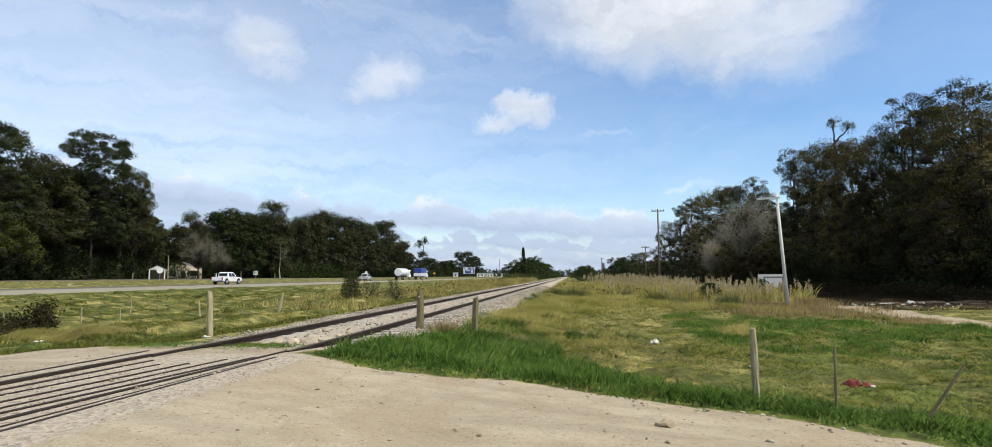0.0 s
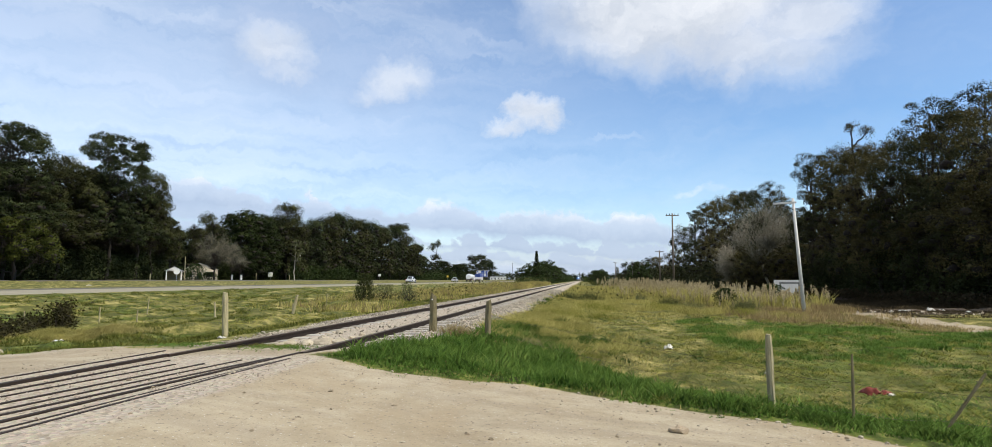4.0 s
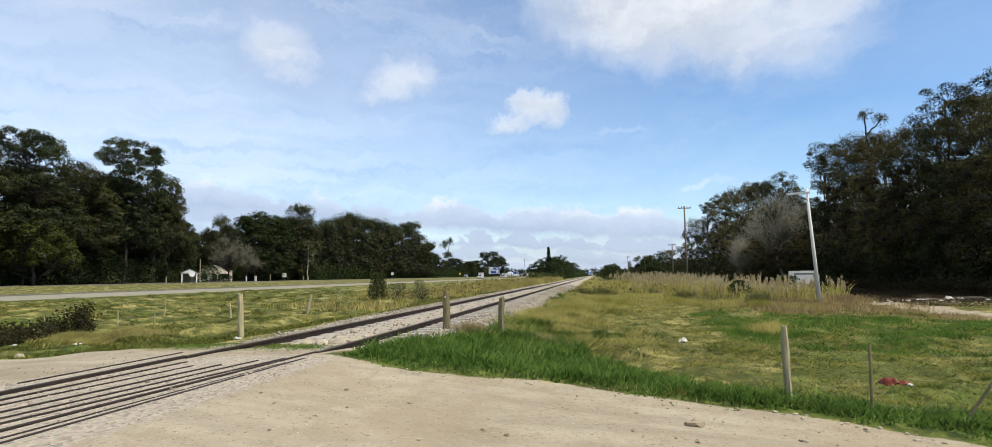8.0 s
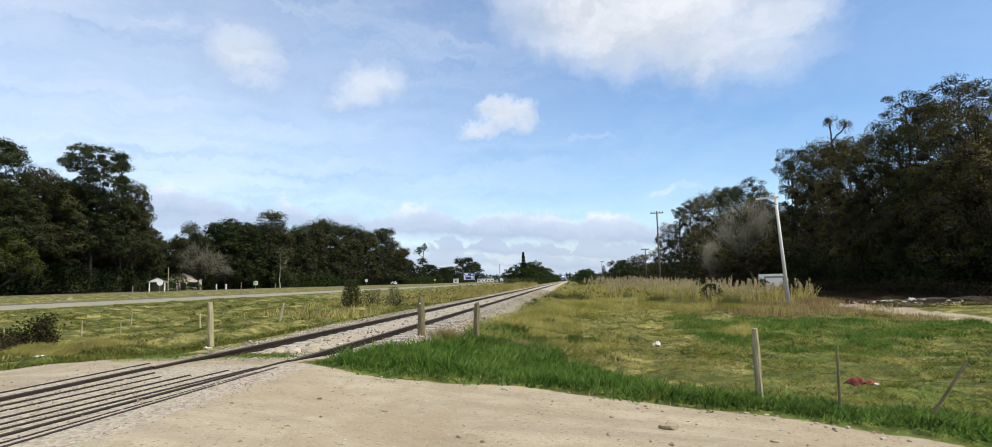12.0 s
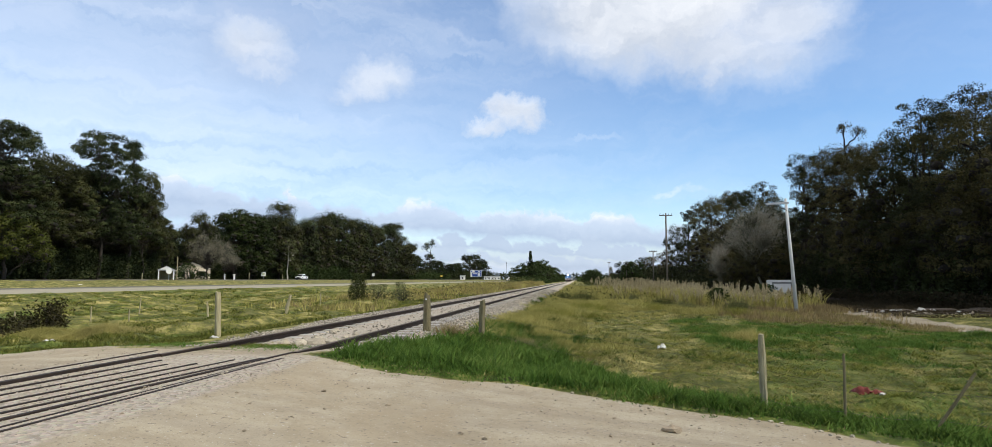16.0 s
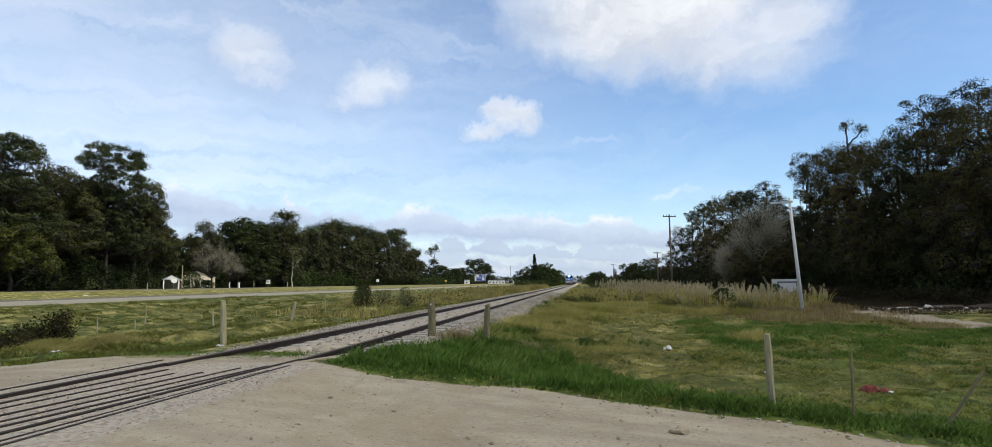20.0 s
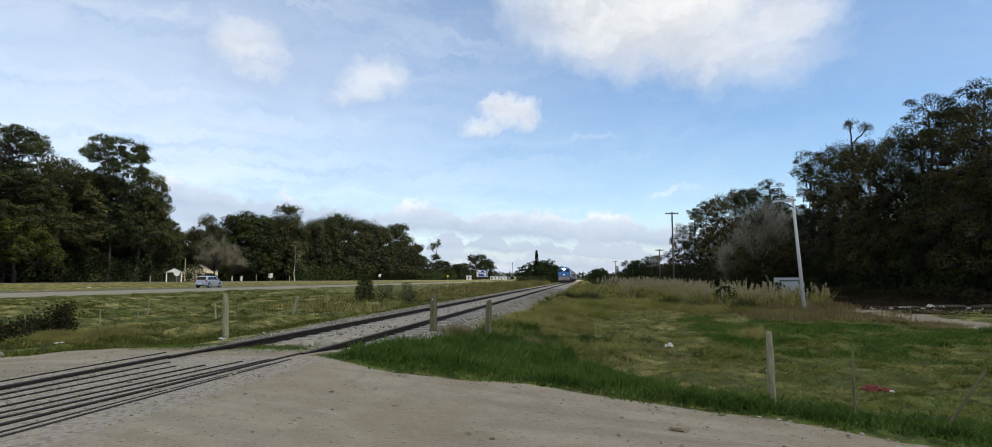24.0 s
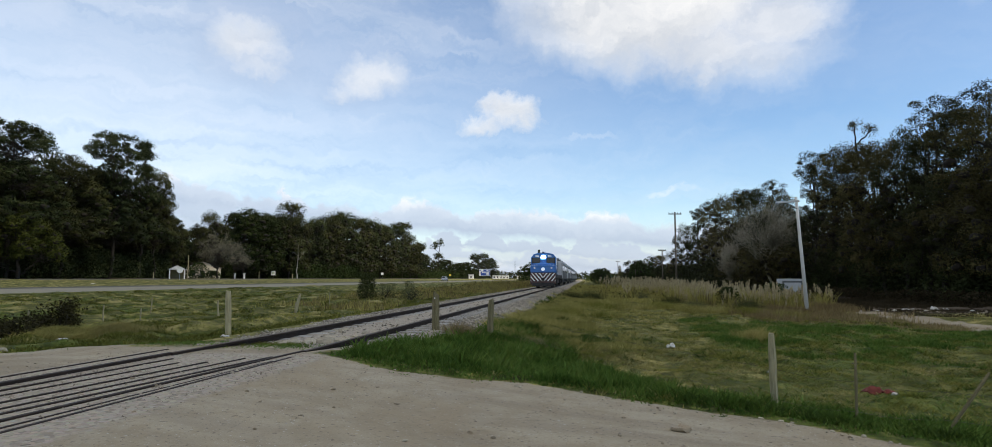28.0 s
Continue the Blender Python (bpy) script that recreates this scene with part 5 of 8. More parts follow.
def bramble(label, x, y, h, w, canes, seed):
    """A tangle of arching canes with small leaves along them."""
    rng = np.random.default_rng(seed)
    root = thing("bramble_bush", label, "bush", pose(x, y, float(lie(x, y))), "brambles in the rough field")
    lines, pts = [], []
    for i in range(canes):
        a, r = rng.uniform(0, 6.28), w * rng.uniform(0.2, 1.1)
        o = np.array([rng.normal() * w * 0.35, rng.normal() * w * 0.35, -0.05])
        t = np.linspace(0, 1, 8)[:, None]
        arch = h * rng.uniform(0.45, 1.1)
        p = o + np.concatenate([math.cos(a) * r * t, math.sin(a) * r * t, arch * np.sin(t * rng.uniform(1.6, 2.5))], 1) + rng.normal(size=(8, 3)) * 0.025
        lines.append((p, np.linspace(0.008, 0.003, 8)))
        k = rng.integers(1, 8, 30)
        pts.append(p[k] + rng.normal(size=(30, 3)) * 0.07)
    v, f = tubes(lines, 4)
    part("cane_tangle", mesh_np("cane_tangle", v, f, M["bark"], True), parent=root)
    v, f = leaf_quads(np.concatenate(pts), rng, 0.08, 0.045, 0.0)
    part("foliage", mesh_np("foliage", v, f, M["bramble"]), parent=root)


bramble("dark tangled bramble bush in the field", -14.2, 15.1, 0.86, 0.4, 58, 3)
bramble("ragged bramble sprawling beside the dark bush", -14.75, 15.0, 0.5, 0.5, 26, 9)
bramble("low dark bramble spreading over rough grass", -14.4, 13.6, 0.42, 0.7, 46, 4)
bramble("low dark bramble at the field's edge", -14.2, 12.7, 0.34, 0.8, 46, 5)
bramble("low dark bramble by the white litter", -13.5, 12.5, 0.3, 0.6, 36, 7)
bramble("low dark bramble beside the bush", -15.2, 13.6, 0.4, 0.6, 30, 6)


shrub("shrub", "tall dark shrub before the cream house", 21, 4.2, 2.4, M["shrub"], 0.45, 1500).matrix_basis = pose(-99, 146, 1.1)
shrub("shrub", "dark rounded shrub beside the open shelter", 22, 3.4, 2.0, M["shrub"], 0.45, 1200).matrix_basis = pose(-99, 140.5, 1.1)
shrub("shrub", "low dark shrub before the cream house", 23, 2.2, 2.2, M["shrub"], 0.4, 1000).matrix_basis = pose(-99, 152, 1.1)
shrub("shrub", "dark shrub growing beside the white board", 6, 1.5, 1.1, M["shrub"], 0.18, 1300).matrix_basis = pose(13.2, 46, -0.4)
shrub("shrub", "dark green shrub among pampas grass", 7, 1.3, 0.7, M["shrub"], 0.16, 1100).matrix_basis = pose(8.3, 38, -0.38)
shrub("conifer", "dark conifer standing by the far railway", 8, 10.6, 1.5, M["pine"], 0.4, 2600, 0.85, "conifer").matrix_basis = pose(-15.4, 205, 0.3)


# ---- grass ----
def blades(name, label, mat, x, y, h, w, lean, seed, bendy=True, z=None, upward=1.4):
    """Grass blades: a two-step bent blade, or one triangle far off."""
    rng = np.random.default_rng(seed)
    n = len(x)
    z = lie(x, y) - 0.01 if z is None else z
    a = rng.uniform(0, 6.28, n)
    # every blade is wound to face the camera at the origin
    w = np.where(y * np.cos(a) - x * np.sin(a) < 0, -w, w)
    side = np.stack([np.cos(a), np.sin(a), np.zeros(n)], -1) * w[:, None]
    b = rng.uniform(0, 6.28, n)
    tip = np.stack([np.cos(b), np.sin(b), np.zeros(n)], -1) * (lean * h * rng.uniform(0.3, 1.2, n))[:, None]
    p = np.stack([x, y, z], -1)
    up = np.zeros((n, 3))
    up[:, 2] = h
    if bendy:
        mid = p + up * 0.6 + tip * 0.35
        v = np.stack([p - side, p + side, mid + side * 0.8, mid - side * 0.8, p + up + tip + side * 0.12, p + up + tip - side * 0.12], 1).reshape(-1, 3)
        k = np.arange(n)[:, None] * 6
        f = np.concatenate([k + [0, 1, 2, 3], k + [3, 2, 4, 5]], 1).reshape(-1, 4)
    else:
        v = np.stack([p - side, p + side, p + up + tip], 1).reshape(-1, 3)
        f = np.arange(3 * n).reshape(-1, 3)
    # normals bent upward, so the grass shades brighter than its upright blades would
    soft = rng.normal(size=(n, 3)) * 0.55
    soft[:, :2] += tip[:, :2] / (h[:, None] + 0.02) * 0.3
    soft[:, 2] = upward + 0.3 * np.abs(soft[:, 2])
    soft /= np.linalg.norm(soft, axis=1)[:, None]
    return tagged(new(name, mesh_np(name, v, f, mat, normals=np.repeat(soft, 6 if bendy else 3, 0))), label, "grass", kind="stuff")


def scatter(n, x0, x1, y0, y1, keep, rng, near=0.0):
    """Points in a rectangle, thinned by keep(x, y) and, if near, towards the distance."""
    x, y = rng.uniform(x0, x1, n), rng.uniform(y0, y1, n)
    k = np.clip(keep(x, y), 0, 1)
    if near:
        k = k * np.clip((near / (np.hypot(x, y) + 0.1)) ** 1.6, 0, 1)
    ok = rng.uniform(0, 1, n) < k
    # only what can come into view
    az = np.degrees(np.arctan2(x, y))
    ok &= (az > -54) & (az < 40)
    return x[ok], y[ok]


def tufted(x, y, rng, per, radius):
    x, y = np.repeat(x, per), np.repeat(y, per)
    return x + rng.normal(size=len(x)) * radius, y + rng.normal(size=len(y)) * radius


def grow():
    rng = np.random.default_rng(77)

    def off(x, y):
        d, s, l, t, p, li = zones(x, y)
        return (1 - d) * (1 - s) * (1 - t) * (1 - p) * (1 - li)

    # lush verge beside the dirt
    cx, cy = scatter(46000, -4.2, 5.5, 4, 26, lambda x, y: np.maximum(step(0.35, 0.75, zones(x, y)[2]), 0.12 * (past_dirt(x, y) > -0.22) * (past_dirt(x, y) < 0.2) * (x > -3.6)) * (past_dirt(x, y) > -0.22) * np.clip(step(0.0, 0.35, past_dirt(x, y)) + step(0.5, 0.62, fbm(x * 2.5, y * 2.5, 38)), 0, 1) * (1 - zones(x, y)[1]) * step(-3.62, -3.2, x) * (past_dirt(x, y) < 0.5 + np.interp(x, [-4, 1, 3], [12, 4, 1.5])), rng, 11)
    per = 9
    x, y = tufted(cx, cy, rng, per, 0.045)
    tall_ = (0.05 + 0.22 * fbm(cx * 2.4, cy * 2.4, 31) ** 1.8) * rng.uniform(0.45, 1.45, len(cx))
    h = np.repeat(tall_, per) * rng.uniform(0.6, 1.15, len(x)) * (0.22 + 0.9 * step(-0.1, 0.9, past_dirt(x, y)))
    h *= 1.0 - 0.35 * step(1.0, 3.0, x)
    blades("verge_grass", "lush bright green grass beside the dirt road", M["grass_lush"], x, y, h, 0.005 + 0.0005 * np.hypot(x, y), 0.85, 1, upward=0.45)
    dry = rng.uniform(0, 1, len(x)) < 0.03
    blades("verge_grass", "dry straws among the lush verge grass", M["grass_dry"], x[dry] + 0.03, y[dry], h[dry] * 0.7, np.full(dry.sum(), 0.004), 0.9, 12)
    # the field
    x, y = scatter(360000, -3, 22, 5, 48, lambda x, y: off(x, y) * (0.4 + 0.6 * step(0.3, 0.6, fbm(x * 0.7, y * 0.7, 33))), rng, 13)
    lush = zones(x, y)[2]
    h = (0.018 + 0.06 * fbm(x * 1.5, y * 1.5, 34) ** 1.8) * rng.uniform(0.4, 1.3, len(x))
    pick = rng.uniform(0, 1, len(x)) < lush * 0.5
    w = 0.004 + 0.0006 * np.hypot(x, y)
    blades("field_grass", "short green grass of the field", M["grass_lush"], x[pick], y[pick], h[pick] * 1.3, w[pick], 2.0, 2, False)
    straw = ~pick & (rng.uniform(0, 1, len(x)) < 0.12 + step(0.44, 0.52, 0.4 * fbm(x * 0.55 + 3, y * 0.38, 36) + 0.6 * fbm(x * 2.4, y * 1.7, 37, 3)) * 0.5)
    pick = ~pick & ~straw
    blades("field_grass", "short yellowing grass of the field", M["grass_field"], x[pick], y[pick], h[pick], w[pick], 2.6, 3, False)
    blades("field_grass", "bleached straw patches in the field", M["grass_straw"], x[straw], y[straw], h[straw] * 1.1, w[straw], 2.8, 13, False)
    # tussocks between the track and the highway
    cx, cy = scatter(40000, -33, -7.4, 8.6, 75, lambda x, y: off(x, y) * step(0.3, 0.6, fbm(x * 0.5, y * 0.5, 41)), rng, 13)
    x, y = tufted(cx, cy, rng, 14, 0.16)
    h = (0.03 + 0.17 * fbm(x * 0.5, y * 0.4, 42) ** 2) * rng.uniform(0.4, 1.3, len(x))
    w = 0.007 + 0.0006 * np.hypot(x, y)
    straw = rng.uniform(0, 1, len(x)) < step(0.46, 0.54, 0.75 * fbm(x * 0.95, y * 0.7, 14, 3) + 0.25 * fbm(x * 0.18, y * 0.3, 45))
    blades("tussock_grass", "yellow-green hummocks beside the railway", M["grass_field"], x[straw], y[straw], h[straw] * 0.7, w[straw] * 0.9, 1.6, 14, False)
    straw = ~straw
    blades("tussock_grass", "rough green hollows between straw hummocks", M["grass_low"], x[straw], y[straw], h[straw] * 0.8, w[straw] * 1.0, 1.0, 4, False, upward=0.4)
    cx, cy = scatter(30000, -32, -8.4, 11, 60, lambda x, y: off(x, y) * (1 - step(0.42, 0.54, fbm(x * 1.3, y * 0.8, 57, 3))), rng, 17)
    x, y = tufted(cx, cy, rng, 16, 0.13)
    h = (0.04 + 0.18 * fbm(x * 0.8, y * 0.6, 58) ** 2) * rng.uniform(0.4, 1.2, len(x))
    blades("tussock_grass", "dark green rough grass in the field's hollows", M["grass_low"], x, y, h, 0.006 + 0.0005 * np.hypot(x, y), 0.9, 25, False, upward=0.5)
    # a greener band across the field
    x, y = scatter(120000, 2.4, 13, 14, 30, lambda x, y: step(0.5, 0.8, zones(x, y)[2]) * step(0.36, 0.55, fbm(x * 0.8, y * 0.6, 54)), rng, 24)
    h = (0.04 + 0.16 * fbm(x * 1.1, y * 0.8, 55) ** 1.5) * rng.uniform(0.5, 1.3, len(x))
    blades("field_grass", "deep green band across the field", M["grass_lush"], x, y, h, 0.006 + 0.0004 * y, 1.2, 22, False)
    # clumps along the foot of the ballast and over the field
    cx, cy = scatter(5200, -2.9, 1.4, 12.5, 48, lambda x, y: off(x, y) * step(0.46, 0.6, fbm(x * 0.8, y * 0.6, 46)) * (1 - 0.75 * step(-0.8, 0.8, x)), rng, 26)
    x, y = tufted(cx, cy, rng, 22, 0.13)
    h = (0.05 + 0.34 * fbm(x * 0.9, y * 0.7, 47) ** 2.2) * rng.uniform(0.4, 1.3, len(x))
    pale = rng.uniform(0, 1, len(x)) < step(0.38, 0.48, fbm(x * 1.1, y * 0.7, 48))
    blades("tussock_grass", "straw tufts along the foot of the ballast", M["grass_pale"], x[pale], y[pale], h[pale], 0.005 + 0.0005 * y[pale], 1.6, 18, False)
    pale = ~pale
    blades("tussock_grass", "dark green tufts along the foot of the ballast", M["grass_weed"], x[pale], y[pale], h[pale], 0.005 + 0.0005 * y[pale], 1.2, 19, False, upward=0.7)
    cx, cy = scatter(26000, -1.4, 13, 7.2, 36, lambda x, y: off(x, y) * (0.3 + 0.7 * step(0.42, 0.6, fbm(x * 1.1, y * 0.9, 49))), rng, 15)
    per = 13
    x, y = tufted(cx, cy, rng, per, 0.055)
    h = np.repeat((0.025 + 0.095 * fbm(cx * 1.3, cy * 1.1, 50) ** 2) * rng.uniform(0.5, 1.5, len(cx)), per) * rng.uniform(0.5, 1.2, len(x))
    green = zones(cx, cy)[2]
    odds = 0.6 * step(0.40, 0.56, 0.5 * fbm(cx * 0.7, cy * 0.7, 53) + 0.5 * fbm(cx * 2.6, cy * 1.9, 56, 3)) * (1 - 0.8 * green)
    pick = rng.uniform(0, 1, len(cx))
    pale, dark = np.repeat(pick < odds, per), np.repeat(pick > 0.8, per)
    w = 0.004 + 0.0006 * y
    blades("field_tuft", "small bleached straw tufts in the field", M["grass_straw"], x[pale], y[pale], h[pale], w[pale], 2.2, 20, False)
    dark = dark & ~pale
    blades("field_tuft", "small dark green tufts in the field", M["grass_weed"], x[dark], y[dark], h[dark], w[dark], 1.6, 23, False)
    mid = ~pale & ~dark
    blades("field_tuft", "small yellow-green tufts in the field", M["grass_field"], x[mid], y[mid], h[mid], w[mid], 2.0, 21, False)
    # tall dry grass by the track and round the shrubs
    cx, cy = scatter(26000, -16, -8.6, 24, 160, lambda x, y: step(0.45, 0.62, fbm(x * 0.3, y * 0.12, 51)) * (0.25 + 0.75 * step(30, 60, y)), rng, 60)
    x, y = tufted(cx, cy, rng, 14, 0.25)
    h = 0.5 * rng.uniform(0.5, 1.4, len(x)) * (0.7 + 0.9 * step(40, 110, y))
    late = rng.uniform(0, 1, len(x)) < 0.55
    h *= 0.3 + 1.2 * fbm(x * 0.45, y * 0.2, 52)
    blades("tall_grass", "tall yellow-green grass by the railway", M["grass_pale"], x[late], y[late], h[late], 0.012 + 0.0004 * np.hypot(x[late], y[late]), 0.6, 15, False)
    x, y, h = x[~late], y[~late], h[~late]
    blades("tall_grass", "tall dry straw-coloured grass by the railway", M["grass_dry"], x, y, h, 0.010 + 0.0004 * np.hypot(x, y), 0.35, 5, False)
    # dry rough grass before the wood
    cx, cy = scatter(20000, -1.6, 18, 26, 130, lambda x, y: off(x, y) * step(0.30, 0.55, fbm(x * 0.3, y * 0.2, 61)) * step(24, 44, y + 0.9 * (9 - x)), rng, 60)
    x, y = tufted(cx, cy, rng, 14, 0.22)
    h = rng.uniform(0.10, 0.5, len(x)) * (0.15 + 1.3 * fbm(x * 0.5, y * 0.3, 66) ** 1.3) * (0.5 + 0.8 * step(30, 70, y))
    blades("tall_grass", "dry brown-green grass before the wood", M["grass_pale"], x, y, h, 0.010 + 0.0004 * np.hypot(x, y), 0.9, 6, False)
    cx, cy = scatter(9000, 15.5, 30, 33, 58, lambda x, y: (1 - zones(x, y)[0]) * step(0.36, 0.55, fbm(x * 0.5, y * 0.4, 68)), rng, 70)
    x, y = tufted(cx, cy, rng, 9, 0.25)
    h = rng.uniform(0.06, 0.4, len(x)) * (0.2 + 1.2 * fbm(x * 0.5, y * 0.4, 69)) * (0.3 + 0.7 * step(37, 41, y))
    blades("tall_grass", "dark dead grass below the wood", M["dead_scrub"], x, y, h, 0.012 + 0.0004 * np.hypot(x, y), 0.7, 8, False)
    cx, cy = scatter(5200, 7, 15.5, 21, 48, lambda x, y: off(x, y) * step(0.35, 0.6, fbm(x * 0.4, y * 0.4, 63)) * step(20, 31, y + 1.2 * (x - 11)), rng, 60)
    x, y = tufted(cx, cy, rng, 14, 0.2)
    h = rng.uniform(0.08, 0.45, len(x)) * (0.2 + 1.1 * fbm(x * 0.6, y * 0.6, 67)) * (0.35 + 0.95 * step(24, 34, y))
    blades("tall_grass", "brown dead grass by the worn path", M["grass_brown"], x, y, h, 0.010 + 0.0004 * np.hypot(x, y), 0.5, 7, False)


grow()


def pampas():
    """Pampas grass: leaf fountains, and plumes on stalks."""
    rng = np.random.default_rng(90)
    n = 190
    y = 37 + 54 * rng.uniform(0, 1, n) ** 1.2
    x = np.interp(y, [36, 60, 110], [10.2, 8.0, 5.0]) + rng.normal(size=n) * np.interp(y, [36, 110], [2.2, 1.8])
    per = 70
    px, py = np.repeat(x, per) + rng.normal(size=n * per) * 0.25, np.repeat(y, per) + rng.normal(size=n * per) * 0.25
    h = np.repeat(rng.uniform(0.6, 1.1, n), per) * rng.uniform(0.5, 1.2, n * per)
    blades("pampas_leaves", "arching leaves of pampas grass", M["grass_pale"], px, py, h, np.full(n * per, 0.022), 0.7, 91)
    k = 6
    sx, sy = np.repeat(x, k) + rng.normal(size=n * k) * 0.35, np.repeat(y, k) + rng.normal(size=n * k) * 0.35
    tall_ = rng.uniform(0.7, 1.75, n * k) * np.interp(sy, [36, 50, 110], [0.8, 0.95, 1.4])
    z = lie(sx, sy)
    lean = rng.normal(size=(n * k, 2)) * 0.10
    pts = 26
    t = rng.uniform(0, 1, (n * k, pts))
    r = 0.055 * np.sin(np.pi * (0.12 + 0.82 * t))
    a = rng.uniform(0, 6.28, (n * k, pts))
    hz = tall_[:, None] - 0.5 + 0.5 * t
    p = np.stack([sx[:, None] + lean[:, :1] * hz + r * np.cos(a), sy[:, None] + lean[:, 1:] * hz + r * np.sin(a), z[:, None] + hz], -1).reshape(-1, 3)
    v, f = leaf_quads(p, rng, 0.16, 0.05, -1.2)
    tagged(new("pampas_plumes", mesh_np("pampas_plumes", v, f, M["plume"])), "feathery cream plumes of pampas grass", "pampas grass", kind="stuff")
    v, f = tubes([(np.array([[sx[i], sy[i], z[i]], [sx[i] + lean[i, 0] * tall_[i], sy[i] + lean[i, 1] * tall_[i], z[i] + tall_[i]]]), (0.012, 0.008)) for i in range(n * k)], 3)
    tagged(new("pampas_stalks", mesh_np("pampas_stalks", v, f, M["grass_dry"])), "straw-coloured stalks of pampas grass", "pampas grass", kind="stuff")


pampas()


# ---- fences, poles and small things ----
def rough_post(name, label, x, y, h, r, mat, seed, lean=(0, 0), z=None, square=False, group=""):
    """A weathered post: uneven section, chamfered and split top, wire staples."""
    rng = np.random.default_rng(seed)
    root = thing(name, label, "fence post", pose(x, y, float(lie(x, y)) if z is None else z, lean[0], lean[1], 0), group)
    bm = bmesh.new()
    sides, rings = 10, 9
    off = rng.uniform(0.88, 1.1, sides)
    prev = None
    for i in range(rings):
        t = i / (rings - 1)
        k = r * (1.03 - 0.06 * t) * (0.82 if i == rings - 1 else 1)
        ring = []
        for s in range(sides):
            a = 2 * math.pi * s / sides
            q = off[s] * (1 + 0.05 * rng.normal())
            if square:
                q *= 0.95 / max(abs(math.cos(a)), abs(math.sin(a)))
            ring.append(bm.verts.new((k * q * math.cos(a) + 0.012 * math.sin(3 * t + seed), k * q * math.sin(a), -0.25 + (h + 0.25) * t + (0.02 * rng.normal() * r / 0.06 if i == rings - 1 else 0))))
        if prev:
            for s in range(sides):
                bm.faces.new((prev[s], prev[(s + 1) % sides], ring[(s + 1) % sides], ring[s]))
        prev = ring
    bm.faces.new(prev)
    part("shaft", bm, mat, root, bevel=0.004)
    for k in (0.55, 0.85):
        if h > 0.6:
            b2 = bmesh.new()
            rod(b2, (-r * 1.12, 0.015, h * k), (r * 1.12, 0.015, h * k), 0.004, sides=5)
            part("staple", b2, M["wire"], root)
    return root


FG = "fence posts beside the track"
rough_post("fence_post", "grey weathered wooden fence post near the rails", -7.75, 12.55, 1.06, 0.06, M["post"], 1, (0, -1.0), 0.05, group=FG)
rough_post("fence_post", "brown weathered wooden post with a small tag", -3.28, 13.3, 0.98, 0.085, M["dark_post"], 2, (0, 0.5), 0.08, group=FG)
rough_post("fence_post", "dark short wooden post in green grass", -2.10, 13.6, 0.82, 0.075, M["dark_post"], 3, (0, 1.0), 0.09, group=FG)
rough_post("fence_post", "grey cracked wooden fence post in green grass", 2.22, 7.85, 0.93, 0.043, M["post"], 4, (1, -2.2), -0.19, group=FG)
rough_post("fence_stake", "thin dark steel-grey fence stake in grass", 2.94, 7.42, 0.78, 0.016, M["dark_post"], 5, (0, 0), -0.2)
rough_post("fence_stake", "thin dark fence stake leaning over in grass", 3.72, 7.2, 0.76, 0.017, M["dark_post"], 6, (4, 33), -0.2)
rough_post("fence_stake", "grey broken stake leaning in the rough field", -11.7, 23.7, 0.72, 0.06, M["post"], 7, (0, 14), 0.05)
rough_post("fence_stake", "grey broken stake beside the leaning stake", -11.95, 24.2, 0.36, 0.045, M["post"], 8, (0, 6), 0.05)
for i, (x, y, h) in enumerate(((-13.25, 20.8, 0.62), (-14.9, 17.3, 0.52), (-13.6, 17.3, 0.5), (-15.0, 14.8, 0.6), (-16.5, 21.5, 0.6), (-13.0, 30, 0.7), (-13.5, 45, 0.9))):
    rough_post("fence_stake", "thin grey fence stake in the rough field", x, y, h, 0.035 if i == 0 else 0.022, M["post"], 20 + i, (0, (i * 5) % 7 - 3), group="old fence line in the field")
tag = bmesh.new()
box(tag, -3.30, -3.275, 13.205, 13.212, 0.95, 0.98)
tagged(part("fence_tag", tag, M["white_paint"]), "small white tag nailed to the post", "tag")


def wire_run(label, pts, sag=0.03, r=0.0015):
    lines = []
    for a, b in zip(pts, pts[1:]):
        t = np.linspace(0, 1, 7)[:, None]
        p = np.array(a) * (1 - t) + np.array(b) * t
        p[:, 2] -= sag * np.sin(np.pi * t[:, 0])
        lines.append((p, np.full(7, r)))
    v, f = tubes(lines, 5)
    tagged(new("fence_wire", mesh_np("fence_wire", v, f, M["wire"], True)), label, "fence wire")


for k in (0.16, 0.52):
    wire_run("slack rusty wire strand between fence posts", [(-2.10, 13.6, 0.09 + k), (2.22, 7.85, -0.19 + k), (2.94, 7.42, -0.2 + k * 0.9), (3.7, 7.2, -0.2 + k * 0.8), (7.5, 5.2, -0.2 + k)])
    wire_run("slack wire strand of the old field fence", [(-7.75, 12.55, k + 0.1), (-13.25, 20.8, k * 0.8), (-13.0, 30, k * 0.8), (-13.5, 45, k)])


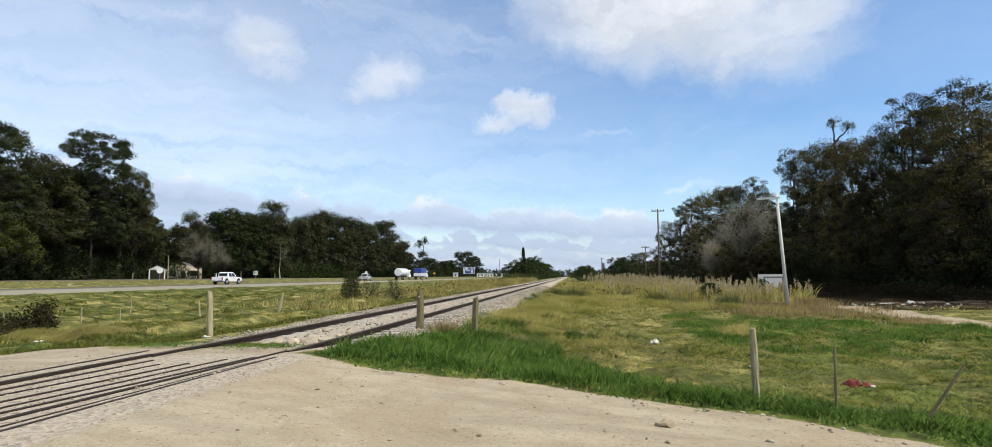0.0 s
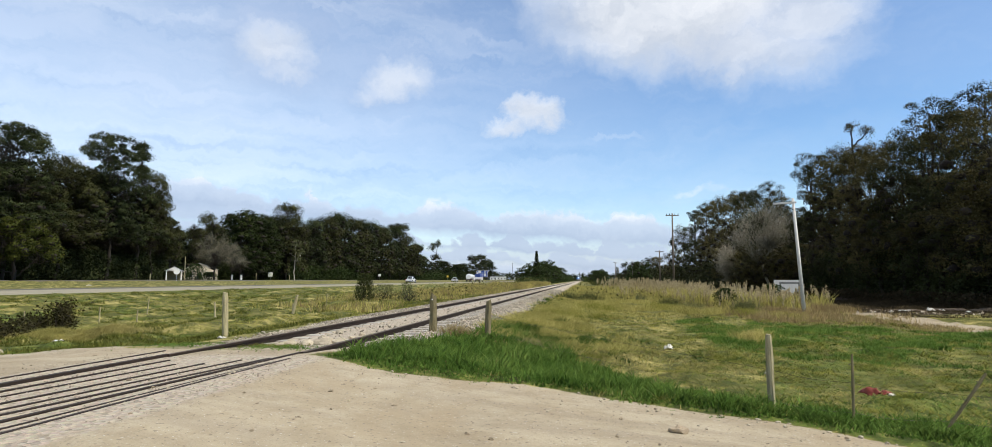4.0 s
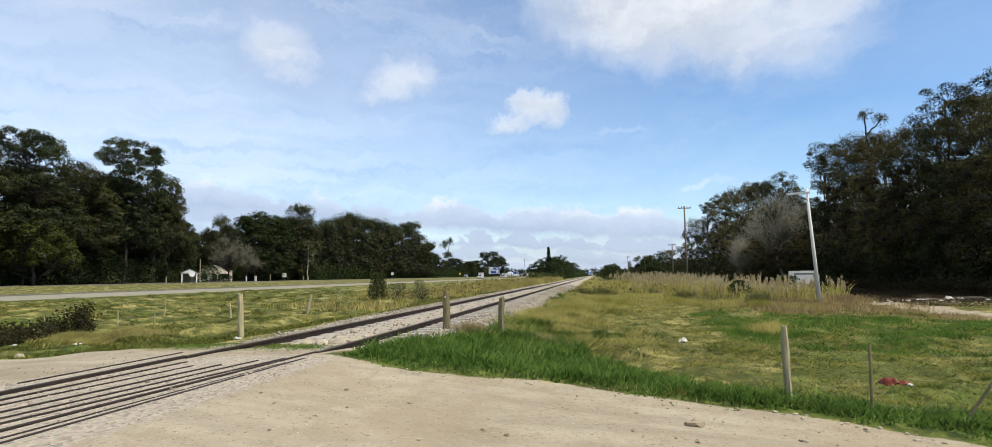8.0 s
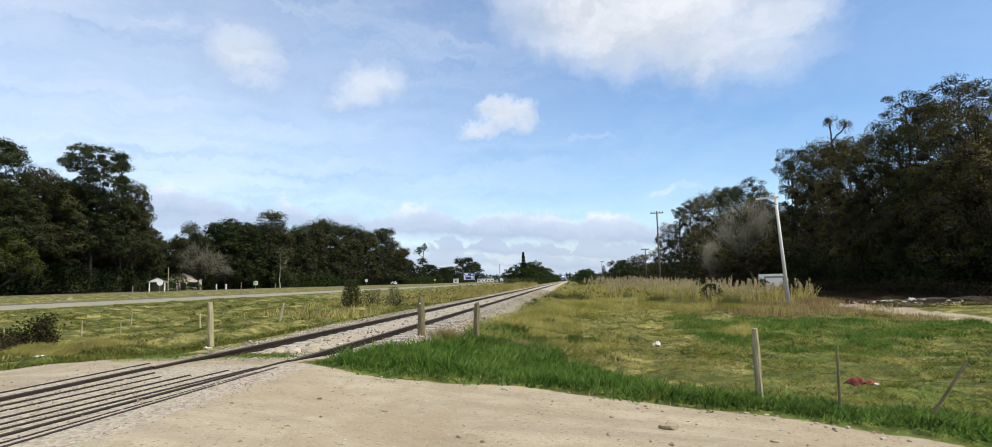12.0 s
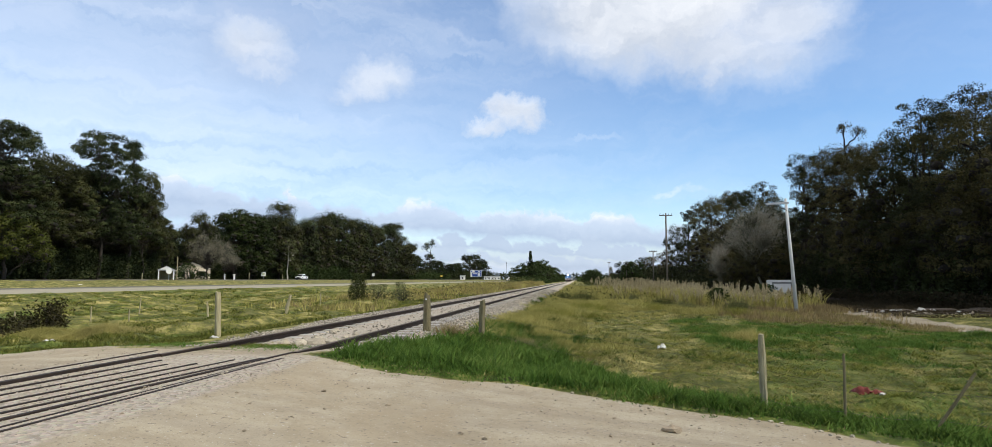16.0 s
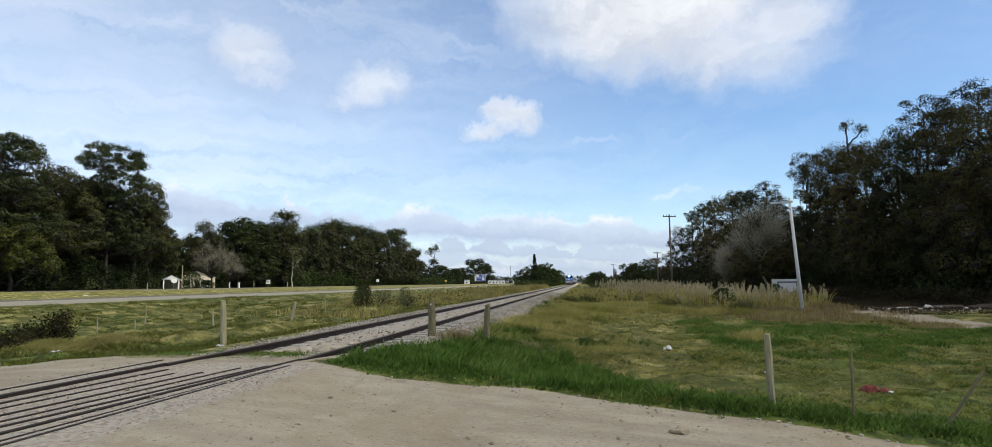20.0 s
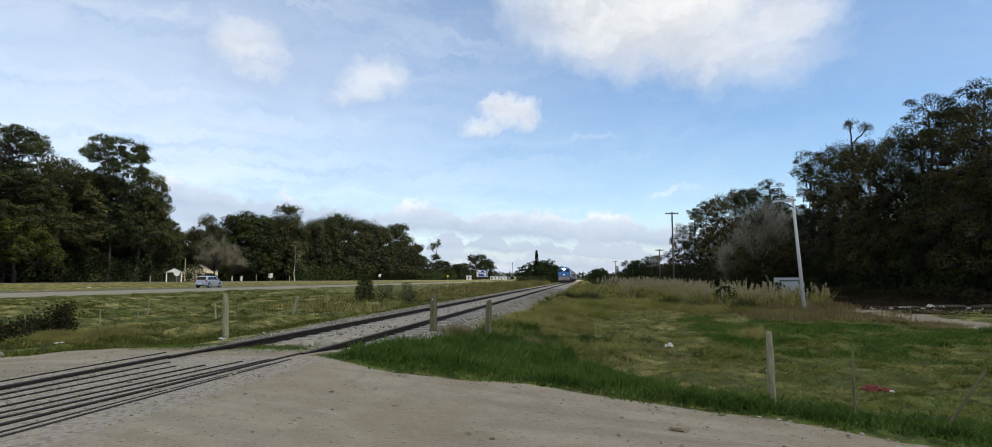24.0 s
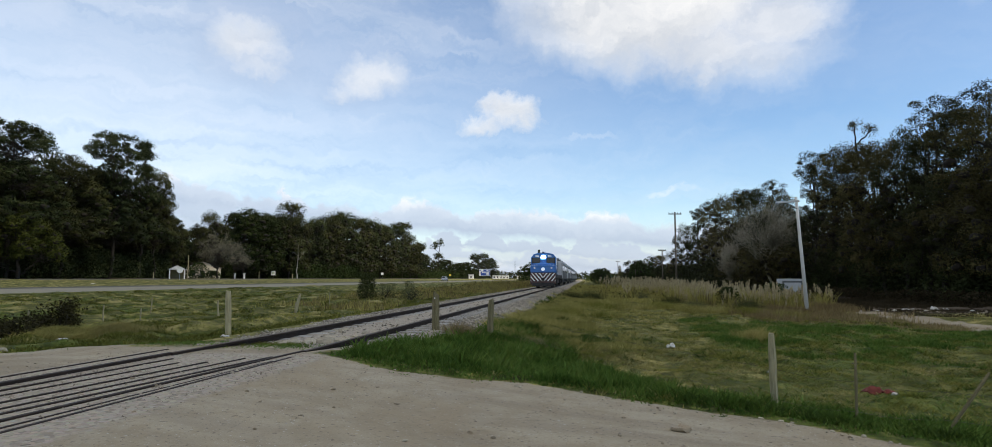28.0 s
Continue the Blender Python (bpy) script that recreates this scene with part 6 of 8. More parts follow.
def concrete_pole():
    root = thing("utility_pole", "pale concrete pole leaning over dry grass with a crossarm", "utility pole", pose(11.47, 34.4, -0.38, 0, -3.1, 0))
    bm = bmesh.new()
    rod(bm, (0, 0, -0.4), (0, 0, 6.15), 0.105, 0.07, 12)
    part("pole", bm, M["pole_concrete"], root, smooth=True)
    bm = bmesh.new()
    box(bm, -1.05, 0.12, -0.15, -0.09, 5.86, 5.96)
    part("crossarm", bm, M["board_grey"], root, bevel=0.01)
    for a, b in (((-0.62, -0.12, 5.86), (-0.02, -0.1, 5.5)),):
        bm = bmesh.new()
        rod(bm, a, b, 0.018, sides=6)
        part("brace", bm, M["steel_dark"], root)
    for x in (-0.98, -0.6):
        bm = bmesh.new()
        rod(bm, (x, -0.12, 5.96), (x, -0.12, 6.08), 0.03, 0.018, 8)
        rod(bm, (x, -0.12, 6.0), (x, -0.12, 6.03), 0.045, sides=8)
        part("insulator", bm, M["trim_black"], root)


concrete_pole()


def wood_pole(x, y, h, arm, label):
    root = thing("utility_pole", label, "utility pole", pose(x, y, -0.38, 0, 0, 8), "wooden poles along the railway")
    bm = bmesh.new()
    rod(bm, (0, 0, -0.5), (0, 0, h), 0.16, 0.10, 10)
    part("pole", bm, M["pole_wood"], root, smooth=True)
    bm = bmesh.new()
    box(bm, -arm / 2, arm / 2, -0.06, 0.06, h - 0.35, h - 0.22)
    part("crossarm", bm, M["pole_wood"], root)
    for k in (-0.45, -0.2, 0.2, 0.45):
        bm = bmesh.new()
        rod(bm, (arm * k, 0, h - 0.22), (arm * k, 0, h - 0.02), 0.045, 0.03, 8)
        part("insulator", bm, M["trim_black"], root)


wood_pole(13.0, 92, 11.5, 1.9, "tall dark wooden utility pole with crossarm")
wood_pole(16.0, 133, 8.0, 1.7, "wooden utility pole with crossarm before scrub")
wood_pole(16.0, 205, 7.6, 1.6, "distant wooden utility pole with crossarm")
wood_pole(13.0, 255, 9.0, 1.6, "distant wooden utility pole by the railway")


def field_board():
    root = thing("notice_board", "weathered grey-white sheet board standing in tall grass", "board", pose(14.7, 47.2, -0.58, 0, 0, 12))
    bm = bmesh.new()
    box(bm, -1.05, 1.05, -0.03, 0.03, 0.75, 2.0)
    part("panel", bm, M["board_grey"], root, bevel=0.008)
    bm = bmesh.new()
    box(bm, -0.55, 0.75, -0.045, -0.033, 1.0, 1.72)
    part("inner_panel", bm, M["board_grey"], root)
    for x0, x1, z0, z1 in ((-0.66, 0.86, 1.72, 1.84), (-0.66, -0.55, 0.95, 1.72), (0.75, 0.86, 0.95, 1.72)):
        bm = bmesh.new()
        box(bm, x0, x1, -0.05, -0.033, z0, z1)
        part("strip", bm, M["board_dark"], root)
    for x in (-0.95, 0.95):
        bm = bmesh.new()
        box(bm, x - 0.05, x + 0.05, 0.033, 0.12, -0.3, 2.0)
        part("leg", bm, M["post"], root)
    bm = bmesh.new()
    box(bm, 0.98, 1.06, -0.06, 0.0, 0.5, 2.04)
    part("edge_strip", bm, M["white_paint"], root)


field_board()


def rock_mesh(name, seed, mat, squash=0.6, rough=0.18, sub=2):
    rng = np.random.default_rng(seed)
    bm = bmesh.new()
    bmesh.ops.create_icosphere(bm, subdivisions=sub, radius=1)
    s = rng.uniform(0.75, 1.2, 3) * (1, 1, squash)
    for v in bm.verts:
        k = 1 + rough * 2 * (noise.noise(v.co * 1.4 + Vector((seed * 3.1, 0, 0))))
        v.co = Vector((v.co.x * s[0] * k, v.co.y * s[1] * k, v.co.z * s[2] * k))
    me = bpy.data.meshes.new(name)
    bm.to_mesh(me)
    bm.free()
    me.materials.append(mat)
    return me


ROCKS = [rock_mesh("stone", i, M["stone"]) for i in range(4)]
CLODS = [rock_mesh("clod", 10 + i, M["clod"], 0.5, 0.3) for i in range(3)]


def lay(name, label, me, x, y, s, turn, dz=0.3, category="stone", group="", z=None):
    ob = tagged(new(name, me), label, category, group)
    zz = float(lie(x, y)) if z is None else z
    ob.matrix_basis = pose(x, y, zz + s * dz * 0.5, 0, 0, turn) @ Matrix.Diagonal((s, s, s, 1))
    return ob


rs = random.Random(4)
for i, (x, y, s) in enumerate(((-4.5, 10.35, 0.20), (-4.25, 10.45, 0.19), (-4.72, 10.1, 0.13), (-4.95, 10.0, 0.12), (-5.1, 9.85, 0.09), (-4.6, 10.8, 0.13), (-4.1, 10.9, 0.12), (-5.2, 10.5, 0.1), (-4.85, 11.2, 0.1))):
    lay("stone", "pale rounded stone lying between the rails", ROCKS[i % 4], x, y, s, i * 50, 0.1, group="stones between the rails")
lay("stone", "flat brown stone lying on the dirt road", CLODS[0], 0.85, 5.95, 0.075, 20, 0.5)
lay("stone", "small white stone at the dirt's edge", ROCKS[1], 1.72, 5.75, 0.035, 60, 0.6)
lay("stone", "pale stone at the edge of the dirt road", ROCKS[2], -10.1, 9.5, 0.09, 10, 0.6)
for i in range(60):
    x, y = rs.uniform(-7, 2.5), rs.uniform(4.4, 9)
    if past_dirt(np.array(x), np.array(y)) < -0.2 and not -6.1 < x < -3.5:
        lay("clod", "small dry clod on the dirt road", CLODS[i % 3], x, y, rs.uniform(0.010, 0.024), rs.uniform(0, 360), 0.4, "clod", "clods on the dirt road")
for i in range(34):
    x = rs.uniform(-2.5, 3.0)
    y = float(np.interp(x, EDGE_X, EDGE_Y)) - rs.uniform(0.0, 0.35)
    lay("stone", "small pale stone along the grass edge", ROCKS[i % 4], x, y, rs.uniform(0.012, 0.03), rs.uniform(0, 360), 0.5, group="stones along the grass edge")

for i in range(12):
    x, y = rs.gauss(-6.75, 0.28), rs.uniform(10.6, 13.2)
    lay("stone", "pale stone in the gravel beside the rail", ROCKS[i % 4], x, y, rs.uniform(0.02, 0.05), rs.uniform(0, 360), 0.2, group="stones beside the rail")
for i in range(14):
    x, y = rs.uniform(-5.3, -4.1), rs.uniform(9.6, 13.0)
    lay("stone", "pale flat stone between the rails", ROCKS[i % 4], x, y, rs.uniform(0.04, 0.10), rs.uniform(0, 360), 0.3, group="stones between the rails")


for i in range(46):
    x, y = rs.uniform(-8, 3.6), rs.uniform(3.9, 7.2)
    if past_dirt(x, y) < -0.2:
        lay("stone", "small loose stone lying on the dirt road" if i % 3 else "small brown clod lying on the dirt road", ROCKS[i % 4] if i % 3 else CLODS[i // 3 % 3], x, y, rs.uniform(0.010, 0.026), rs.uniform(0, 360), 0.5, group="loose stones on the dirt road")


def crumple(name, label, mat, x, y, w, d, h, seed, category="litter", z=None, mat2=None):
    """A crumpled sheet with thickness."""
    n = 13
    u, v = np.meshgrid(np.linspace(-1, 1, n), np.linspace(-1, 1, n))
    keep = 1.0 - 0.35 * fbm(u * 1.3 + seed, v * 1.3, seed)
    px, py = u * w / 2 * keep, v * d / 2 * keep
    pz = h * fbm(u * 2.2 + seed * 5, v * 2.2, seed + 2, 3) * np.clip(1.25 - u * u * 0.6 - v * v * 0.6, 0.1, 1)
    bm = bmesh.new()
    top = [[bm.verts.new((px[i, j], py[i, j], pz[i, j] + 0.006)) for j in range(n)] for i in range(n)]
    low = [[bm.verts.new((px[i, j], py[i, j], pz[i, j] - 0.006)) for j in range(n)] for i in range(n)]
    for i in range(n - 1):
        for j in range(n - 1):
            bm.faces.new((top[i][j], top[i][j + 1], top[i + 1][j + 1], top[i + 1][j]))
            bm.faces.new((low[i][j], low[i + 1][j], low[i + 1][j + 1], low[i][j + 1]))
    rim = [(0, j) for j in range(n - 1)] + [(i, n - 1) for i in range(n - 1)] + [(n - 1, j) for j in range(n - 1, 0, -1)] + [(i, 0) for i in range(n - 1, 0, -1)]
    for a, b in zip(rim, rim[1:] + rim[:1]):
        bm.faces.new((top[a[0]][a[1]], low[a[0]][a[1]], low[b[0]][b[1]], top[b[0]][b[1]]))
    ob = tagged(part(name, bm, mat, smooth=True), label, category)
    ob.matrix_basis = pose(x, y, (float(lie(x, y)) if z is None else z) + 0.01, 0, 0, seed * 37 % 360)
    return ob


crumple("torn_sheet", "crumpled red plastic sheet lying in the grass", M["red_cloth"], 4.30, 10.2, 0.38, 0.24, 0.15, 3)
crumple("torn_sheet", "dark red crumpled scrap beside pale paper", M["red_cloth"], 4.46, 10.08, 0.2, 0.15, 0.10, 5)
crumple("paper_scrap", "small pale scrap under the red sheet", M["pale_scrap"], 4.48, 9.95, 0.11, 0.08, 0.05, 6)
crumple("plastic_bag", "white crumpled plastic bag in dry grass", M["pale_scrap"], 1.92, 14.7, 0.30, 0.22, 0.16, 7)
crumple("paper_scrap", "small white scrap in the field grass", M["pale_scrap"], 3.2, 11.6, 0.12, 0.1, 0.05, 8)
for i, (x, y, w, h) in enumerate(((19.6, 38.4, 1.0, 0.75), (20.4, 38.8, 1.1, 0.35), (16.9, 37.0, 0.6, 0.35), (17.3, 36.6, 0.9, 0.25), (17.9, 37.2, 0.5, 0.3), (16.2, 37.4, 0.4, 0.25), (18.6, 37.8, 0.4, 0.22), (18.2, 42.0, 0.7, 0.35), (15.0, 38.5, 0.35, 0.2), (14.2, 37.8, 0.3, 0.2), (20.9, 37.2, 0.6, 0.3))):
    crumple("rubbish_sheet", "white plastic rubbish dumped by the wood", M["pale_scrap"], x, y, w * 0.5, w * 0.35, h * 0.36, 20 + i, "rubbish")
for i, (x, y, w) in enumerate(((-12.3, 12.2, 0.34), (-11.4, 12.1, 0.26), (-12.9, 12.0, 0.2), (-7.1, 11.4, 0.25))):
    crumple("rubbish_sheet", "pale scrap lying at the field's edge", M["pale_scrap"], x, y, w, w * 0.4, 0.05, 40 + i, "litter")


def heap(name, label, x, y, r, h, mat, seed, category):
    me = rock_mesh(name, seed, mat, 1.0, 0.25, 3)
    ob = tagged(new(name, me), label, category)
    ob.matrix_basis = pose(x, y, float(lie(x, y)) - 0.02) @ Matrix.Diagonal((r, r * 0.8, h, 1))


for i, (x, y, r, h) in enumerate(((18.3, 38.3, 0.9, 0.25), (20.8, 39.2, 1.2, 0.4), (22.5, 38.5, 1.3, 0.35), (16.8, 39.5, 0.8, 0.25), (24.5, 40.0, 1.5, 0.45))):
    heap("soil_mound", "low heap of dark soil before the wood", x, y, r, h * 0.6, M["dark_soil"], 50 + i, "heap")


def tuft(label, x, y, r, h, mat, n, seed, lean=1.1):
    rng = np.random.default_rng(seed)
    px, py = x + rng.normal(size=n) * r * 0.5, y + rng.normal(size=n) * r * 0.5
    keep = past_dirt(px, py) > 0.12 if mat is M["grass_weed"] else np.ones(n, bool)
    px, py = px[keep], py[keep]
    n = len(px)
    high = h * rng.uniform(0.4, 1.1, n) * (0.35 + 0.9 * fbm(px * 3, py * 3, seed))
    ob = blades("grass_tuft", label, mat, px, py, high, np.full(n, 0.008), lean, seed)
    ob["kind"] = "stuff"


tuft("pale mound of dead grass in the field", -13.0, 13.5, 0.8, 0.22, M["grass_pale"], 2600, 1, 1.6)
tuft("pale mound of dead grass in the rough field", -11.7, 14.0, 0.8, 0.22, M["grass_straw"], 2600, 2, 1.6)
tuft("bleached matted grass at the field's edge", -12.2, 13.0, 0.6, 0.22, M["grass_pale"], 1500, 21, 2.0)
for k, (x, y, r) in enumerate(((-4.6, 9.2, 0.7), (-5.1, 9.7, 0.6), (-6.6, 9.5, 0.9), (-8.0, 9.9, 1.0), (-9.6, 10.0, 1.0), (-11.2, 9.9, 1.2))):
    tuft("short green grass where dirt meets the rails", x, y, r, 0.06, M["grass_low"] if k % 2 else M["grass_lush"], 600, 22 + k, 1.8)
for k, (x, y, r, h) in enumerate(((1.2, 7.45, 0.4, 0.16), (1.9, 7.35, 0.35, 0.15), (2.5, 7.0, 0.3, 0.15), (3.4, 6.75, 0.4, 0.17))):
    tuft("weedy dark green clump at the dirt's edge", x, y, r, h, M["grass_weed"], 320, 61 + k, 1.3)
for k, (x, y, r, h) in enumerate(((-1.9, 17.5, 0.5, 0.3), (-1.6, 19.5, 0.6, 0.34), (-1.4, 22.0, 0.7, 0.4), (-0.9, 24.5, 0.8, 0.42), (-1.3, 27.5, 0.9, 0.5), (-0.4, 30.0, 0.9, 0.45), (0.6, 33.0, 1.0, 0.5), (1.8, 35.0, 1.0, 0.5), (3.0, 34.0, 0.9, 0.45), (4.2, 35.5, 1.0, 0.55), (5.4, 33.5, 0.9, 0.5), (6.6, 32.5, 0.9, 0.5), (7.8, 31.0, 0.8, 0.45), (9.2, 30.0, 0.8, 0.45), (-0.2, 20.5, 0.5, 0.25), (0.8, 26.0, 0.6, 0.3), (-1.7, 14.6, 0.5, 0.26), (-0.9, 16.2, 0.5, 0.22))):
    tuft("rough tussock at the edge of the mown field", x, y, r, h, M["grass_pale"] if k % 3 else M["grass_field"], int(900 * r), 120 + k, 1.5)
for k, (x, y, r, h) in enumerate(((0.5, 47.0, 1.0, 0.9), (3.9, 50.0, 1.2, 0.9), (5.4, 40.5, 0.9, 0.7), (6.2, 36.6, 0.8, 0.6), (8.2, 33.8, 0.8, 0.85), (8.6, 34.4, 0.6, 1.0), (-0.9, 45.0, 1.0, 0.8))):
    tuft("dark olive weeds among dry grass", x, y, r, h, M["weed"] if k % 2 else M["shrub_light"], int(600 * r), 140 + k, 0.8)
shrub("shrub", "dark green bush standing before the white board", 150, 1.0, 0.7, M["shrub_light"], 0.12, 1300).matrix_basis = pose(14.9, 45.4, -0.4)
tuft("yellowish grass clump in the green field", 4.75, 18.7, 0.5, 0.36, M["grass_pale"], 900, 3)
tuft("dry grass clump at the ballast's foot", -2.6, 12.9, 0.35, 0.3, M["grass_dry"], 400, 4)
tuft("dry grass clump on the bank", -1.2, 13.5, 0.5, 0.22, M["grass_dry"], 500, 5)


# ---- beyond the highway ----
def gabled(name, label, x, y, z, w, d, h, rise, turn, wall, roof, openings, category="house"):
    root = thing(name, label, category, pose(x, y, z, 0, 0, turn))
    bm = bmesh.new()
    outline = [(-w / 2, -0.4), (w / 2, -0.4), (w / 2, h), (0, h + rise), (-w / 2, h)]
    prism(bm, outline, -d / 2, d / 2)
    part("walls", bm, wall, root)
    for s in (-1, 1):
        bm = bmesh.new()
        ln = math.hypot(w / 2 + 0.3, rise)
        box(bm, -ln / 2, ln / 2, -d / 2 - 0.3, d / 2 + 0.3, 0, 0.1, pose(s * (w / 4 + 0.1), 0, h + rise / 2 - 0.02, 0, s * math.degrees(math.atan2(rise, w / 2)), 0))
        part("roof", bm, roof, root)
    for kind, x0, x1, z0, z1 in openings:
        o = thing(kind, "", "")
        o.parent = root
        bm = bmesh.new()
        box(bm, x0, x1, -d / 2 - 0.03, -d / 2 + 0.05, z0, z1)
        part("pane" if kind == "window" else "leaf", bm, M["glass"] if kind == "window" else M["trim_black"], o)
        bm = bmesh.new()
        for a0, a1, c0, c1 in ((x0 - 0.08, x0, z0, z1), (x1, x1 + 0.08, z0, z1), (x0 - 0.08, x1 + 0.08, z1, z1 + 0.08)):
            box(bm, a0, a1, -d / 2 - 0.06, -d / 2 + 0.02, c0, c1)
        part("frame", bm, M["white_paint"], o)
    return root


def shelter():
    root = thing("gatehouse", "small open white shelter with a gabled roof", "shelter", pose(-98, 136.2, 1.1, 0, 0, 36))
    for x in (-1.6, 1.6):
        for y in (-1.2, 1.2):
            bm = bmesh.new()
            box(bm, x - 0.13, x + 0.13, y - 0.13, y + 0.13, -0.1, 2.35)
            part("post", bm, M["white_paint"], root, bevel=0.01)
    for s in (-1, 1):
        bm = bmesh.new()
        prism(bm, [(0, 3.35), (s * 2.05, 2.3), (s * 2.05, 2.2), (0, 3.25)], -1.6, 1.6)
        part("roof_slope", bm, M["roof_tin"], root)
    bm = bmesh.new()
    prism(bm, [(-1.65, 2.4), (1.65, 2.4), (0, 3.2)], -1.5, -1.42)
    part("gable", bm, M["white_paint"], root)
    bm = bmesh.new()
    box(bm, -1.45, 1.45, 1.15, 1.25, 0, 2.35)
    part("back_wall", bm, M["dark_post"], root)
    bm = bmesh.new()
    box(bm, -1.7, 1.7, -1.3, -1.2, 2.2, 2.38)
    part("beam", bm, M["white_paint"], root)


shelter()
gabled("house", "cream-walled house behind a bare tree", -106, 158, 1.1, 9.0, 6.0, 3.0, 1.6, 36, M["cream_wall"], M["roof_tin"], [("window", -3.2, -1.8, 0.9, 2.2), ("door", -0.6, 0.5, 0.0, 2.1), ("window", 1.8, 3.3, 0.9, 2.2)])


def gate_posts():
    for x, y in ((-98, 160.8), (-98, 165.8)):
        root = thing("gate_pillar", "white-painted gate pillar beside the highway", "gate pillar", pose(x, y, 1.08), "pair of gate pillars")
        bm = bmesh.new()
        box(bm, -0.22, 0.22, -0.22, 0.22, -0.3, 1.5)
        part("pillar", bm, M["white_paint"], root, bevel=0.02)
        bm = bmesh.new()
        box(bm, -0.28, 0.28, -0.28, 0.28, 1.5, 1.6)
        part("cap", bm, M["white_paint"], root, bevel=0.02)


gate_posts()


def road_sign(label, x, y, z, h, w, face, shape="square", turn=0, bars=True):
    root = thing("road_sign", label, "road sign", pose(x, y, z, 0, 0, turn))
    bm = bmesh.new()
    rod(bm, (0, 0.04, -0.3), (0, 0.04, h), 0.035, sides=8)
    part("pole", bm, M["alloy"], root)
    bm = bmesh.new()
    if shape == "disc":
        r = bmesh.ops.create_cone(bm, cap_ends=True, segments=24, radius1=w / 2, radius2=w / 2, depth=0.03)
        bmesh.ops.transform(bm, matrix=pose(0, 0, h - w / 2, 90), verts=r["verts"])
    else:
        box(bm, -w / 2, w / 2, -0.015, 0.015, h - w, h)
    part("panel", bm, face, root, bevel=0.004)
    if bars:
        for k in (0.3, 0.55):
            bm = bmesh.new()
            box(bm, -w * 0.3, w * 0.3, -0.026, -0.018, h - w * (k + 0.14), h - w * k)
            part("bar", bm, M["sign_green"] if face is not M["sign_green"] else M["white_paint"], root)


road_sign("white square sign with green bars by the highway", -98, 182.5, 1.05, 2.5, 1.3, M["white_paint"], turn=25)
road_sign("round white sign on a post in the median", -82, 114.8, 1.0, 2.5, 1.15, M["white_paint"], "disc", 35, False)
road_sign("small white sign at the roadside", -97, 285, 1.1, 3.0, 1.2, M["white_paint"], turn=20, bars=False)
road_sign("yellow warning sign at the roadside", -96, 430, 1.1, 3.2, 1.3, M["sign_yellow"], turn=15, bars=False)
for i, (x, y, h) in enumerate(((-98, 195.3, 1.7), (-98, 153, 2.2), (-98, 174, 2.2), (-98, 128, 1.5), (-97.5, 139.5, 5.8))):
    rough_post("roadside_post", "pale roadside post before dark trees", x, y, h, 0.12, M["post"], 70 + i, z=1.08)
crumple("plastic_bag", "white scrap lying on the grass median", M["pale_scrap"], -62, 70, 1.0, 0.7, 0.35, 61)


def billboard():
    root = thing("billboard", "large blue and white roadside billboard", "billboard", pose(-90, 545, 1.1, 0, 0, 4))
    bm = bmesh.new()
    box(bm, -5, 5, -0.15, 0.15, 2.6, 8.4)
    part("panel", bm, M["white_paint"], root)
    for x0, x1, z0, z1 in ((-3.4, 4.8, 2.9, 6.4), (-1.0, 4.8, 6.6, 8.2), (-4.6, -3.6, 6.8, 8.0)):
        bm = bmesh.new()
        box(bm, x0, x1, -0.19, -0.155, z0, z1)
        part("blue_field", bm, M["sign_blue"], root)
    for x0, x1, z0, z1 in ((-2.6, 1.2, 5.0, 5.7), (1.8, 3.6, 6.9, 7.6), (1.6, 3.8, 3.5, 5.8)):
        bm = bmesh.new()
        box(bm, x0, x1, -0.23, -0.195, z0, z1)
        part("white_bar", bm, M["white_paint"], root)
    for x in (-3.5, 0, 3.5):
        bm = bmesh.new()
        rod(bm, (x, 0.3, -0.5), (x, 0.3, 8.2), 0.15, sides=8)
        part("support", bm, M["steel_dark"], root)
    for label, x, y, w, h, d in (("low white kiosk beside the billboard", -96, 512, 4.2, 3.6, 3), ("white roadside building far along the highway", -84, 575, 6.5, 3.2, 5), ("long white roadside shed far along the highway", -88, 640, 16, 3.6, 7), ("white roadside shed in the distance", -72, 690, 10, 3.4, 6)):
        b = thing("roadside_building", label, "building", pose(x, y, 1.0, 0, 0, 6))
        bm = bmesh.new()
        box(bm, -w / 2, w / 2, -d / 2, d / 2, -0.4, h)
        part("walls", bm, M["white_paint"], b)
        bm = bmesh.new()
        box(bm, -w / 2 - 0.3, w / 2 + 0.3, -d / 2 - 0.3, d / 2 + 0.3, h, h + 0.25)
        part("roof", bm, M["roof_tin"], b)
        for k in range(max(1, int(w / 3))):
            bm = bmesh.new()
            cx = -w / 2 + (k + 0.5) * w / max(1, int(w / 3))
            box(bm, cx - 0.6, cx + 0.6, -d / 2 - 0.04, -d / 2 + 0.02, 0.9, 2.2)
            part("window", bm, M["glass"], b)
    mast = thing("radio_mast", "thin grey lattice mast on the horizon", "mast", pose(-88, 768, 1.0))
    bm = bmesh.new()
    for a in range(3):
        rod(bm, (0.5 * math.cos(a * 2.1), 0.5 * math.sin(a * 2.1), -0.5), (0.15 * math.cos(a * 2.1), 0.15 * math.sin(a * 2.1), 22), 0.09, sides=6)
    part("legs", bm, M["steel_dark"], mast)
    for z in range(2, 22, 3):
        bm = bmesh.new()
        rod(bm, (-0.35, 0, z), (0.35, 0.1, z + 1.5), 0.05, sides=5)
        part("brace", bm, M["steel_dark"], mast)


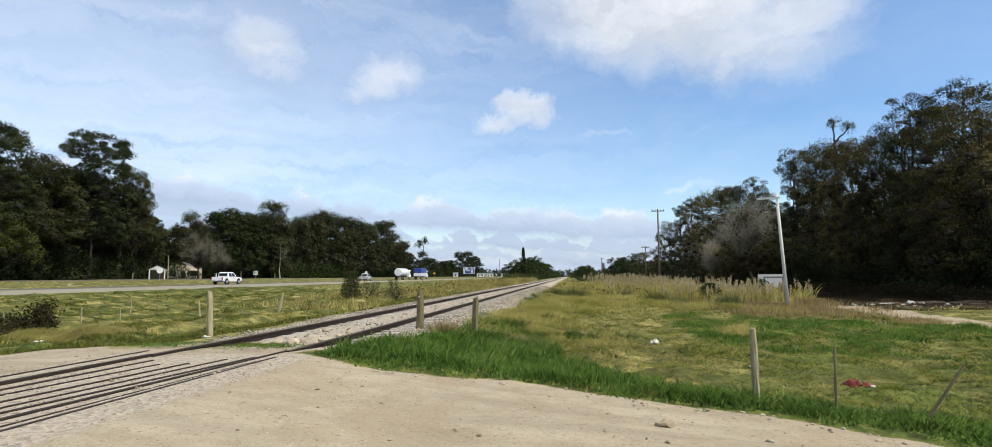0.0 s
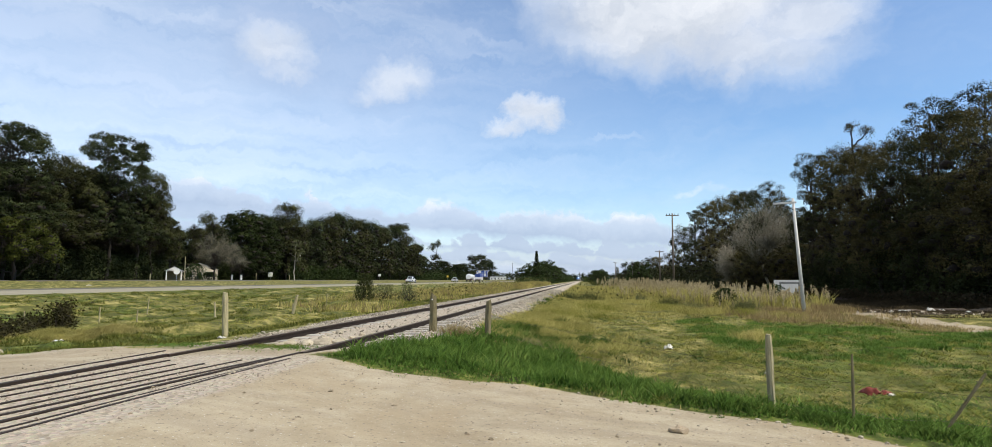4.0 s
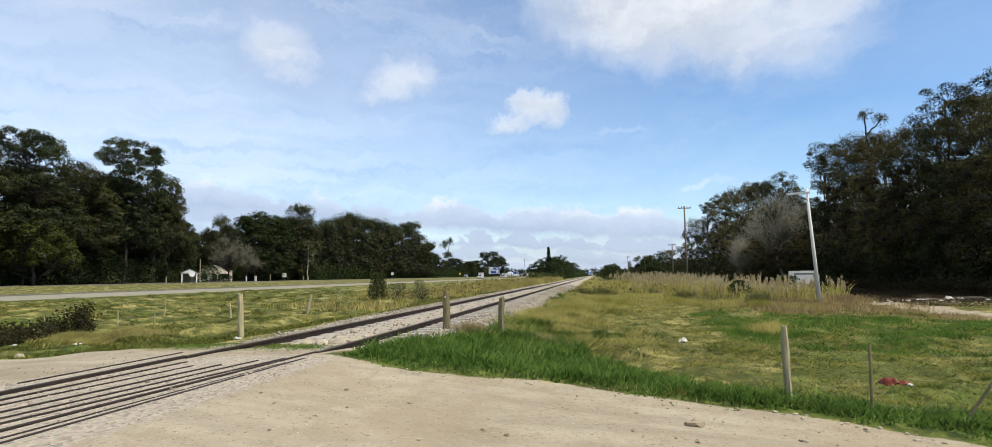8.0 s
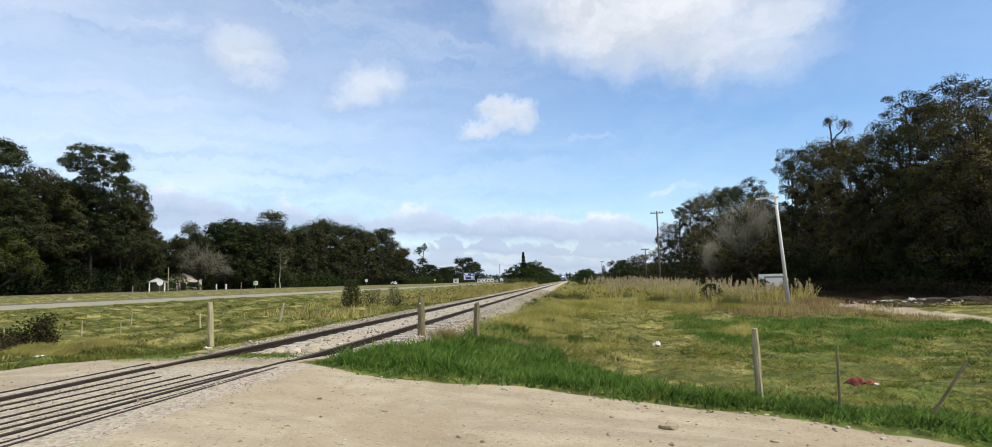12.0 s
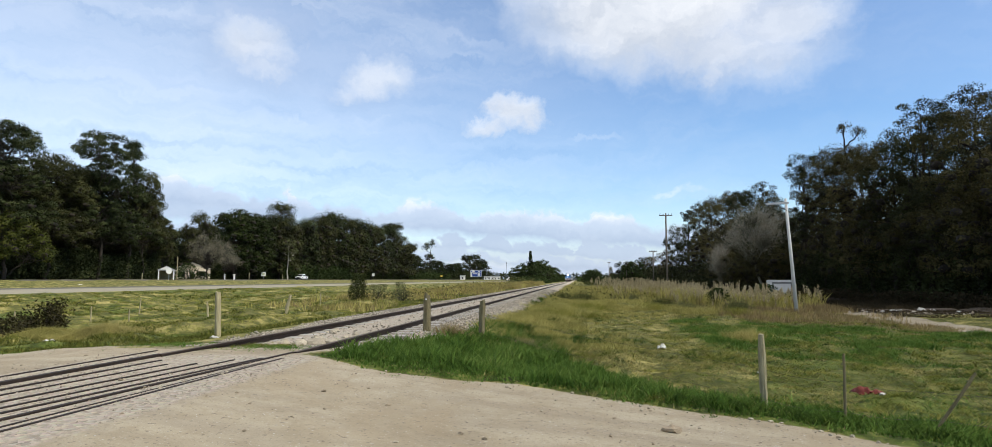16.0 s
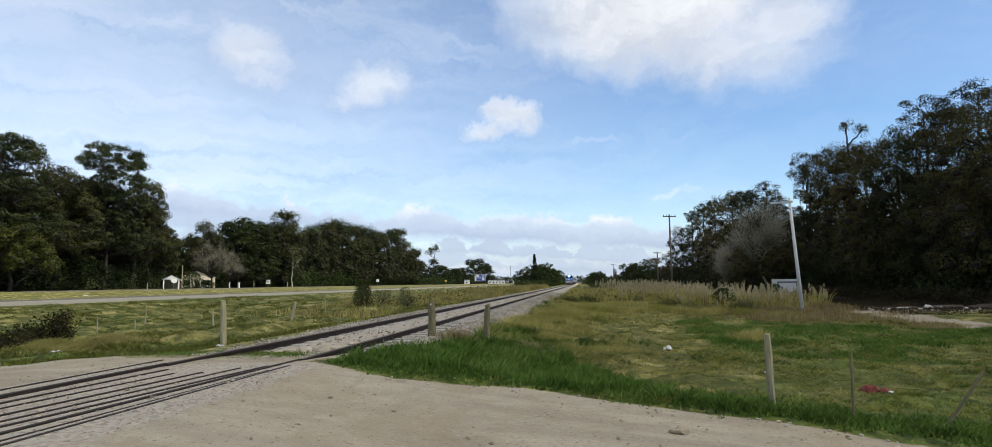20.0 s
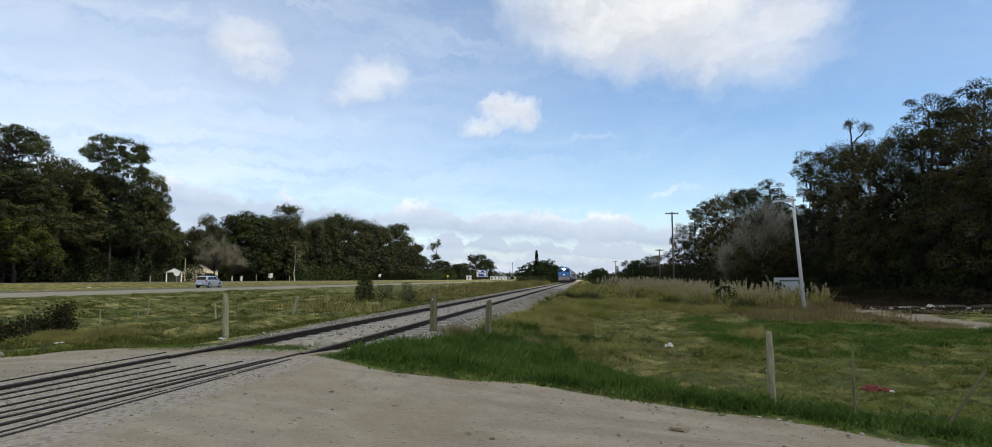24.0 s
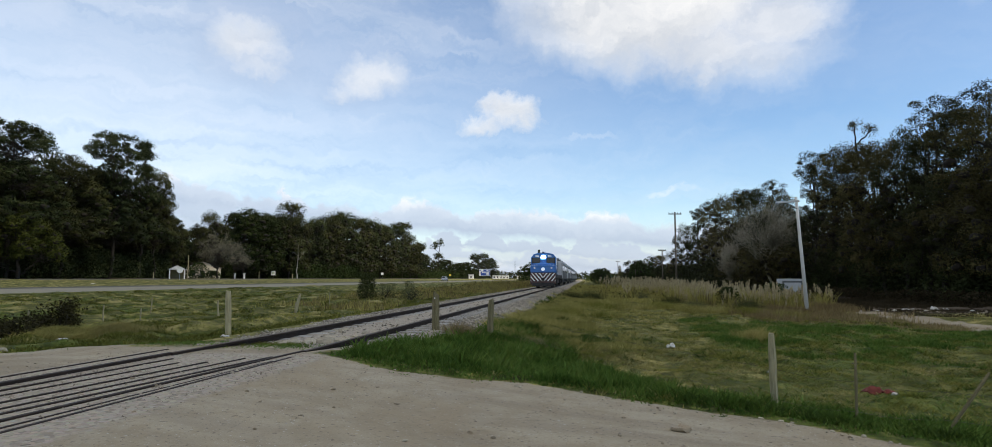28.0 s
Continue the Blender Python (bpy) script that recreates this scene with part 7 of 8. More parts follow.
billboard()


# ---- vehicles: length along x, front at +x ----
def wheel(parent, x, y, r, w):
    o = thing("wheel", "", "")
    o.parent = parent
    o.matrix_basis = pose(x, y, r)
    bm = bmesh.new()
    q = bmesh.ops.create_cone(bm, cap_ends=True, segments=20, radius1=r, radius2=r, depth=w)
    bmesh.ops.transform(bm, matrix=pose(0, 0, 0, 90), verts=q["verts"])
    part("tyre", bm, M["rubber"], o, bevel=0.03)
    bm = bmesh.new()
    s = 1 if y > 0 else -1
    q = bmesh.ops.create_cone(bm, cap_ends=True, segments=16, radius1=r * 0.62, radius2=r * 0.62, depth=0.05)
    bmesh.ops.transform(bm, matrix=pose(0, s * (w / 2 + 0.005), 0, 90), verts=q["verts"])
    part("rim", bm, M["alloy"], o, bevel=0.01)


def slab(name, parent, mat, *dims, label="", bevel=0.0):
    bm = bmesh.new()
    box(bm, *dims)
    return part(name, bm, mat, parent, label, bevel=bevel)


def pickup(name, label, body, z=0):
    """A double-cab pickup, 5.3 m long."""
    car = thing(name, label, "pickup truck")
    bm = bmesh.new()
    prism(bm, [(-2.6, 0.55), (-2.6, 1.05), (-0.95, 1.05), (1.0, 1.08), (2.35, 0.98), (2.6, 0.8), (2.62, 0.45), (2.2, 0.36), (-2.2, 0.40)], -0.9, 0.9)
    part("body", bm, body, car, bevel=0.05)
    bm = bmesh.new()
    prism(bm, [(-1.0, 1.04), (-0.92, 1.68), (-0.6, 1.78), (0.35, 1.76), (0.55, 1.7), (1.25, 1.06)], -0.84, 0.84, lambda t: 1 - 0.2 * max(0, t - 1.05))
    part("cab", bm, body, car, bevel=0.05)
    bm = bmesh.new()
    prism(bm, [(-0.82, 1.12), (-0.78, 1.60), (-0.10, 1.62), (-0.10, 1.12)], -0.835, 0.835, lambda t: 1 - 0.2 * max(0, t - 1.05))
    prism(bm, [(-0.02, 1.12), (-0.02, 1.62), (0.42, 1.60), (0.92, 1.12)], -0.835, 0.835, lambda t: 1 - 0.2 * max(0, t - 1.05))
    for v in bm.verts:
        v.co.y *= 1.012
    part("side_windows", bm, M["glass"], car)
    bm = bmesh.new()
    prism(bm, [(0.60, 1.66), (1.21, 1.10), (1.25, 1.12), (0.64, 1.68)], -0.70, 0.70, lambda t: 1 - 0.2 * max(0, t - 1.05))
    part("windscreen", bm, M["glass"], car)
    slab("rear_window", car, M["glass"], -1.0, -0.94, -0.62, 0.62, 1.2, 1.6)
    slab("bed_opening", car, M["trim_black"], -2.48, -1.08, -0.76, 0.76, 1.03, 1.06)
    slab("rear_bumper", car, M["alloy"], -2.72, -2.58, -0.82, 0.82, 0.45, 0.62, bevel=0.03)
    slab("front_bumper", car, M["trim_black"], 2.55, 2.70, -0.85, 0.85, 0.38, 0.6, bevel=0.03)
    slab("grille", car, M["trim_black"], 2.57, 2.64, -0.5, 0.5, 0.62, 0.86)
    slab("number_plate", car, M["white_paint"], -2.735, -2.722, -0.22, 0.22, 0.5, 0.6)
    slab("sill", car, M["trim_black"], -1.3, 1.3, -0.88, 0.88, 0.34, 0.44)
    for s in (-1, 1):
        slab("tail_light", car, M["lamp_red"], -2.63, -2.55, s * 0.82 - 0.07, s * 0.82 + 0.07, 0.68, 1.0)
        slab("headlight", car, M["lamp_clear"], 2.42, 2.62, s * 0.72 - 0.14, s * 0.72 + 0.14, 0.72, 0.9)
        slab("mirror", car, M["trim_black"], 0.85, 1.0, s * 0.98 - 0.1, s * 0.98 + 0.1, 1.1, 1.3, bevel=0.03)
        slab("door_handle", car, M["trim_black"], -0.65, -0.5, s * 0.91 - 0.015, s * 0.91 + 0.015, 0.93, 0.97)
        slab("door_handle", car, M["trim_black"], 0.15, 0.3, s * 0.91 - 0.015, s * 0.91 + 0.015, 0.93, 0.97)
        for x in (-1.55, 1.65):
            bm = bmesh.new()
            q = bmesh.ops.create_cone(bm, cap_ends=True, segments=20, radius1=0.46, radius2=0.46, depth=0.1)
            bmesh.ops.transform(bm, matrix=pose(x, s * 0.87, 0.42, 90), verts=q["verts"])
            part("wheel_arch", bm, M["trim_black"], car)
            wheel(car, x, s * 0.83, 0.38, 0.24)
    return car


def hatchback():
    car = thing("hatchback_car", "silver five-door hatchback driving on the highway", "car")
    bm = bmesh.new()
    prism(bm, [(-1.95, 0.32), (-2.0, 0.62), (-1.92, 0.95), (0.95, 0.93), (1.75, 0.78), (1.98, 0.6), (2.0, 0.3), (1.6, 0.2), (-1.6, 0.2)], -0.84, 0.84)
    part("body", bm, M["car_silver"], car, bevel=0.06)
    bm = bmesh.new()
    prism(bm, [(-1.92, 0.92), (-1.62, 1.38), (-1.2, 1.48), (0.1, 1.48), (0.4, 1.42), (1.2, 0.92)], -0.79, 0.79, lambda t: 1 - 0.28 * max(0, t - 0.92))
    part("cabin", bm, M["car_silver"], car, bevel=0.05)
    for a in ([(-1.55, 1.0), (-1.32, 1.34), (-0.95, 1.38), (-0.72, 1.0)], [(-0.66, 1.0), (-0.86, 1.38), (-0.15, 1.40), (-0.15, 1.0)], [(-0.09, 1.0), (-0.09, 1.40), (0.3, 1.37), (0.85, 1.0)]):
        bm = bmesh.new()
        prism(bm, a, -0.80, 0.80, lambda t: 1 - 0.28 * max(0, t - 0.92))
        part("side_window", bm, M["glass"], car)
    bm = bmesh.new()
    prism(bm, [(0.42, 1.40), (1.16, 0.96), (1.20, 0.98), (0.46, 1.43)], -0.68, 0.68, lambda t: 1 - 0.28 * max(0, t - 0.92))
    part("windscreen", bm, M["glass"], car)
    bm = bmesh.new()
    prism(bm, [(-1.90, 1.0), (-1.66, 1.36), (-1.70, 1.37), (-1.94, 1.0)], -0.66, 0.66, lambda t: 1 - 0.28 * max(0, t - 0.92))
    part("rear_window", bm, M["glass"], car)
    slab("rear_bumper", car, M["car_silver"], -2.08, -1.9, -0.82, 0.82, 0.28, 0.58, bevel=0.05)
    slab("bumper_insert", car, M["trim_black"], -2.10, -2.06, -0.6, 0.6, 0.27, 0.38)
    slab("front_bumper", car, M["car_silver"], 1.85, 2.08, -0.8, 0.8, 0.25, 0.55, bevel=0.05)
    slab("number_plate", car, M["white_paint"], -2.105, -2.085, -0.22, 0.22, 0.44, 0.54)
    for s in (-1, 1):
        slab("tail_light", car, M["lamp_red"], -2.0, -1.85, s * 0.76 - 0.07, s * 0.76 + 0.07, 0.76, 0.96, bevel=0.02)
        slab("headlight", car, M["lamp_clear"], 1.72, 1.95, s * 0.66 - 0.13, s * 0.66 + 0.13, 0.58, 0.74, bevel=0.02)
        slab("mirror", car, M["car_silver"], 0.65, 0.8, s * 0.92 - 0.09, s * 0.92 + 0.09, 0.95, 1.1, bevel=0.03)
        slab("door_handle", car, M["trim_black"], -0.7, -0.56, s * 0.848 - 0.012, s * 0.848 + 0.012, 0.82, 0.86)
        slab("door_handle", car, M["trim_black"], 0.1, 0.24, s * 0.848 - 0.012, s * 0.848 + 0.012, 0.82, 0.86)
        for x in (-1.28, 1.25):
            bm = bmesh.new()
            q = bmesh.ops.create_cone(bm, cap_ends=True, segments=20, radius1=0.36, radius2=0.36, depth=0.08)
            bmesh.ops.transform(bm, matrix=pose(x, s * 0.81, 0.32, 90), verts=q["verts"])
            part("wheel_arch", bm, M["trim_black"], car)
            wheel(car, x, s * 0.76, 0.31, 0.2)
    return car


def lorry(label, tank):
    """A lorry: cab, frame, and a tank or a covered box."""
    car = thing("tank_lorry" if tank else "covered_lorry", label, "lorry")
    slab("frame", car, M["steel_dark"], -5.2, 4.4, -0.45, 0.45, 0.75, 1.05)
    slab("cab", car, M["car_white"], 3.0, 5.2, -1.2, 1.2, 0.8, 3.0, bevel=0.12)
    slab("windscreen", car, M["glass"], 5.18, 5.23, -1.0, 1.0, 1.9, 2.7)
    for s in (-1, 1):
        slab("side_window", car, M["glass"], 3.9, 4.9, s * 1.2 - 0.02, s * 1.2 + 0.02, 1.9, 2.6)
        slab("tail_light", car, M["lamp_red"], -5.25, -5.15, s * 0.95 - 0.15, s * 0.95 + 0.15, 0.85, 1.0)
        slab("mudguard", car, M["trim_black"], -4.9, -1.9, s * 1.0 - 0.25, s * 1.0 + 0.25, 1.02, 1.08)
        for x in (-4.1, -2.8, 3.9):
            wheel(car, x, s * 1.0, 0.5, 0.3)
    if tank:
        bm = bmesh.new()
        q = bmesh.ops.create_cone(bm, cap_ends=True, segments=28, radius1=1.25, radius2=1.25, depth=7.6)
        bmesh.ops.transform(bm, matrix=pose(-1.2, 0, 2.25, 0, 90) @ Matrix.Diagonal((0.95, 1, 1, 1)), verts=q["verts"])
        part("tank", bm, M["car_white"], car, bevel=0.25)
        for x in (-3.6, -1.2, 1.2):
            slab("manhole", car, M["alloy"], x - 0.25, x + 0.25, -0.25, 0.25, 3.42, 3.52)
            slab("saddle", car, M["steel_dark"], x - 0.12, x + 0.12, -0.9, 0.9, 1.05, 1.3)
    else:
        slab("cargo_box", car, M["car_white"], -5.2, 2.7, -1.25, 1.25, 1.06, 2.2, bevel=0.03)
        slab("tarpaulin", car, M["tarp_blue"], -5.24, 2.74, -1.29, 1.29, 2.2, 3.7, bevel=0.15)
    return car


# ---- the train: nose towards -y ----
def bogie(parent, y, span, r):
    o = thing("bogie", "", "")
    o.parent = parent
    o.matrix_basis = pose(0, y, 0)
    for s in (-1, 1):
        slab("side_frame", o, M["steel_dark"], s * 1.02 - 0.07, s * 1.02 + 0.07, -span / 2 - 0.5, span / 2 + 0.5, 0.42, 0.82, bevel=0.03)
    for k in (-span / 2, 0, span / 2) if span > 3 else (-span / 2, span / 2):
        bm = bmesh.new()
        rod(bm, (-0.8, k, r), (0.8, k, r), 0.08, sides=8)
        for s in (-1, 1):
            rod(bm, (s * 0.84 - 0.07, k, r), (s * 0.84 + 0.07, k, r), r, sides=20)
        part("wheelset", bm, M["steel_dark"], o)


def clipped(poly, lo, hi):
    """A convex outline cut off at x = lo and x = hi."""
    for side, lim in ((1, lo), (-1, hi)):
        out = []
        for (ax, az), (bx, bz) in zip(poly, poly[1:] + poly[:1]):
            ina, inb = side * (ax - lim) >= 0, side * (bx - lim) >= 0
            if ina:
                out.append((ax, az))
            if ina != inb:
                t = (lim - ax) / (bx - ax)
                out.append((lim, az + t * (bz - az)))
        poly = out
        if not poly:
            return []
    return poly


def locomotive():
    e = thing("diesel_locomotive", "blue diesel locomotive with white chevrons and lit headlight", "locomotive")
    W2 = 1.42
    slab("frame", e, M["steel_dark"], -W2, W2, 0.5, 17.6, 1.05, 1.45, bevel=0.03)
    # pilot with chevrons
    slab("pilot", e, M["loco_red"], -W2, W2, 0.0, 0.5, 0.42, 1.66, bevel=0.03)
    slab("snow_plough", e, M["steel_dark"], -1.2, 1.2, -0.1, 0.45, 0.18, 0.55)
    for s in (-1, 1):
        for k in range(-3, 5):
            x = 0.02 + k * 0.42
            a = clipped([(x, 0.72), (x + 0.17, 0.72), (x + 0.92, 1.62), (x + 0.75, 1.62)], 0.03, W2 - 0.03)
            if len(a) > 2:
                bm = bmesh.new()
                prism(bm, [(s * px, pz) for px, pz in a], -0.03, 0.0)
                part("chevron", bm, M["loco_white"], e)
    # short nose and cab
    slab("nose", e, M["loco_blue"], -1.15, 1.15, 0.35, 1.5, 1.5, 2.75, bevel=0.12)
    slab("nose_step", e, M["loco_blue"], -W2, W2, 0.05, 0.6, 1.67, 2.5, bevel=0.06)
    bm = bmesh.new()
    prism(bm, [(-W2, 1.5), (W2, 1.5), (W2, 3.35), (1.1, 3.78), (0.5, 3.92), (-0.5, 3.92), (-1.1, 3.78), (-W2, 3.35)], 0.75, 3.6)
    part("cab", bm, M["loco_blue"], e, bevel=0.05)
    for x0, x1 in ((-1.24, -0.40), (0.40, 1.24)):
        slab("windscreen", e, M["glass"], x0, x1, 0.70, 0.76, 2.78, 3.32, bevel=0.02)
        slab("window_surround", e, M["trim_black"], x0 - 0.06, x1 + 0.06, 0.725, 0.765, 2.72, 3.38, bevel=0.02)
    for s in (-1, 1):
        slab("side_window", e, M["glass"], s * W2 - 0.03, s * W2 + 0.03, 1.3, 2.9, 2.5, 3.2)
        slab("number_board", e, M["white_paint"], s * 0.72 - 0.2, s * 0.72 + 0.2, 0.70, 0.76, 3.47, 3.62)
        slab("marker_light", e, M["lamp_clear"], s * 0.95 - 0.09, s * 0.95 + 0.09, 0.02, 0.08, 2.1, 2.3)
        bm = bmesh.new()
        rod(bm, (s * 1.32, 0.2, 1.5), (s * 1.32, 0.2, 2.5), 0.025, sides=6)
        rod(bm, (s * 1.32, 0.2, 2.5), (s * 0.6, 0.1, 2.5), 0.025, sides=6)
        part("handrail", bm, M["loco_white"], e)
        bm = bmesh.new()
        rod(bm, (s * 1.36, 3.7, 2.35), (s * 1.36, 17.4, 2.35), 0.022, sides=6)
        for k in range(8):
            rod(bm, (s * 1.36, 3.8 + k * 1.9, 1.45), (s * 1.36, 3.8 + k * 1.9, 2.35), 0.02, sides=6)
        part("handrail", bm, M["loco_white"], e)
        slab("ladder", e, M["steel_dark"], s * 1.3 - 0.14, s * 1.3 + 0.14, 0.45, 0.75, 0.35, 1.05)
    bm = bmesh.new()
    q = bmesh.ops.create_cone(bm, cap_ends=True, segments=24, radius1=0.2, radius2=0.2, depth=0.05)
    bmesh.ops.transform(bm, matrix=pose(0, 0.02, 2.05, 90), verts=q["verts"])
    part("emblem", bm, M["emblem_lit"], e, "round pale emblem on the nose")
    bm = bmesh.new()
    for s in (-1, 1):
        q = bmesh.ops.create_cone(bm, cap_ends=True, segments=20, radius1=0.18, radius2=0.18, depth=0.1)
        bmesh.ops.transform(bm, matrix=pose(s * 0.1, 0.64, 3.42, 90), verts=q["verts"])
    part("headlight", bm, M["headlight"], e, "twin lit headlight")
    slab("headlight_housing", e, M["loco_blue"], -0.38, 0.38, 0.68, 0.95, 3.1, 3.78, bevel=0.04)
    bm = bmesh.new()
    prism(bm, [(-0.95, 1.45), (0.95, 1.45), (0.95, 3.3), (0.6, 3.6), (-0.6, 3.6), (-0.95, 3.3)], 3.6, 17.2)
    part("hood", bm, M["loco_hood"], e, bevel=0.04)
    for k in range(7):
        for s in (-1, 1):
            slab("hood_door", e, M["loco_hood"], s * 0.96 - 0.015, s * 0.96 + 0.015, 4.0 + k * 1.85, 5.6 + k * 1.85, 1.6, 3.0, bevel=0.01)
    for y in (7.0, 12.5, 15.2):
        bm = bmesh.new()
        rod(bm, (0, y, 3.55), (0, y, 3.78), 0.5, sides=16)
        part("roof_fan", bm, M["steel_dark"], e)
    slab("exhaust", e, M["steel_dark"], -0.3, 0.3, 9.4, 10.2, 3.55, 3.85)
    bm = bmesh.new()
    for x in (-0.15, 0.0, 0.15):
        rod(bm, (x, 1.0, 4.0), (x, 1.5, 4.0), 0.07, 0.03, 8)
    rod(bm, (0, 1.4, 3.9), (0, 1.4, 4.0), 0.04, sides=6)
    part("horn", bm, M["steel_dark"], e)
    slab("fuel_tank", e, M["steel_dark"], -1.25, 1.25, 6.6, 11.0, 0.4, 1.05, bevel=0.1)
    slab("coupler", e, M["steel_dark"], -0.15, 0.15, -0.55, 0.2, 0.78, 1.05, bevel=0.03)
    bogie(e, 3.6, 3.6, 0.5)
    bogie(e, 14.2, 3.6, 0.5)
    return e


def coach(label):
    c = thing("passenger_coach", label, "railway coach", group="coaches of the train")
    bm = bmesh.new()
    prism(bm, [(-1.42, 1.0), (1.42, 1.0), (1.45, 2.2), (1.42, 3.2), (1.2, 3.6), (0.7, 3.85), (-0.7, 3.85), (-1.2, 3.6), (-1.42, 3.2), (-1.45, 2.2)], 0.3, 24.7)
    part("body", bm, M["stainless"], c, bevel=0.04)
    slab("end_wall", c, M["loco_white"], -1.38, 1.38, 0.27, 0.31, 1.05, 3.5)
    slab("gangway", c, M["trim_black"], -0.5, 0.5, 0.0, 0.3, 1.1, 3.2)
    for s in (-1, 1):
        slab("window_band", c, M["trim_black"], s * 1.445 - 0.012, s * 1.445 + 0.012, 2.6, 22.4, 2.05, 2.95)
        for k in range(10):
            slab("window", c, M["glass"], s * 1.45 - 0.02, s * 1.45 + 0.02, 2.9 + k * 1.95, 4.4 + k * 1.95, 2.12, 2.86)
        for y in (0.9, 23.2):
            slab("door", c, M["loco_white"], s * 1.445 - 0.02, s * 1.445 + 0.02, y, y + 0.9, 1.1, 3.1)
    for y in (5, 12.5, 20):
        slab("roof_unit", c, M["roof_tin"], -0.8, 0.8, y - 1.2, y + 1.2, 3.84, 4.05, bevel=0.05)
    slab("underframe_box", c, M["steel_dark"], -1.1, 1.1, 8.5, 16.5, 0.45, 1.0, bevel=0.05)
    bogie(c, 3.6, 2.5, 0.46)
    bogie(c, 21.4, 2.5, 0.46)
    return c


PICKUP_AWAY = pickup("pickup_truck", "white double-cab pickup driving away on the highway", M["car_white"])
PICKUP_DARK = pickup("pickup_truck", "pale grey pickup driving ahead on the highway", M["car_dark"])
PICKUP_NEAR = pickup("pickup_truck", "white double-cab pickup approaching on the far carriageway", M["car_white"])
HATCH = hatchback()
HATCH.scale = (0.93, 1.0, 1.05)
TANKER = lorry("white tank lorry driving away on the highway", True)
COVERED = lorry("white lorry with a blue tarpaulin driving away", False)
LOCO = locomotive()
COACHES = [coach("grey stainless passenger coach behind the locomotive")]
for i in range(5):
    COACHES.append(copy_thing(COACHES[0], pose(0, 0, 0)))

# ---- sleepers and ballast ----
bm = bmesh.new()
prism(bm, [(-1.35, -0.2), (1.35, -0.2), (1.35, 0.0), (0.55, -0.02), (0.45, -0.045), (-0.45, -0.045), (-0.55, -0.02), (-1.35, 0.0)], -0.13, 0.13)
bmesh.ops.recalc_face_normals(bm, faces=bm.faces)
SLEEPER = bpy.data.meshes.new("sleeper")
bm.to_mesh(SLEEPER)
bm.free()
SLEEPER.materials.append(M["concrete"])
for i in range(300):
    part("sleeper", SLEEPER, parent=track, m=pose(TRACK_X, 9.6 + i * 0.6, RAIL_Z - 0.098, 0, 0, rs.uniform(-0.6, 0.6)))


def ballast():
    rng = np.random.default_rng(3)
    n = 26000
    y = 10.3 + 60 * rng.uniform(0, 1, n) ** 1.8
    x = rng.uniform(-7.5, -1.8, n)
    keep = (zones(x, y)[1] > rng.uniform(0.15, 0.9, n)) & (np.abs(x - RAIL_L) > 0.09) & (np.abs(x - RAIL_R) > 0.09) & ((np.abs(x - TRACK_X) > 0.8) | (rng.uniform(0, 1, n) < 0.12))
    x, y = x[keep], y[keep]
    n = len(x)
    s = rng.uniform(0.012, 0.030, n) * (1 + y / 60)
    o = np.array([[1, 0, 0], [0, 1, 0], [-1, 0, 0], [0, -1, 0], [0, 0, 0.8], [0, 0, -0.8]], float)
    a = rng.uniform(0, 6.28, n)
    rot = np.stack([np.stack([np.cos(a), -np.sin(a), 0 * a], -1), np.stack([np.sin(a), np.cos(a), 0 * a], -1), np.stack([0 * a, 0 * a, 1 + 0 * a], -1)], 1)
    v = np.einsum("nij,kj->nki", rot, o) * s[:, None, None] * rng.uniform(0.7, 1.3, (n, 6, 1)) + np.stack([x, y, lie(x, y) + s * 0.2], -1)[:, None]
    f = np.array([[0, 1, 4], [1, 2, 4], [2, 3, 4], [3, 0, 4], [1, 0, 5], [2, 1, 5], [3, 2, 5], [0, 3, 5]])
    f = (np.arange(n)[:, None, None] * 6 + f).reshape(-1, 3)
    tagged(new("ballast_stones", mesh_np("ballast_stones", v.reshape(-1, 3), f, M["ballast"])), "pale grey crushed stone along the track", "ballast", kind="stuff")


M["ballast"] = leafy("crushed_stone", [(0.14, 0.12, 0.088), (0.27, 0.24, 0.185), (0.40, 0.36, 0.285), (0.55, 0.50, 0.41)], 0.0, 0.9, 1.0)
ballast()


def pebbles():
    """Grit strewn over the dirt road."""
    rng = np.random.default_rng(13)
    n = 15000
    x, y = rng.uniform(-11, 4.5, n), 3.6 + 6 * rng.uniform(0, 1, n)
    deck_part = rng.uniform(0, 1, n) < 0.35
    x = np.where(deck_part, rng.uniform(-6.4, -3.3, n), x)
    keep = (past_dirt(x, y) < 0.05) & (rng.uniform(0, 1, n) < 0.25 + 0.75 * step(0.42, 0.62, fbm(x * 0.8, y * 0.8, 71)))
    x, y = x[keep], y[keep]
    n = len(x)
    s = 0.003 + 0.011 * rng.uniform(0, 1, n) ** 3
    o = np.array([[1, 0, 0], [-0.5, 0.87, 0], [-0.5, -0.87, 0], [0, 0, 0.8]], float)
    a = rng.uniform(0, 6.28, n)
    c, k = np.cos(a)[:, None], np.sin(a)[:, None]
    v = np.stack([c * o[:, 0] - k * o[:, 1], k * o[:, 0] + c * o[:, 1], np.repeat(o[None, :, 2], n, 0)], -1) * s[:, None, None] * rng.uniform(0.7, 1.4, (n, 4, 1)) + np.stack([x, y, lie(x, y) + 0.001], -1)[:, None]
    f = (np.arange(n)[:, None, None] * 4 + np.array([[0, 1, 3], [1, 2, 3], [2, 0, 3]])).reshape(-1, 3)
    tagged(new("pebbles", mesh_np("pebbles", v.reshape(-1, 3), f, M["grit"])), "scattered pebbles and grit on the dirt road", "pebbles", kind="stuff")


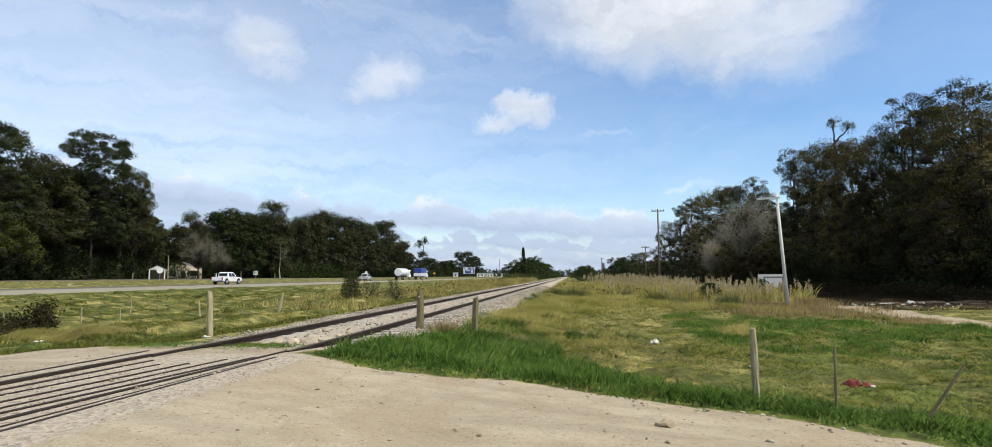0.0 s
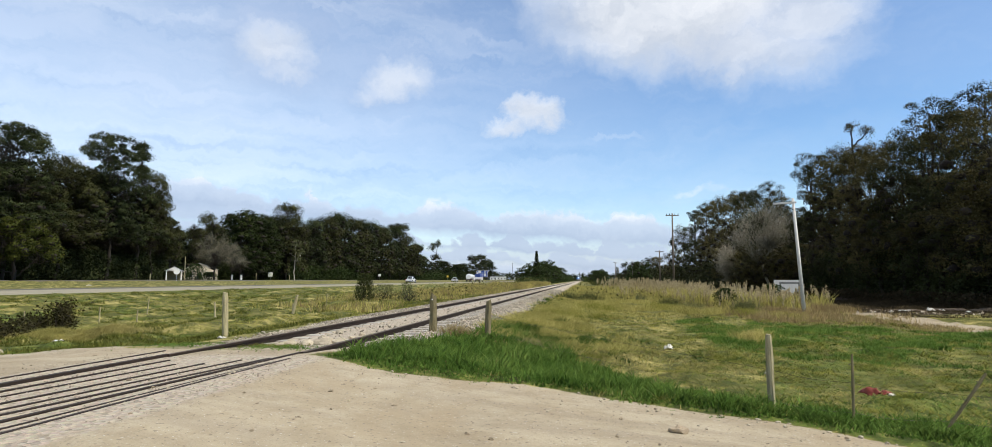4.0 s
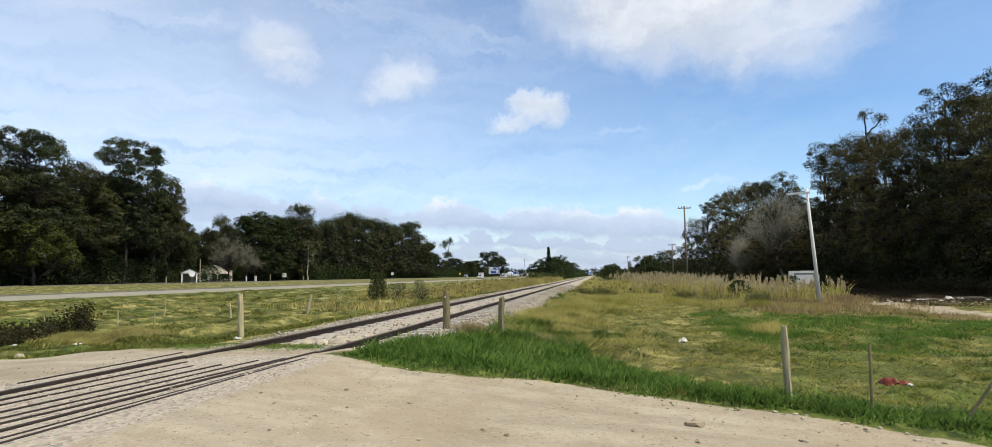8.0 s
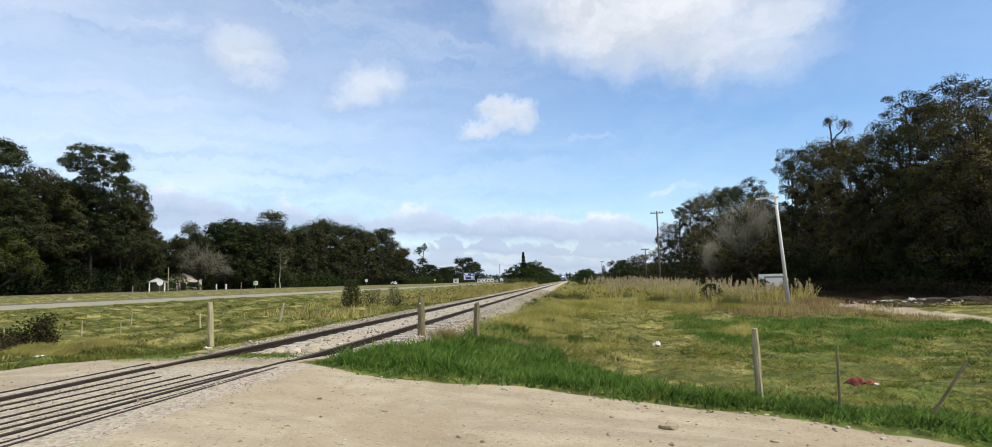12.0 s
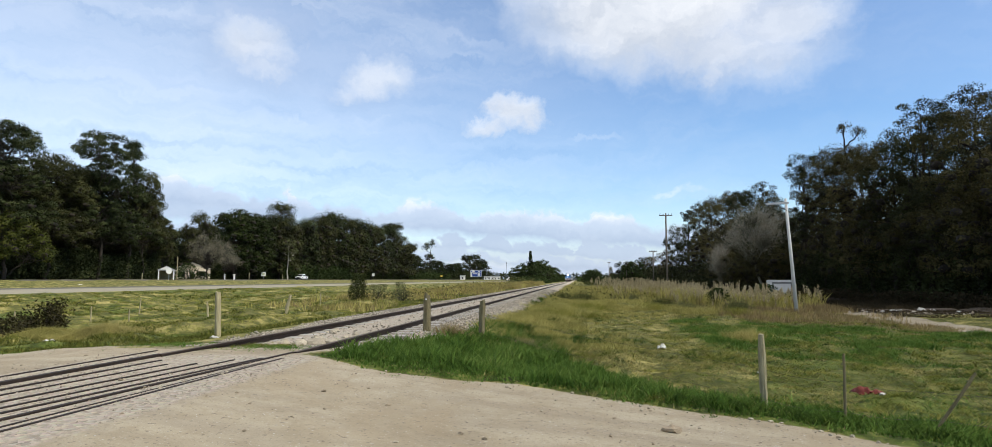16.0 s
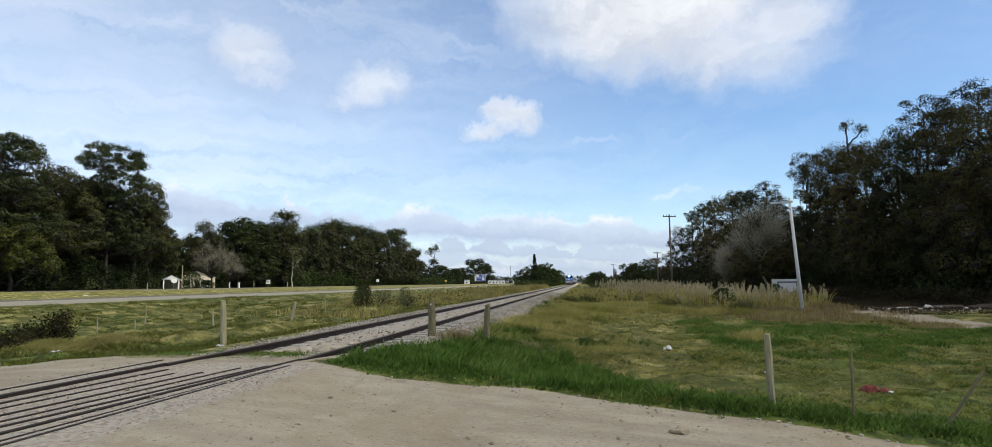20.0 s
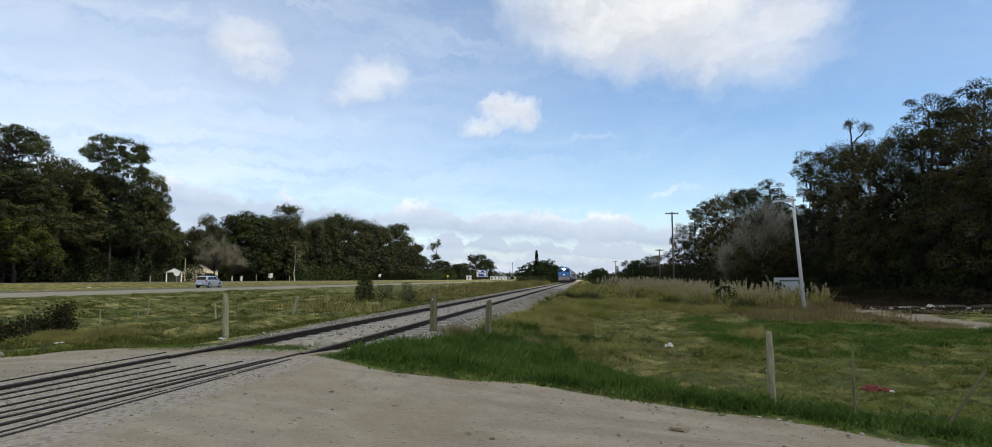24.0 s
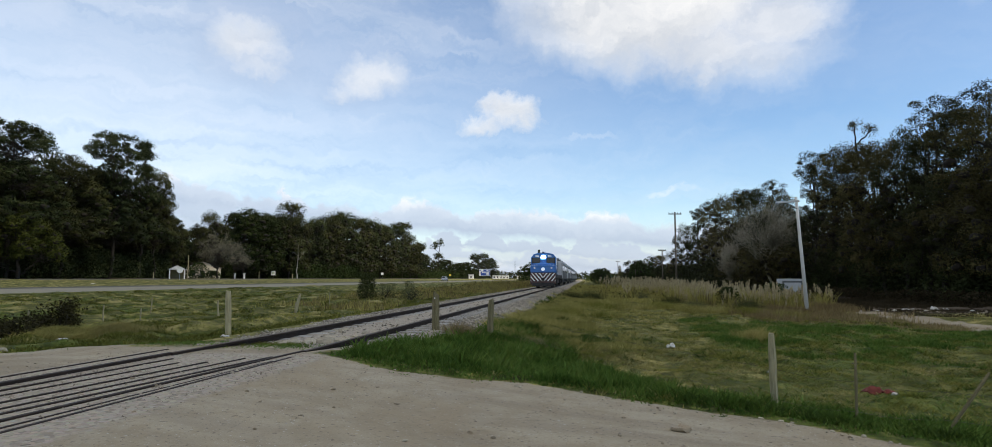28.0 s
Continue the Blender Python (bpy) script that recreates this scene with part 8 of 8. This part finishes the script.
def rubble():
    """Broken bits strewn over the tipping place."""
    rng = np.random.default_rng(14)
    n = 650
    x, y = rng.uniform(13.5, 25, n), 34 + 7.5 * rng.uniform(0, 1, n)
    keep = rng.uniform(0, 1, n) < step(0.42, 0.6, fbm(x * 0.5, y * 0.5, 72))
    x, y = x[keep], y[keep]
    n = len(x)
    s = 0.02 + 0.11 * rng.uniform(0, 1, n) ** 3
    o = np.array([[1, 0, 0], [-0.5, 0.87, 0], [-0.5, -0.87, 0], [0, 0, 0.9]], float)
    v = o[None] * s[:, None, None] * rng.uniform(0.6, 1.5, (n, 4, 3)) + np.stack([x, y, lie(x, y)], -1)[:, None]
    f = (np.arange(n)[:, None, None] * 4 + np.array([[0, 1, 3], [1, 2, 3], [2, 0, 3]])).reshape(-1, 3)
    tagged(new("rubble", mesh_np("rubble", v.reshape(-1, 3), f, M["grit"])), "broken rubble strewn over dark soil", "rubble", kind="stuff")


M["grit"] = leafy("road_grit", [(0.15, 0.12, 0.09), (0.24, 0.20, 0.15), (0.40, 0.36, 0.29), (0.62, 0.59, 0.53)], 0.0, 0.9, 2.0)
pebbles()
rubble()


# ---- what moves ----
def drive(ob, x, y0, speed, z, turn):
    """Along the highway at an even pace: y0 at the start, metres a second."""
    walk(ob, [(t, pose(x, y0 + speed * t, z, 0, 0, turn)) for t in (0, 7, 14, 21, 28)])


def motions():
    drive(PICKUP_AWAY, -50, 84.9, 22.5, 0.47, 90)
    drive(PICKUP_DARK, -50, 146.5, 22.6, 0.47, 90)
    drive(TANKER, -50, 180.5, 22.6, 0.47, 90)
    drive(COVERED, -50, 203.5, 22.6, 0.47, 90)
    drive(PICKUP_NEAR, -87, 631.0, -27.8, 1.12, -90)
    drive(HATCH, -49.5, 58.8 - 34.3 * 23.5, 34.3, 0.47, 90)
    nose, pace = 655.8, -20.96
    for ob, back in [(LOCO, 0.0)] + [(c, 18.2 + 25.0 * i) for i, c in enumerate(COACHES)]:
        walk(ob, [(t, pose(TRACK_X, nose + back + pace * t, RAIL_Z)) for t in (0, 7, 14, 21, 28)])
    # the clouds drift to the left, one of them across the sun
    reach = sun_way * (CLOUD_Z / sun_way.z)
    walk(drifting, [(t, pose(CLOUD_SHADE[0] + CLOUD_DRIFT[0] * t + reach.x, CLOUD_SHADE[1] + CLOUD_DRIFT[1] * t + reach.y, CLOUD_Z)) for t in (0, 7, 14, 21, 28)])
    walk(clouds, [(t, pose(0, 0, 0, 0, 0, 3.0 * (t - 8) / 28)) for t in (0, 7, 14, 21, 28)])


motions()
